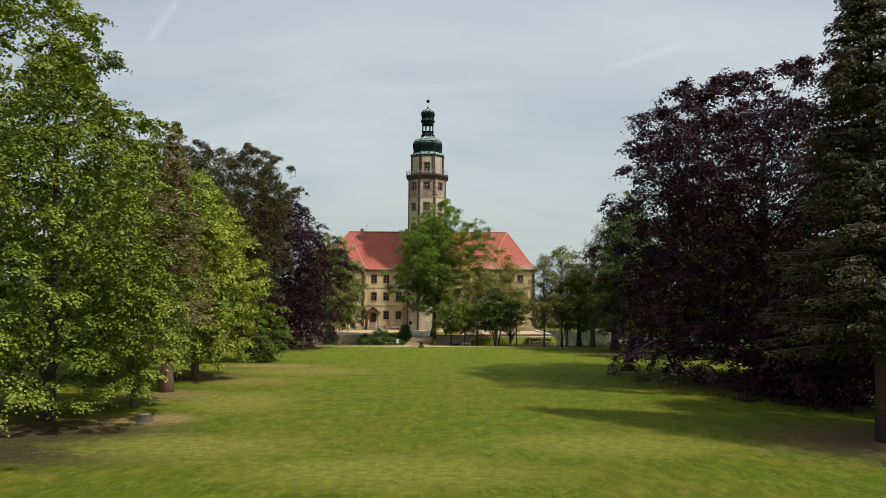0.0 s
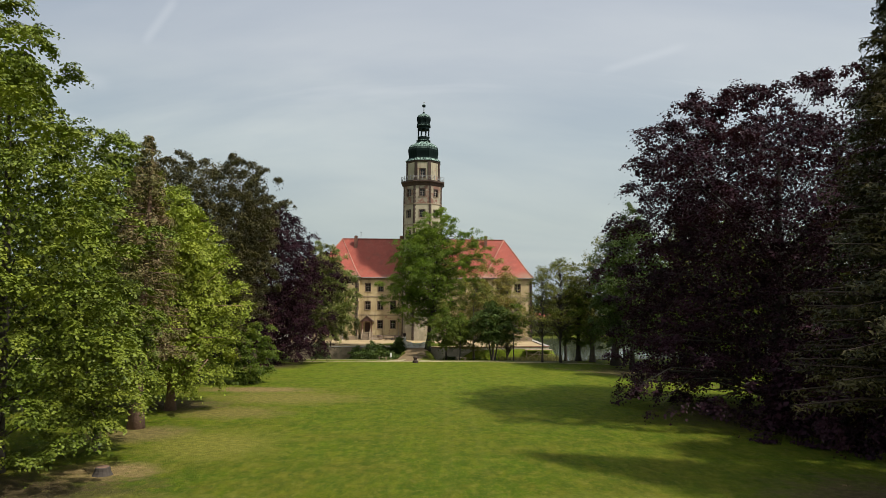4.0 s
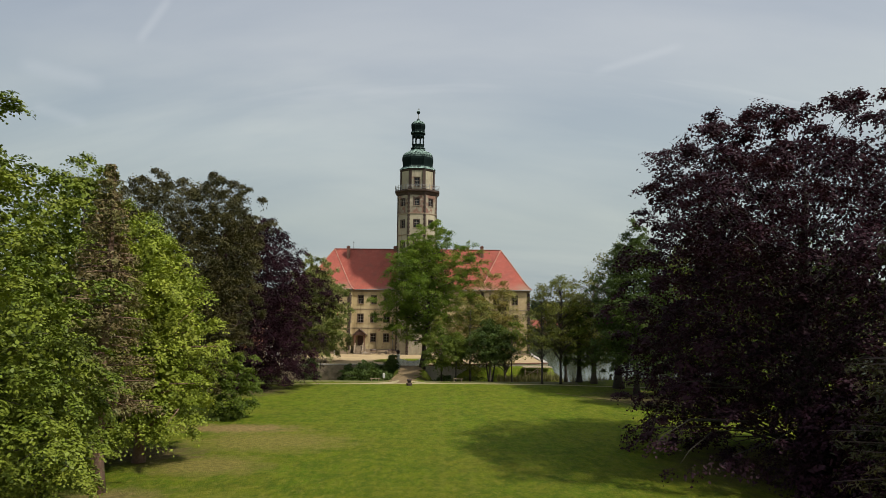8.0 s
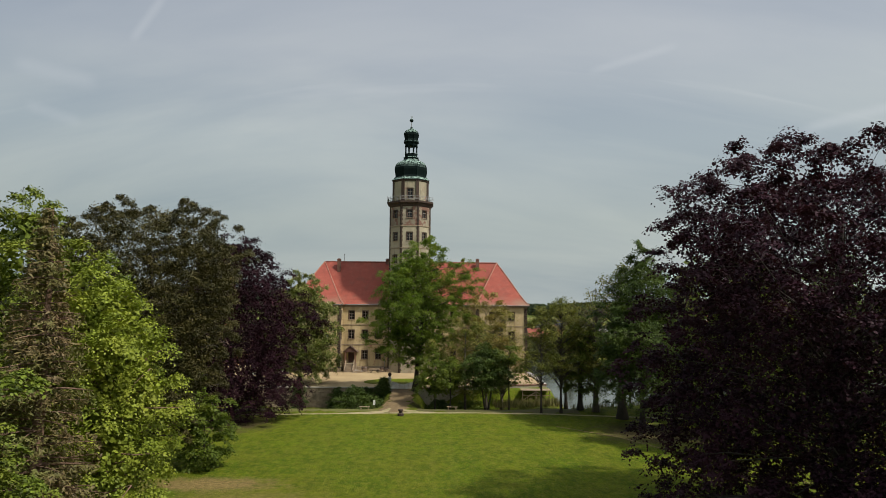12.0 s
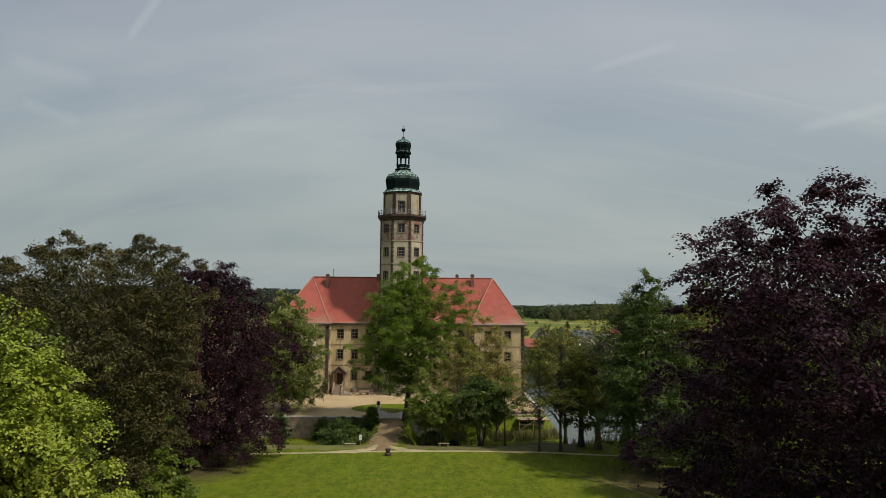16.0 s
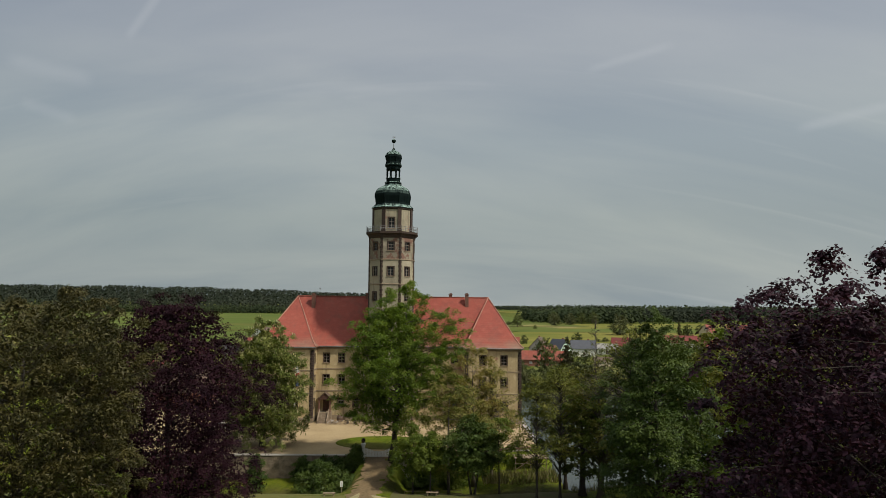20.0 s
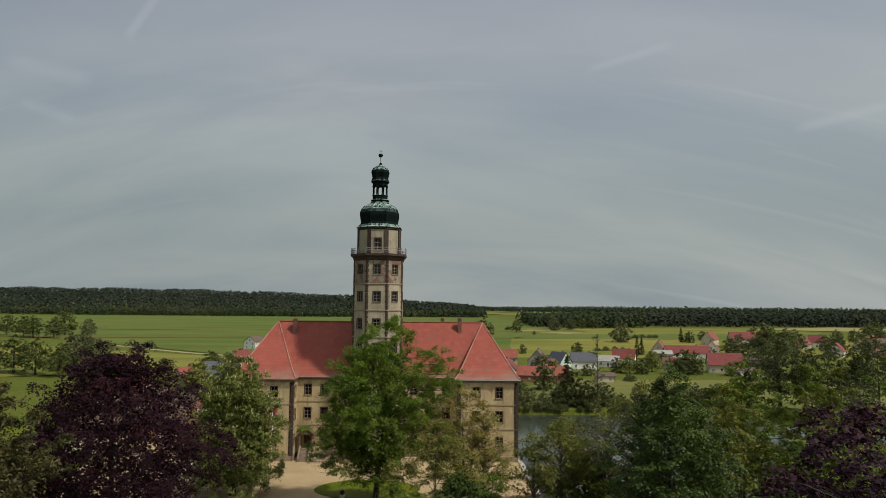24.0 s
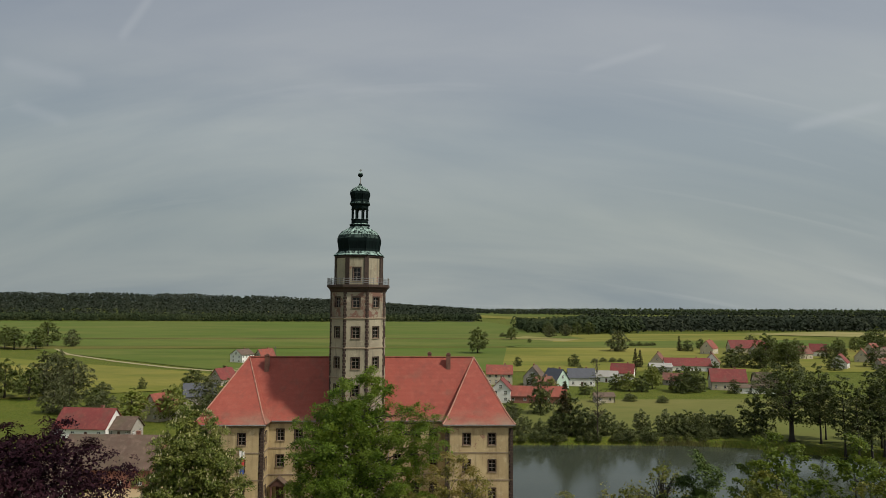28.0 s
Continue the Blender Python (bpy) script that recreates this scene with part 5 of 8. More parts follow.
for i in range(10):
    s = Solid()
    s.box(DOOR_X - 0.9, DOOR_X + 0.9, MAIN_Y - 2.1 - (i + 1) * 0.3, MAIN_Y - 2.1 - i * 0.3 - 0.003, YARD - 0.05, 2.3 - (i + 1) * 0.18)
    part("step", s.mesh("step", MAT["rubble"]), castle)
for sg in (-1, 1):
    s = Solid()
    x = DOOR_X + sg * 1.05
    s.add([(x - 0.13, MAIN_Y - 2.1, YARD), (x + 0.13, MAIN_Y - 2.1, YARD), (x + 0.13, MAIN_Y - 5.3, YARD), (x - 0.13, MAIN_Y - 5.3, YARD),
           (x - 0.13, MAIN_Y - 2.1, 3.1), (x + 0.13, MAIN_Y - 2.1, 3.1), (x + 0.13, MAIN_Y - 5.3, 1.0), (x - 0.13, MAIN_Y - 5.3, 1.0)], [(3, 2, 1, 0), (4, 5, 6, 7), (0, 1, 5, 4), (1, 2, 6, 5), (2, 3, 7, 6), (3, 0, 4, 7)])
    part("stair_cheek", s.mesh("stair_cheek", MAT["rubble"]), castle)


# ---- houses ----
def house(x, y, w, d, eave, rise, turn, wall, tile, label, floors=1, cols=3, chimney=True, z=None, name="house", gable_win=True):
    """A gabled house: ridge along its own x axis, front towards its own -y."""
    z = float(ground_z(x, y)) if z is None else z
    top = thing(name, pose(x, y, z, 0, 0, turn), label, name.replace("_", " "))
    fz = eave / floors
    wh, ww = (1.25, 1.15) if name != "barn" else (1.0, 1.2)
    s = Solid()
    wins = []
    sides = (((-w / 2, -d / 2, 0), (1, 0, 0), (0, -1, 0), w, cols, 0), ((w / 2, -d / 2, 0), (0, 1, 0), (1, 0, 0), d, 2, math.pi / 2),
             ((w / 2, d / 2, 0), (-1, 0, 0), (0, 1, 0), w, cols, math.pi), ((-w / 2, d / 2, 0), (0, -1, 0), (-1, 0, 0), d, 2, -math.pi / 2))
    for i, (o, u, n, length, k, t) in enumerate(sides):
        holes = []
        for fl in range(floors):
            zc = fl * fz + 1.6
            for c in range(k):
                a = length * (c + 0.5) / k
                if i == 0 and fl == 0 and c == k // 2 and k > 2:
                    holes.append((a - 0.5, a + 0.5, 0.1, 2.15))
                    p = Vector(o) + Vector(u) * a
                    q = Solid()
                    q.box(p.x - 0.48, p.x + 0.48, p.y + 0.1, p.y + 0.17, 0.1, 2.13)
                    part("door", q.mesh("door", MAT["dark_wood"]), top)
                    continue
                holes.append((a - ww / 2, a + ww / 2, zc - wh / 2, zc + wh / 2))
                wins.append((Vector(o) + Vector(u) * a + Vector((0, 0, zc)), t))
        wall_panel(s, o, u, n, length, -0.5, eave, holes, 0.35)
    for sx in (-1, 1):
        s.add([(sx * w / 2, -d / 2, eave), (sx * w / 2, d / 2, eave), (sx * w / 2, 0, eave + rise)], [(0, 1, 2) if sx > 0 else (2, 1, 0)])
        if gable_win and rise > 3:
            wins.append((Vector((sx * (w / 2 + 0.16), 0, eave + rise * 0.32)), math.pi / 2 * sx))
    part("wall", s.mesh("wall", MAT[wall]), top)
    for p, t in wins:
        window(top, p, t, ww, wh, "white_paint", "white_paint", 2, 2, 0.0, 0.12)
    s = Solid()
    oh, th = 0.45, 0.2
    sl = rise / (d / 2)
    for sy in (-1, 1):
        e = (sy * (d / 2 + oh), eave - oh * sl + 0.06)
        v = []
        for xx in (-w / 2 - 0.4, w / 2 + 0.4):
            v += [(xx, e[0], e[1]), (xx, 0, eave + rise + 0.06), (xx, 0, eave + rise + 0.06 + th), (xx, e[0], e[1] + th)]
        s.add(v, [(0, 1, 2, 3), (7, 6, 5, 4), (3, 2, 6, 7), (4, 5, 1, 0), (0, 3, 7, 4)])
    rf = part("roof", s.mesh("roof", MAT[tile]), top)
    if chimney:
        s = Solid()
        cx = w * 0.22
        s.box(cx - 0.4, cx + 0.4, 0.3, 1.0, eave + rise * 0.6, eave + rise + 0.8)
        s.box(cx - 0.46, cx + 0.46, 0.24, 1.06, eave + rise + 0.802, eave + rise + 0.95)
        part("chimney", s.mesh("chimney", MAT["wall_brick"]), rf)
    return top


house(52, 408, 13, 9, 5.4, 4.0, -6, "wall_cream", "tile_house", "cream two-storey house with a red tiled roof", 2, 4)
house(69, 402, 11, 9, 4.6, 5.0, 70, "wall_grey", "tile_brown", "grey rendered gabled house with a brown tiled roof", 1, 3)
house(77, 388, 10, 8, 4.6, 4.8, -58, "wall_mint", "slate", "pale mint-green house with dark slate roof beside the meadow", 1, 3)
house(92.5, 402, 13, 8.5, 4.2, 4.0, -6, "wall_white", "slate", "white house with dark roof panels", 1, 3)
house(122, 430, 12, 8, 3.8, 4.6, -24, "wall_white", "tile_claret", "white gabled house with orange-red tiled roof", 1, 3)
house(46, 344, 9, 8, 5.4, 4.0, 75, "wall_white", "tile_claret", "white gabled house with claret roof near the castle", 2, 2)
house(60, 342, 24, 8, 3.0, 3.4, -8, "wall_brick", "tile_house", "long low brick stable with a red tiled roof", 1, 5, False, name="barn")
house(88, 342, 8, 5, 2.6, 1.2, 0, "wall_cream", "tile_brown", "small cream garden shed by the hedge", 1, 2, False, name="shed")
house(176, 478, 27, 9, 3.6, 4.2, -10, "wall_white", "tile_claret", "long white farmhouse with a dark red roof", 1, 6)
house(166, 500, 11, 8.5, 4.0, 5.4, 60, "wall_cream", "tile_rust", "cream farmhouse with a steep rusty roof", 1, 3)
house(158, 474, 13, 8, 3.0, 2.0, -10, "wall_grey", "asphalt", "low shed with a pale grey roof beside the farmhouse", 1, 3, False, name="shed")
house(197, 490, 13, 9, 4.6, 5.6, 66, "wall_white", "tile_rust", "white gabled house with a brown-red roof in the village", 1, 3)
house(251, 622, 15, 10, 5.0, 6.2, 50, "wall_cream", "tile_house", "orange-roofed gabled farmhouse in the village", 1, 4)
house(291, 640, 30, 11, 4.2, 6.2, -5, "wall_cream", "tile_claret", "large red-roofed barn in the village", 1, 4, False, name="barn")
house(290, 618, 12, 9, 3.4, 4.4, 30, "wall_grey", "tile_rust", "brownish outbuilding beside the large barn", 1, 3, False)
house(160, 386, 16, 9.5, 4.2, 5.4, -14, "wall_cream", "tile_claret", "cream house with a dark red roof", 1, 4)
house(177, 384, 10, 8, 3.8, 4.2, -14, "wall_grey", "tile_brown", "grey outbuilding with a brown roof", 1, 3, False)
house(166, 372, 17, 6, 2.6, 1.2, -12, "wall_white", "tile_brown", "low white garage beside the meadow", 1, 4, False, name="garage")
house(302, 575, 14, 10, 4.2, 5.2, 20, "wall_cream", "tile_rust", "cream rusty-roofed village house among trees", 1, 3)
house(330, 600, 12, 9, 4.2, 5.6, -30, "wall_white", "tile_claret", "white village house with a red roof among trees", 1, 3)
house(352, 560, 14, 9, 4.0, 5.0, 10, "wall_grey", "tile_brown", "brown-roofed house among the village trees", 1, 3)
house(330, 545, 11, 9, 4.0, 5.5, 55, "wall_cream", "tile_house", "steep orange-roofed house among the village trees", 1, 3)
house(285, 498, 12, 9, 4.0, 5.0, 50, "wall_white", "tile_claret", "white house with claret roof half hidden by trees", 1, 3)
house(306, 486, 10, 8, 3.4, 3.6, 15, "wall_grey", "tile_rust", "small house with a rusty roof behind trees", 1, 2)
house(388, 620, 13, 9, 4.0, 5.2, 35, "wall_cream", "tile_house", "far cream house with an orange-red roof", 1, 3)
house(372, 585, 10, 8, 3.6, 4.6, -10, "wall_white", "tile_rust", "far small house with a brownish roof", 1, 3)
house(69, 376, 9, 7, 3.2, 3.6, 25, "wall_cream", "tile_rust", "small cream house with a rusty tiled roof", 1, 2)
house(140, 404, 9, 7, 2.8, 3.0, -30, "wall_grey", "tile_rust", "small grey outbuilding between the village trees", 1, 2, False, name="shed")
house(110, 418, 11, 8, 3.0, 2.6, -20, "wall_white", "asphalt", "pale low workshop with a light grey roof", 1, 3, False, name="shed")
house(-111.5, 535, 12, 10.5, 5.4, 3.4, 62, "wall_white", "tile_brown", "white two-storey house with a low roof by the fields", 2, 4)
house(-86, 402, 11, 8, 3.4, 4.8, 62, "wall_grey", "tile_claret", "small gabled house with a red roof beside the road", 1, 2)
house(-98, 545, 12, 8, 3.4, 5.0, 50, "wall_cream", "tile_house", "gabled house with an orange-red roof", 1, 2)
house(-78, 300, 10, 8, 4.0, 5.0, 68, "wall_cream", "tile_house", "cream house with a steep red roof in the village", 1, 2)
house(-77, 338, 12, 9, 3.6, 4.4, 20, "wall_grey", "slate", "house with a dark slate roof behind the castle", 1, 3)
house(-88, 270, 16.5, 10, 3.2, 5.0, -8, "wall_white", "tile_claret", "white house with a broad claret roof", 1, 4)
house(-76.8, 269, 7.5, 7, 2.8, 3.0, -8, "wall_grey", "tile_brown", "low annex with a brown tiled roof", 1, 3, False)
house(-55.8, 215, 21, 12, 4.6, 5.8, -4, "wall_brick", "tile_brown", "long brick barn with an old brown tiled roof", 1, 5, True, name="barn")
house(-64, 200, 13, 8, 4.4, 4.0, 20, "wall_cream", "tile_brown", "plastered outbuilding with a brown roof by the yard", 1, 3, False)
house(-33, 184, 8, 7, 3.4, 3.2, 0, "wall_white", "tile_brown", "small white gatehouse behind the courtyard trees", 1, 3, False, name="gatehouse")


# ---- trees ----
def leaf_cards(rng, centres, length, width, normals, jitter=0.35):
    """Rhombic leaves at the centres, lying across the normals."""
    n = len(centres)
    nrm = normals + rng.normal(0, jitter, (n, 3))
    nrm /= np.linalg.norm(nrm, axis=1, keepdims=True) + 1e-9
    a = rng.normal(0, 1, (n, 3))
    u = np.cross(nrm, a)
    u /= np.linalg.norm(u, axis=1, keepdims=True) + 1e-9
    w = np.cross(nrm, u)
    k = rng.uniform(0.7, 1.3, (n, 1))
    u, w = u * length / 2 * k, w * width / 2 * k
    dip = np.array([0, 0, -1.0]) * length * 0.12
    return np.stack([centres - u + dip, centres + w, centres + u + dip, centres - w], 1).reshape(-1, 3)


def profile_radius(profile, h):
    hs, rs = zip(*profile)
    return np.interp(h, hs, rs)


ROUND = ((0, 0.55), (0.1, 0.82), (0.3, 1.0), (0.5, 0.97), (0.7, 0.8), (0.85, 0.55), (0.95, 0.28), (1.0, 0.08))
DOME = ((0, 0.8), (0.12, 0.95), (0.3, 1.0), (0.5, 0.96), (0.68, 0.82), (0.82, 0.62), (0.93, 0.36), (1.0, 0.1))
BROAD = ((0, 0.6), (0.12, 0.78), (0.3, 0.92), (0.55, 1.0), (0.72, 0.95), (0.85, 0.8), (0.94, 0.56), (1.0, 0.2))
OVAL_UP = ((0, 0.45), (0.15, 0.8), (0.35, 1.0), (0.55, 0.9), (0.75, 0.62), (0.9, 0.35), (1.0, 0.06))


def crown_clusters(rng, count, radius, z0, z1, profile, lump=0.28, inner=0.5, per_bough=6, bough=0.24, loose=0.4):
    """Centres of leaf sprays, most gathered in boughs inside an uneven crown, and the way each one faces."""
    nb = max(6, int(count * (1 - loose)) // per_bough + int(count * loose))
    single = np.arange(nb) >= int(count * (1 - loose)) // per_bough
    h = rng.beta(1.1, 1.1, nb)
    ang = rng.uniform(0, 2 * math.pi, nb)
    ph = rng.uniform(0, 6.28, 6)
    bump = 1 + lump * (0.45 * np.sin(2 * ang + ph[0] + 3 * h) + 0.35 * np.sin(3 * ang + ph[1] - 6 * h) + 0.4 * np.sin(5 * ang + ph[2] + 9 * h) + 0.35 * np.sin(14 * h + ph[3] + 2 * ang))
    rr = radius * profile_radius(profile, h) * np.clip(bump, 0.55, 1.3)
    f = inner + (1 - inner) * np.sqrt(rng.uniform(0, 1, nb))
    f = np.where(single, 0.3 + 0.68 * rng.uniform(0, 1, nb) ** 0.6, f * (1 - bough * 0.45))
    f = np.where(h > 0.9, rng.uniform(0, 1, nb) ** 0.5, f)
    zz = z0 + (z1 - z0 - radius * bough * 0.4) * h
    c = np.stack([rr * f * np.cos(ang), rr * f * np.sin(ang), zz], 1)
    br = radius * bough * rng.uniform(0.65, 1.4, nb)
    reps = np.where(single, 1, per_bough)
    br = np.where(single, 0.02, br)
    sc = np.repeat(c, reps, 0)
    g = rng.normal(0, 1, (len(sc), 3))
    g /= np.linalg.norm(g, axis=1, keepdims=True) + 1e-9
    g[:, 2] = np.abs(g[:, 2]) * 0.9 - 0.25
    q = rng.uniform(0.45, 1.0, (len(sc), 1)) * np.repeat(br, reps)[:, None]
    p = sc + g * q * np.array([1, 1, 0.8])
    out = np.stack([np.cos(np.repeat(ang, reps)), np.sin(np.repeat(ang, reps)), np.zeros(len(sc))], 1)
    face = g * 0.8 + out * 0.45 + np.array([0, 0, 0.55])
    face /= np.linalg.norm(face, axis=1, keepdims=True) + 1e-9
    return p, face


def limbs(rng, s, clusters, trunk_top, base_r, count, height, sides=5, sag=0.0):
    pick = rng.choice(len(clusters), min(count, len(clusters)), replace=False)
    for i in pick:
        c = clusters[i]
        z = min(max(c[2] - (math.hypot(c[0], c[1]) * rng.uniform(0.45, 0.9)), height * 0.1), trunk_top * 0.98)
        p0 = Vector((0, 0, z))
        p3 = Vector(c)
        mid = p0.lerp(p3, 0.5) + Vector((rng.normal(0, 0.3), rng.normal(0, 0.3), 0.1 * (p3 - p0).length - sag))
        q1 = p0.lerp(mid, 0.55) + Vector((0, 0, 0.04 * (p3 - p0).length))
        r = base_r * 0.34 * (1 - z / (height * 1.15)) + 0.02
        s.tube([p0, q1, mid, p3], [r, r * 0.72, r * 0.45, 0.015], sides, False)


def trunk_solid(rng, height, r, lean=(0, 0), flare=1.6, segs=9, top=0.82, sides=9):
    s = Solid()
    pts, rad = [], []
    ph = rng.uniform(0, 6.28)
    for i in range(segs + 1):
        t = i / segs
        z = -0.35 + (height * top + 0.35) * t
        pts.append((lean[0] * t + 0.012 * height * math.sin(3 * t + ph) * t, lean[1] * t + 0.012 * height * math.cos(2.6 * t + ph) * t, z))
        rad.append(r * ((1 - t) ** 0.75 * 0.94 + 0.06) * (1 + (flare - 1) * max(0, 1 - t * 9)))
    s.tube(pts, rad, sides)
    return s


def broadleaf(name, label, x, y, height, radius, crown_base, leaf, bark, leaves, clusters, seed, spray=(1.3, 0.45), size=(0.3, 0.19), profile=ROUND, trunk_r=0.4,
              limb_count=60, up=0.75, lump=0.28, inner=0.5, group="", z=None, droop=0.25, multi=1, bough=0.24, fat=1.08, loose=0.4, fill=0.06):
    rng = np.random.default_rng(seed)
    z = float(ground_z(x, y)) if z is None else z
    top = thing(name, pose(x, y, z, 0, 0, float(rng.uniform(0, 360))), label, "tree" if "shrub" not in name and "bush" not in name else "shrub", group)
    c, face = crown_clusters(rng, clusters, radius, crown_base, height, profile, lump, inner, bough=bough, loose=loose)
    clusters = len(c)
    s = Solid()
    for k in range(multi):
        a = 6.28 * k / max(multi, 1)
        ln = (0, 0) if multi == 1 else (radius * 0.45 * math.cos(a), radius * 0.45 * math.sin(a))
        b = trunk_solid(rng, height, trunk_r * (1 if multi == 1 else 0.72), ln)
        off = 0 if multi == 1 else trunk_r * 0.9
        s.add([(px + off * math.cos(a), py + off * math.sin(a), pz) for px, py, pz in b.v], b.f)
    limbs(rng, s, c, height * 0.82, trunk_r, limb_count, height)
    part("trunk", s.mesh("trunk", MAT[bark], True), top)
    size = (size[0] * fat, size[1] * fat)
    per = max(1, leaves // clusters)
    cc = np.repeat(c, per, 0)
    ff = np.repeat(face, per, 0)
    sr = np.repeat(spray[0] * rng.uniform(0.65, 1.35, clusters), per)
    # leaves sit along drooping twigs that fan out of each spray
    tw = 7
    td = rng.normal(0, 1, (clusters, tw, 3)) * np.array([1, 1, spray[1]]) + face[:, None, :] * 0.55
    td /= np.linalg.norm(td, axis=2, keepdims=True) + 1e-9
    pick = td[np.repeat(np.arange(clusters), per), rng.integers(0, tw, len(cc))]
    tt = rng.uniform(0.05, 1.0, len(cc)) ** 0.8
    off = pick * (tt * sr * 1.15)[:, None] + rng.normal(0, 1, (len(cc), 3)) * (0.085 * sr)[:, None]
    off[:, 2] -= droop * tt * tt * sr * 0.7
    p = cc + off
    p[:, 2] = np.maximum(p[:, 2], 0.25)
    nrm = ff * (1 - up * 0.5) + np.array([0, 0, 1.0]) * up * 0.5
    co = leaf_cards(rng, p, size[0], size[1], nrm, 0.45)
    # larger shaded sprays close the inside of the crown
    ni = int(leaves * fill)
    if ni:
        q, qf = crown_clusters(rng, ni, radius * 0.74, crown_base + 0.1 * (height - crown_base), crown_base + 0.93 * (height - crown_base), profile, lump, 0.3, loose=0.97)
        co = np.concatenate([co, leaf_cards(rng, q, size[0] * 1.9, size[1] * 1.8, qf, 0.5)])
    part("crown", quads_mesh("crown", co, MAT[leaf]), top)
    return top


def fan_crown(rng, count, radius, z0, z1, profile, fan, slope, lump, hollow, ragged=0.12, wild=0.3):
    """Boughs spread evenly through an uneven crown. Each has a tip, an axis, a side, an up direction, a length and its relative height."""
    ph = rng.uniform(0, 6.28, 5)
    tip = np.zeros((count, 3))
    hh, aa = np.zeros(count), np.zeros(count)
    for i in range(count):
        h = rng.beta(1.15, 0.95, 12)
        a = rng.uniform(0, 2 * math.pi, 12)
        bump = 1 + lump * (0.45 * np.sin(2 * a + ph[0] + 3 * h) + 0.35 * np.sin(3 * a + ph[1] - 6 * h) + 0.4 * np.sin(5 * a + ph[2] + 9 * h) + 0.3 * np.sin(13 * h + ph[3] + 2 * a))
        r = radius * profile_radius(profile, h) * np.clip(bump, 0.55, 1.2) * (hollow + (1 - hollow) * np.sqrt(rng.uniform(0, 1, 12)))
        r *= 1 + rng.normal(0, ragged, 12)
        p = np.stack([r * np.cos(a), r * np.sin(a), z0 + (z1 - z0) * h * (1 + 0.03 * np.sin(2 * a + ph[4]))], 1)
        k = 0
        if i:
            k = int(np.argmax(np.min(np.linalg.norm(p[:, None] - tip[None, :i], axis=2), axis=1) * (0.75 + 0.25 * r / radius)))
        tip[i], hh[i], aa[i] = p[k], h[k], a[k]
    rise = slope[0] + (slope[1] - slope[0]) * hh + rng.normal(0, wild, count)
    aa = aa + rng.normal(0, 2.2 * wild, count)
    e1 = np.stack([np.cos(aa), np.sin(aa), rise], 1)
    e1 /= np.linalg.norm(e1, axis=1, keepdims=True)
    e2 = np.stack([-np.sin(aa), np.cos(aa), rng.normal(0, 0.25, count)], 1)
    e3 = np.cross(e1, e2)
    e3 /= np.linalg.norm(e3, axis=1, keepdims=True)
    e2 = np.cross(e3, e1)
    long = fan[0] * radius * rng.uniform(0.7, 1.3, count) * np.where(hh > 0.85, 0.75, 1.0)
    return tip, e1, e2, e3, long, hh


def fan_leaves(rng, boughs, fan, droop, sprays, per, spray, flat, size, up, jitter=0.4):
    """Leaf sprays over each bough, and the leaves of each spray. Returns the leaf corners, and the sprays' places and directions."""
    tip, e1, e2, e3, long, hh = boughs
    n = len(tip)
    k = np.repeat(np.arange(n), sprays)
    u = rng.beta(1.7, 1.0, len(k))
    v = rng.uniform(-1, 1, len(k))
    wide = long[k] * fan[1] * (0.2 + 0.8 * np.sin(math.pi * u ** 0.85))
    dome = long[k] * fan[2] * (1 - v * v) * (0.35 + 0.65 * np.sin(math.pi * u)) * rng.uniform(0.35, 1.0, len(k))
    p = tip[k] + e1[k] * (long[k] * (u - 1))[:, None] + e2[k] * (v * wide)[:, None] + e3[k] * dome[:, None]
    p[:, 2] -= droop * long[k] * (u * u + 0.35 * v * v)
    nrm = e3[k] + e2[k] * (v * 0.7)[:, None] + e1[k] * ((u - 0.45) * 0.9)[:, None] + rng.normal(0, 0.22, (len(k), 3))
    nrm /= np.linalg.norm(nrm, axis=1, keepdims=True)
    sx = np.cross(nrm, e1[k] + rng.normal(0, 0.3, (len(k), 3)))
    sx /= np.linalg.norm(sx, axis=1, keepdims=True)
    sy = np.cross(nrm, sx)
    m = np.repeat(np.arange(len(k)), per)
    g = rng.normal(0, 0.55, (len(m), 3)) * (spray * rng.uniform(0.7, 1.3, len(k)))[m][:, None]
    q = p[m] + sx[m] * g[:, 0:1] + sy[m] * g[:, 1:2] * 1.25 + nrm[m] * g[:, 2:3] * flat
    q[:, 2] -= (g[:, 0] ** 2 + g[:, 1] ** 2) / spray * 0.3
    q[:, 2] = np.maximum(q[:, 2], 0.2)
    way = nrm[m] * (1 - up) + np.array([0, 0, up]) + (sx[m] * g[:, 0:1] + sy[m] * g[:, 1:2] + nrm[m] * g[:, 2:3] * (flat > 0.7)) / spray * 0.5
    return leaf_cards(rng, q, size[0], size[1], way, jitter), p, nrm


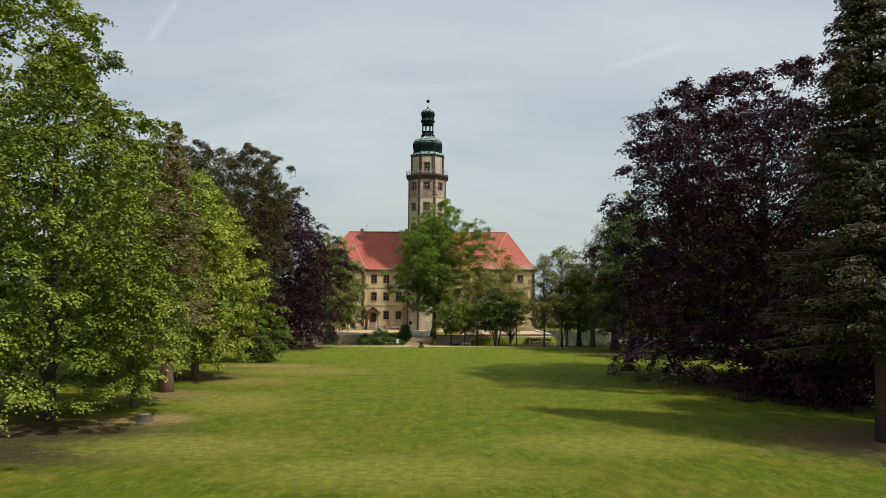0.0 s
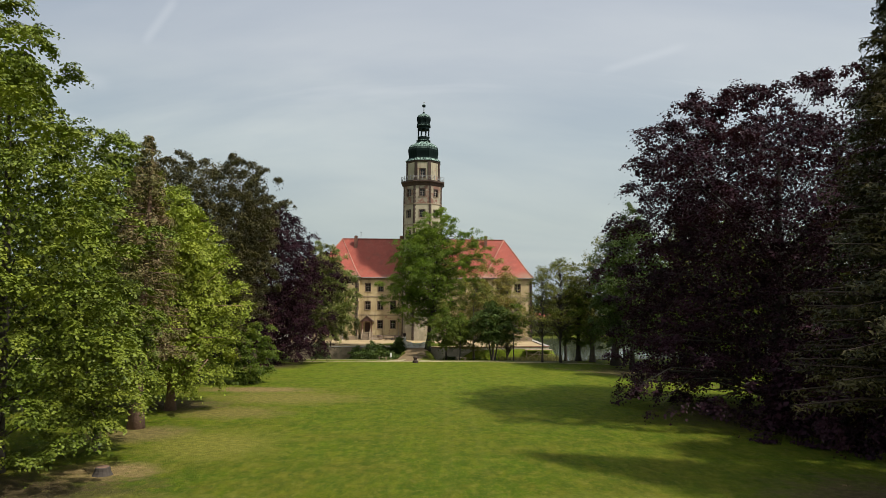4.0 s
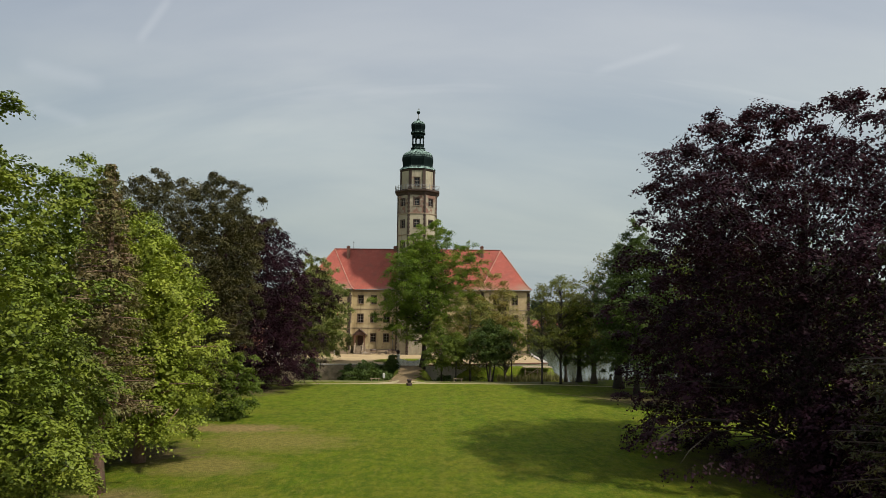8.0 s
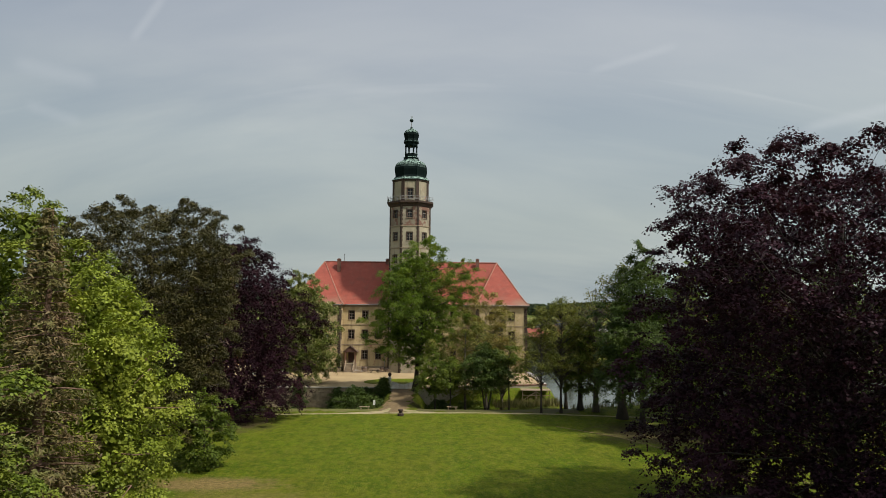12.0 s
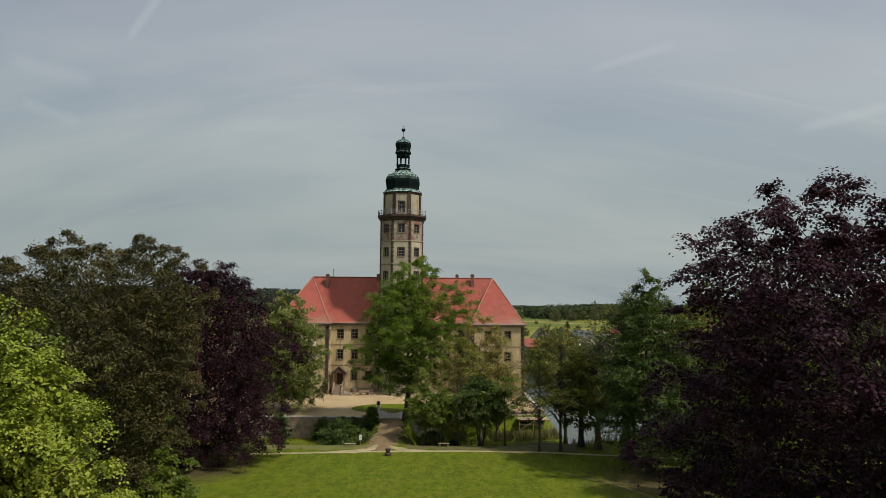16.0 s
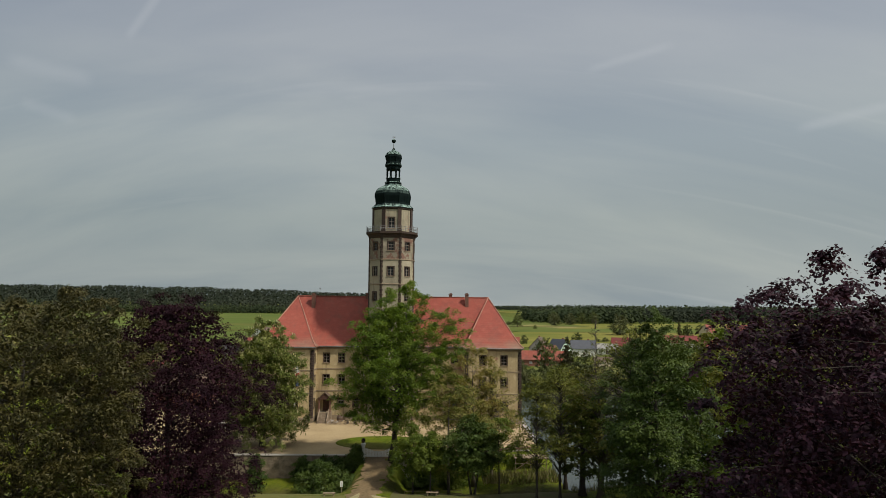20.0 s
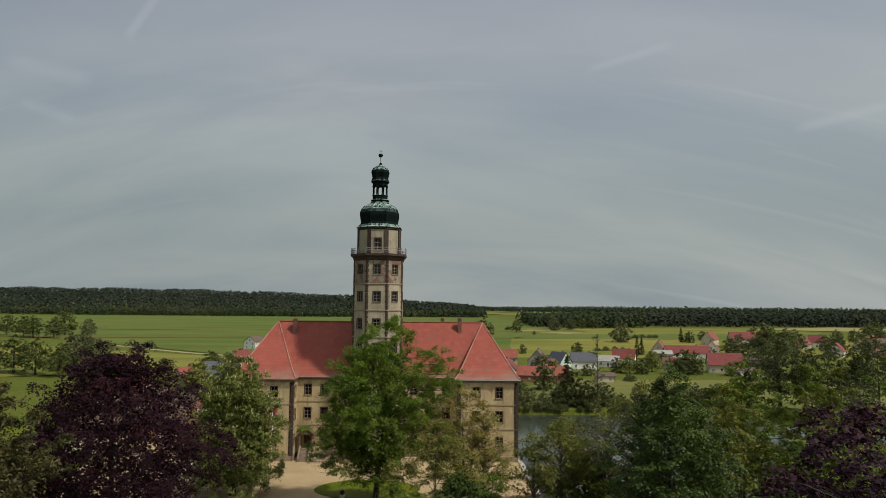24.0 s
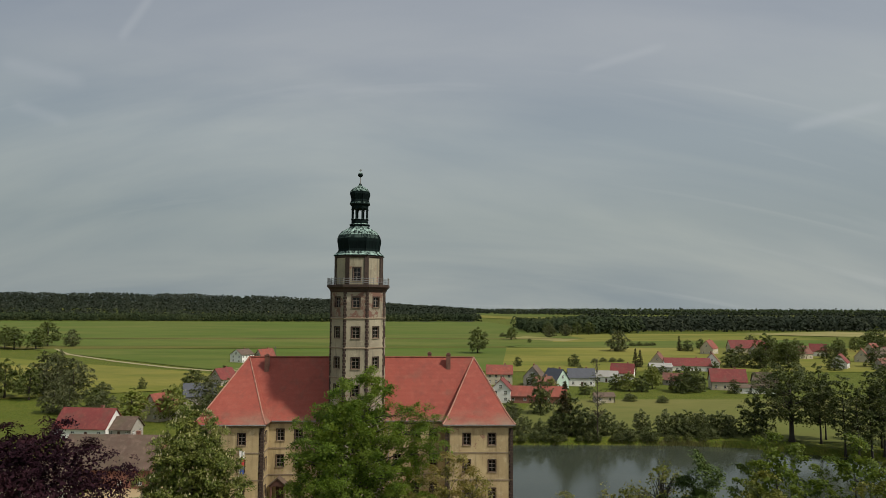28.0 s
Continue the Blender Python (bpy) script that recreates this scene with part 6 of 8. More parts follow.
def fan_tree(name, label, x, y, height, radius, crown_base, leaf, bark, seed, boughs=150, fan=(0.36, 0.6, 0.2), slope=(-0.1, 0.8), droop=0.2, sprays=20, per=18, spray=0.5, flat=0.35, size=(0.26, 0.19),
             profile=ROUND, trunk_r=0.4, lump=0.28, hollow=0.45, up=0.3, fill=0.03, group="", z=None, jitter=0.4, limb=1.0, multi=1, blossom=0, ragged=0.1, lean=(0, 0), wild=0.3, extra=(), bare=0.4, core=(0.72, 2.2, 0.9)):
    """A tree whose leaves hang on separate boughs, with the limbs that carry them."""
    rng = np.random.default_rng(seed)
    z = float(ground_z(x, y)) if z is None else z
    top = thing(name, pose(x, y, z), label, "tree", group)
    b = fan_crown(rng, boughs, radius, crown_base, height, profile, fan, slope, lump, hollow, ragged, wild)
    tip, e1, e2, e3, long, hh = b
    for i, (dx, dy, dz, rise, length) in enumerate(extra):
        way = Vector((dx, dy, 0)).normalized()
        tip[i], e1[i], long[i], hh[i] = (dx, dy, dz), Vector((way.x, way.y, rise)).normalized(), length, 0.05
        e2[i] = (-way.y, way.x, 0)
        e3[i] = np.cross(e1[i], e2[i])
    tip[:, 0] += lean[0] * tip[:, 2] / height
    tip[:, 1] += lean[1] * tip[:, 2] / height
    s = Solid()
    stems = []
    for k in range(multi):
        a = 6.28 * k / multi + 0.4
        ln = lean if multi == 1 else (radius * 0.4 * math.cos(a), radius * 0.4 * math.sin(a))
        t = trunk_solid(rng, height, trunk_r * (1 if multi == 1 else 0.72), ln)
        off = 0 if multi == 1 else trunk_r * 0.9
        s.add([(px + off * math.cos(a), py + off * math.sin(a), pz) for px, py, pz in t.v], t.f)
        stems.append(ln)
    for i in range(boughs):
        if rng.random() > bare and i >= len(extra):
            continue
        ln = stems[i % multi]
        rho = math.hypot(tip[i][0], tip[i][1])
        za = min(max(tip[i][2] - rho * rng.uniform(0.25, 0.7) * (0.4 + hh[i]), crown_base * 0.75 + 0.3), height * 0.78)
        p0 = Vector((ln[0] * za / (height * 0.82), ln[1] * za / (height * 0.82), za))
        base = Vector(tip[i] - e1[i] * long[i])
        mid = Vector(tip[i] - e1[i] * long[i] * 0.4) - Vector((0, 0, droop * long[i] * 0.36))
        end = Vector(tip[i] - e1[i] * long[i] * 0.15) - Vector((0, 0, droop * long[i] * 0.75))
        r = limb * (0.02 + trunk_r * 0.26 * (1 - za / (height * 1.1)) * min(1, rho / radius + 0.3))
        bend = p0.lerp(base, 0.5) + Vector((rng.normal(0, 0.2), rng.normal(0, 0.2), 0.08 * (base - p0).length))
        s.tube([p0, bend, base, mid, end], [r, r * 0.72, r * 0.5, r * 0.25, 0.008], 5, False)
    part("trunk", s.mesh("trunk", MAT[bark], True), top)
    co, p, nrm = fan_leaves(rng, b, fan, droop, sprays, per, spray, flat, size, up, jitter)
    if fill:
        q, qf = crown_clusters(rng, int(boughs * sprays * per * fill), radius * core[0], crown_base + 0.06 * (height - crown_base), crown_base + core[2] * (height - crown_base), profile, lump, 0.3, loose=0.97)
        co = np.concatenate([co, leaf_cards(rng, q, size[0] * core[1], size[1] * core[1], qf, 0.5)])
    part("crown", quads_mesh("crown", co, MAT[leaf]), top)
    if blossom:
        k = rng.choice(len(p), blossom, replace=False)
        c = p[k] + nrm[k] * 0.25
        a = rng.uniform(0, 6.28, len(c))
        w = np.stack([np.cos(a), np.sin(a), np.zeros(len(c))], 1) * 0.11
        h = rng.uniform(0.3, 0.55, len(c))[:, None] * np.array([0, 0, 1.0])
        part("blossom", quads_mesh("blossom", np.stack([c - w, c + h * 0.25 + w * 1.2, c + h, c + h * 0.4 - w * 1.3], 1).reshape(-1, 3), MAT["candle"]), top, "pale upright flower candles")
    return top


def conifer(name, label, x, y, height, radius, crown_base, leaf, bark, seed, whorls=34, per=9, cards=34, size=(0.42, 0.12), trunk_r=0.38, droop=0.35, power=0.85, gap=0.0, group="", hang=0.5, wide=1.0):
    """A spruce: whorls of drooping boughs with hanging needle sprays."""
    rng = np.random.default_rng(seed)
    z = float(ground_z(x, y))
    top = thing(name, pose(x, y, z), label, "tree", group)
    s = trunk_solid(rng, height, trunk_r, (0, 0), 1.5, 9, 0.985)
    pts, nrm = [], []
    for i in range(whorls):
        h = (i + rng.uniform(-0.3, 0.3)) / whorls
        zz = crown_base + (height - crown_base) * max(0, h)
        r = radius * (1 - max(0, h)) ** power + 0.12
        for k in range(per):
            if rng.random() < gap:
                continue
            a = rng.uniform(0, 2 * math.pi)
            L = r * rng.uniform(0.68, 1.14)
            d = np.array([math.cos(a), math.sin(a), 0])
            rise = rng.uniform(0.0, 0.18)

            def bough(t):
                return np.array([0, 0, zz]) + d * L * t + np.array([0, 0, L * (rise * t - droop * t * t)])

            if k % 2 == 0:
                s.tube([bough(0), bough(0.5), bough(1)], [0.05 + 0.012 * L, 0.03 + 0.006 * L, 0.01], 4, False)
            m = max(4, int(cards * (0.25 + L / radius)))
            t = rng.uniform(0.12, 1.0, m) ** 0.8
            spread = (L * 0.2 * (1.05 - t) + 0.08) * wide
            side = rng.normal(0, 0.6, m) * spread
            q = np.array([0, 0, zz]) + d * (L * t)[:, None] + np.array([-d[1], d[0], 0]) * side[:, None]
            q[:, 2] += L * (rise * t - droop * t * t) - np.abs(rng.normal(0, 0.16, m)) * hang - np.abs(side) * 0.25
            pts.append(q)
            nrm.append(np.tile(d * 0.55 + np.array([0, 0, 0.75]), (m, 1)))
    part("trunk", s.mesh("trunk", MAT[bark], True), top)
    co = leaf_cards(rng, np.concatenate(pts), size[0], size[1], np.concatenate(nrm), 0.5)
    part("crown", quads_mesh("crown", co, MAT[leaf]), top)
    return top


PARK = "trees round the lawn"
SPREAD = ((0, 0.3), (0.25, 0.5), (0.45, 0.8), (0.65, 1.0), (0.85, 0.8), (1.0, 0.15))
SWEEP = ((0, 0.86), (0.1, 0.92), (0.3, 0.95), (0.55, 1.0), (0.72, 1.0), (0.85, 0.92), (0.94, 0.68), (1.0, 0.3))
LOBED = ((0, 0.5), (0.18, 0.85), (0.38, 1.0), (0.6, 0.92), (0.8, 0.72), (0.93, 0.46), (1.0, 0.18))
TALLCONE = ((0, 0.82), (0.07, 1.0), (0.3, 1.0), (0.5, 0.93), (0.66, 0.74), (0.785, 0.52), (0.89, 0.32), (1.0, 0.1))
PINE = ((0, 0.6), (0.15, 0.72), (0.35, 0.84), (0.6, 1.0), (0.78, 0.95), (0.9, 0.8), (0.97, 0.62), (1.0, 0.4))
COLUMN = ((0, 0.75), (0.1, 0.92), (0.35, 1.0), (0.58, 1.0), (0.7, 0.9), (0.82, 0.66), (0.92, 0.46), (1.0, 0.26))
# west side of the lawn
fan_tree("maple_tree", "light yellow-green maple spreading over the lawn edge", -16.8, 28.5, 27, 6.8, 7.0, "leaf_linden", "bark", 11, 130, (0.34, 0.6, 0.12), (-0.25, 0.7), 0.3, 7, 46, 0.4, 0.28, (0.16, 0.125), SPREAD, 0.36, fill=0.1, group=PARK, limb=0.6, wild=0.2, up=0.5, core=(0.6, 1.7, 0.85), extra=((5.2, 1.0, 4.2, -0.2, 3.0), (4.6, -1.0, 3.4, -0.3, 2.6), (5.0, 2.2, 8.5, -0.1, 3.0), (4.4, 0.2, 6.0, -0.2, 2.6)))
fan_tree("linden_tree", "tall layered green linden with low sweeping boughs", -19.6, 43.6, 28.2, 8.7, 1.9, "leaf_linden", "bark_dark", 12, 170, (0.36, 0.66, 0.04), (-0.25, 0.35), 0.3, 10, 70, 0.38, 0.2, (0.185, 0.14), TALLCONE, 0.4, 0.2, 0.35, 0.55, 0.12, PARK, wild=0.12, limb=0.6, jitter=0.32, bare=0.25, core=(0.68, 1.5, 0.88))
fan_tree("linden_tree", "younger green linden with a slim trunk", -16.9, 49.6, 13.5, 3.9, 2.6, "leaf_linden", "bark", 13, 70, (0.48, 0.55, 0.06), (-0.25, 0.5), 0.3, 7, 42, 0.36, 0.28, (0.165, 0.125), TALLCONE, 0.2, 0.2, 0.4, 0.6, 0.1, PARK, wild=0.12, jitter=0.28)
conifer("spruce_tree", "dying spruce with browned needles and bare lower twigs", -17.9, 57.8, 23.4, 3.8, 6.0, "needle_brown", "bark_red", 14, 34, 10, 76, (0.34, 0.1), 0.5, 0.1, 0.7, 0.26, group=PARK, hang=1.8, wide=2.2)
fan_tree("linden_tree", "broad green linden behind the brown spruce", -25.6, 69, 27.0, 7.4, 3.0, "leaf_linden", "bark", 15, 140, (0.36, 0.65, 0.2), (-0.1, 0.7), 0.2, 8, 32, 0.6, 0.35, (0.25, 0.18), ROUND, 0.45, group=PARK, fill=0.1)
fan_tree("maple_tree", "bright spring-green maple at the lawn edge", -18.9, 67, 20.8, 5.9, 2.2, "leaf_bright", "bark_red", 16, 190, (0.34, 0.7, 0.22), (-0.25, 0.7), 0.3, 9, 38, 0.5, 0.4, (0.215, 0.16), ROUND, 0.4, 0.26, 0.4, fill=0.1, group=PARK)
fan_tree("pine_tree", "dark broad-crowned black pine", -24.4, 89.0, 28.0, 9.6, 3.2, "needle_pine", "bark_dark", 17, 420, (0.14, 0.95, 0.5), (0.1, 0.7), 0.05, 9, 37, 0.34, 0.8, (0.3, 0.1), PINE, 0.55, 0.14, 0.55, 0.35, 0.22, PARK, jitter=0.6, limb=0.7, bare=0.25, ragged=0.05, core=(0.9, 1.3, 1.0))
fan_tree("beech_tree", "dark purple copper beech beside the pine", -26.0, 126, 28.8, 11.2, 0.6, "leaf_copper_warm", "bark_black", 18, 400, (0.2, 0.75, 0.3), (-0.4, 0.6), 0.4, 9, 32, 0.6, 0.35, (0.23, 0.165), COLUMN, 0.5, 0.36, 0.5, fill=0.16, group=PARK, limb=0.4, ragged=0.12, core=(0.86, 1.9, 0.98))
fan_tree("chestnut_tree", "horse chestnut with pale flower candles by the courtyard wall", -22.2, 163.2, 24.4, 8.5, 1.2, "leaf_candle", "bark_dark", 19, 170, (0.26, 0.85, 0.45), (-0.3, 0.9), 0.2, 9, 44, 0.5, 0.5, (0.26, 0.18), DOME, 0.45, 0.12, 0.6, fill=0.16, group=PARK, z=YARD, blossom=1150, ragged=0.05)
fan_tree("maple_tree", "low green sapling growing under the black pine", -18.2, 90, 8.2, 3.2, 0.5, "leaf_mid", "bark_dark", 28, 40, (0.5, 0.6, 0.2), (-0.2, 0.7), 0.25, 14, 14, 0.4, 0.35, (0.26, 0.19), ROUND, 0.12, group=PARK)
# east side
conifer("spruce_tree", "tall dark spruce with yellowish hanging tips", 29.9, 38.5, 29.6, 6.2, 5.2, "needle_spruce", "bark_spruce", 21, 40, 15, 120, (0.32, 0.1), 0.42, 0.1, 0.8, 0.0, group=PARK, hang=1.5, wide=1.9)
fan_tree("beech_tree", "huge spreading copper beech with deep purple leaves", 37.2, 68, 30.5, 14.0, 1.2, "leaf_copper", "bark_dark", 22, 600, (0.16, 0.75, 0.28), (-0.2, 0.6), 0.36, 9, 32, 0.55, 0.32, (0.25, 0.175), SWEEP, 0.85, 0.24, 0.5, fill=0.22, core=(0.88, 1.35, 0.93), group=PARK, limb=0.42, wild=0.35, ragged=0.05, lean=(-0.8, -2.6), extra=((-12.2, 0.5, 27.2, 0.4, 3.6), (-10.6, -2.5, 28.4, 0.4, 3.6), (-13.4, -3.0, 25.6, 0.3, 3.6), (-8.2, 0.5, 29.2, 0.4, 3.6), (-16.3, -2.0, 18.5, 0.1, 4.5), (-15.6, -3.0, 21.0, 0.2, 4.5), (-16.2, 0.5, 15.5, 0.0, 4.5), (-13.8, -2.0, 24.5, 0.3, 4.0), (-15.0, 2.0, 18.0, 0.1, 4.0), (-16.6, -8.5, 4.0, -0.15, 5.0), (-15.8, -6.0, 3.6, -0.2, 4.0), (-14.5, -9.0, 3.0, -0.2, 4.5)))
fan_tree("chestnut_tree", "large green chestnut with a dark double trunk near the pond", 37.0, 117, 27.4, 7.4, 3.4, "leaf_dark", "bark_dark", 23, 190, (0.34, 0.75, 0.3), (-0.3, 0.7), 0.25, 9, 42, 0.55, 0.4, (0.235, 0.165), DOME, 0.4, 0.24, group=PARK, fill=0.06)
fan_tree("maple_tree", "shady green maple with a stout trunk by the water", 31.6, 134.6, 16.2, 5.2, 3.4, "leaf_mid", "bark_dark", 24, 60, (0.4, 0.75, 0.3), (-0.2, 0.8), 0.2, 16, 15, 0.55, 0.4, (0.32, 0.23), ROUND, 0.5, group=PARK)
broadleaf("ash_tree", "slender half-leafed ash beside the path", 24.2, 130.5, 17.4, 3.7, 4.5, "leaf_yellow", "bark_dark", 4400, 190, 25, (0.9, 0.5), (0.26, 0.17), OVAL_UP, 0.19, 120, fill=0, group=PARK)
broadleaf("ash_tree", "sparse young ash showing its branches beside the path", 27.6, 130.8, 19.4, 4.8, 5.0, "leaf_yellow", "bark_dark", 6600, 240, 26, (0.9, 0.5), (0.26, 0.17), ROUND, 0.22, 150, fill=0, group=PARK)
broadleaf("oak_tree", "gnarled nearly bare tree above the chestnut", 36.4, 125.5, 25.2, 6.4, 8.0, "leaf_yellow", "bark_dark", 3800, 260, 27, (0.8, 0.5), (0.26, 0.18), ROUND, 0.72, 220, fill=0, group=PARK)
broadleaf("oak_tree", "gnarled old tree with sparse olive leaves by the water", 33.8, 132.5, 20.5, 5.2, 6.0, "leaf_olive", "bark", 6500, 260, 29, (0.9, 0.5), (0.27, 0.18), BROAD, 0.5, 200, fill=0, group=PARK)
fan_tree("willow_tree", "olive-green willow at the corner of the pond", 30.4, 141, 19.2, 4.8, 6.0, "leaf_olive", "bark", 49, 70, (0.42, 0.6, 0.25), (0.0, 0.9), 0.15, 9, 14, 0.6, 0.4, (0.26, 0.14), ROUND, 0.3, group=PARK)
# the tree at (42.5, 27.5) is unseen, added to shade the spruce's foot
for i, (x, y, h, r, leaf, nb) in enumerate(((51.5, 132, 27.5, 6.6, "leaf_mid", 110), (55.5, 118.5, 26.5, 6.6, "leaf_yellow", 110), (61, 133, 27, 6.6, "leaf_mid", 100), (62, 106, 25, 6.6, "leaf_dark", 60), (76, 138, 27, 7.2, "leaf_mid", 80), (88, 146, 25, 7.0, "leaf_yellow", 60), (43, 99, 25, 5.8, "leaf_mid", 90), (42.5, 27.5, 24, 7.4, "leaf_dark", 50), (46.5, 125, 25, 6.0, "leaf_yellow", 90), (68, 121, 26.5, 6.4, "leaf_dark", 80), (51, 108, 23, 5.8, "leaf_mid", 80))):
    fan_tree("maple_tree", ("yellow-green", "mid-green", "dark green")[("leaf_yellow", "leaf_mid", "leaf_dark").index(leaf)] + " tree in the park east of the lawn", x, y, h, r, 2.5, leaf, "bark_dark", 30 + i, nb, (0.34, 0.7, 0.28), (-0.1, 0.85), 0.15, 9, 28, 0.5, 0.4, (0.285, 0.2), ROUND, 0.36, group=PARK)
fan_tree("beech_tree", "low dark purple beech with boughs sweeping the ground", 35.2, 54.5, 9.5, 6.2, 0.2, "leaf_copper", "bark_black", 140, 70, (0.4, 0.55, 0.15), (-0.4, 0.6), 0.35, 16, 16, 0.55, 0.3, (0.29, 0.21), DOME, 0.3, fill=0.05, group=PARK)
# added tree whose shadow covers the lawn strip; purple leaves keep the corner dark
broadleaf("beech_tree", "dark purple beech added behind the spruce to shade the lawn", 38.8, 43.5, 24, 7.4, 2.0, "leaf_copper_warm", "bark_black", 16000, 280, 139, (1.5, 0.45), (0.42, 0.3), ROUND, 0.4, 40, group=PARK)
for i, (x, y, h, r, num) in enumerate(((45.5, 133.5, 17.0, 4.2, 2600), (41, 137, 15.5, 4.0, 3000), (55.5, 119, 22.5, 5.0, 2400), (62, 124, 24, 5.0, 2000), (67, 132, 25, 5.5, 2400), (64.5, 116, 20, 4.5, 2200))):
    broadleaf("ash_tree", "half-bare grey-brown tree with twiggy branches near the pond", x, y, h, r, 4.0, "leaf_orange" if i in (2, 5) else "leaf_grey" if i > 2 else "leaf_yellow", "bark", num, 220, 130 + i, (0.9, 0.5), (0.26, 0.17), ROUND, 0.26, 190, fill=0, group=PARK)
# in front of the castle
fan_tree("poplar_tree", "tall green tree before the castle tower", 2.6, 152.5, 30.6, 9.2, 5.5, "leaf_poplar", "bark_dark", 41, 230, (0.27, 0.75, 0.35), (-0.15, 0.9), 0.16, 9, 44, 0.62, 0.5, (0.25, 0.18), LOBED, 0.5, 0.34, 0.35, fill=0.1, core=(0.7, 2.0, 0.85), group=PARK, lean=(2.2, 0), extra=((9.5, -1, 26, 0.5, 3.5), (8.2, 2, 25.5, 0.5, 3.5), (11.5, 0, 24.6, 0.4, 3.2), (12.5, 1, 22.5, 0.3, 3.0), (9.5, 1, 23, 0.3, 3.2), (-8.2, 0, 15, 0.0, 3.5), (-7.8, -2, 12.5, -0.1, 3.0)))
fan_tree("maple_tree", "airy olive maple with some reddish shoots before the castle", 16.6, 150.5, 24.0, 6.3, 6.0, "leaf_orange", "bark", 42, 90, (0.4, 0.7, 0.3), (0.0, 0.9), 0.12, 12, 18, 0.6, 0.5, (0.3, 0.21), ROUND, 0.32, 0.4, 0.3, fill=0.0, group=PARK)
broadleaf("willow_tree", "airy willow with orange-brown shoots by the courtyard wall", 19.8, 152, 20.5, 5.6, 4.5, "leaf_orange", "bark", 4200, 240, 43, (1.0, 0.6), (0.28, 0.14), ROUND, 0.28, 220, 0.6, fill=0, group=PARK)
fan_tree("willow_tree", "light olive-green bushy tree over the ditch", 12.2, 143.5, 19.5, 6.0, 4.0, "leaf_olive", "bark", 44, 75, (0.4, 0.6, 0.25), (0.0, 0.9), 0.12, 14, 10, 0.6, 0.4, (0.3, 0.17), ROUND, 0.26, fill=0.0, group=PARK)
fan_tree("maple_tree", "small dense green tree beside the drive", 6.6, 139, 11, 3.8, 3.4, "leaf_mid", "bark_dark", 45, 45, (0.45, 0.7, 0.3), (-0.2, 0.7), 0.2, 15, 14, 0.45, 0.4, (0.28, 0.2), ROUND, 0.18, group=PARK)
fan_tree("maple_tree", "dark round-crowned tree with two trunks at the path", 15.6, 136.5, 12, 4.7, 3.6, "leaf_dark", "bark_dark", 46, 65, (0.42, 0.7, 0.3), (-0.2, 0.7), 0.2, 16, 14, 0.45, 0.4, (0.28, 0.2), ROUND, 0.24, fill=0.06, group=PARK, multi=2)
fan_tree("maple_tree", "slim green tree at the path with a bare stem", 9.2, 136.5, 9.5, 2.8, 4.0, "leaf_mid", "bark_dark", 47, 30, (0.5, 0.7, 0.3), (-0.2, 0.7), 0.2, 13, 13, 0.4, 0.4, (0.28, 0.2), ROUND, 0.13, group=PARK)
fan_tree("maple_tree", "thin young tree beside the footpath", 19.6, 137, 12, 3.2, 4.8, "leaf_mid", "bark_dark", 48, 24, (0.5, 0.6, 0.25), (0.0, 0.8), 0.15, 12, 12, 0.42, 0.4, (0.28, 0.2), ROUND, 0.14, fill=0, group=PARK)
# closing the park at the west edge
for i, (x, y, h, r, leaf) in enumerate(((-33, 48, 24, 8, "leaf_linden"), (-35, 64, 25, 8, "leaf_dark"), (-37, 84, 26, 8.5, "leaf_dark"), (-38, 132, 20, 8, "leaf_mid"), (-31, 112, 12, 5, "leaf_mid"))):
    fan_tree("maple_tree", "green park tree behind the lawn's edge", x, y, h, r * 0.92, 1.2, leaf, "bark_dark", 60 + i, 80, (0.38, 0.7, 0.28), (-0.1, 0.8), 0.2, 12, 10, 0.6, 0.4, (0.42, 0.31), ROUND, 0.36, group=PARK)
# shrubs in the ditch and by the wall
for i, (x, y, h, r, leaf, lab) in enumerate(((-8.2, 144, 6.0, 4.8, "leaf_dark", "broad green shrub in the castle ditch"), (-19.4, 147, 6.2, 2.0, "leaf_dark", "slim dark shrub against the old wall"), (-4.6, 146, 3.2, 2.2, "leaf_dark", "rounded shrub beside the drive"),
                                             (44, 72, 3.4, 2.4, "leaf_dark", "low green bush under the copper beech"), (-28, 146, 4, 3, "leaf_mid", "overgrown shrub in the ditch"), (-12.6, 153.4, 4.4, 2.2, "leaf_dark", "dark ivy-like shrub growing up the old wall"), (-9.4, 153.5, 4.6, 2.2, "leaf_dark", "dark ivy-like shrub growing up the old wall"), (-6.4, 153.2, 4.5, 2.2, "leaf_dark", "dark ivy-like shrub growing up the old wall"), (-3.6, 153.3, 4.6, 1.9, "leaf_dark", "dark ivy-like shrub growing up the old wall"), (7.5, 150, 2.6, 2.4, "leaf_dark", "dark shrub below the courtyard wall"), (13, 151, 2.4, 2.6, "leaf_mid", "shrub below the courtyard wall"))):
    o = fan_tree("garden_shrub", lab, x, y, h, r * 0.9, 0.2, leaf, "bark_dark", 70 + i, 40, (0.42, 0.85, 0.4), (0.0, 0.9), 0.1, 12, 12, 0.4, 0.5, (0.24, 0.17), DOME, 0.08, fill=0.08, group="shrubs by the castle ditch")
    o["category"] = "shrub"

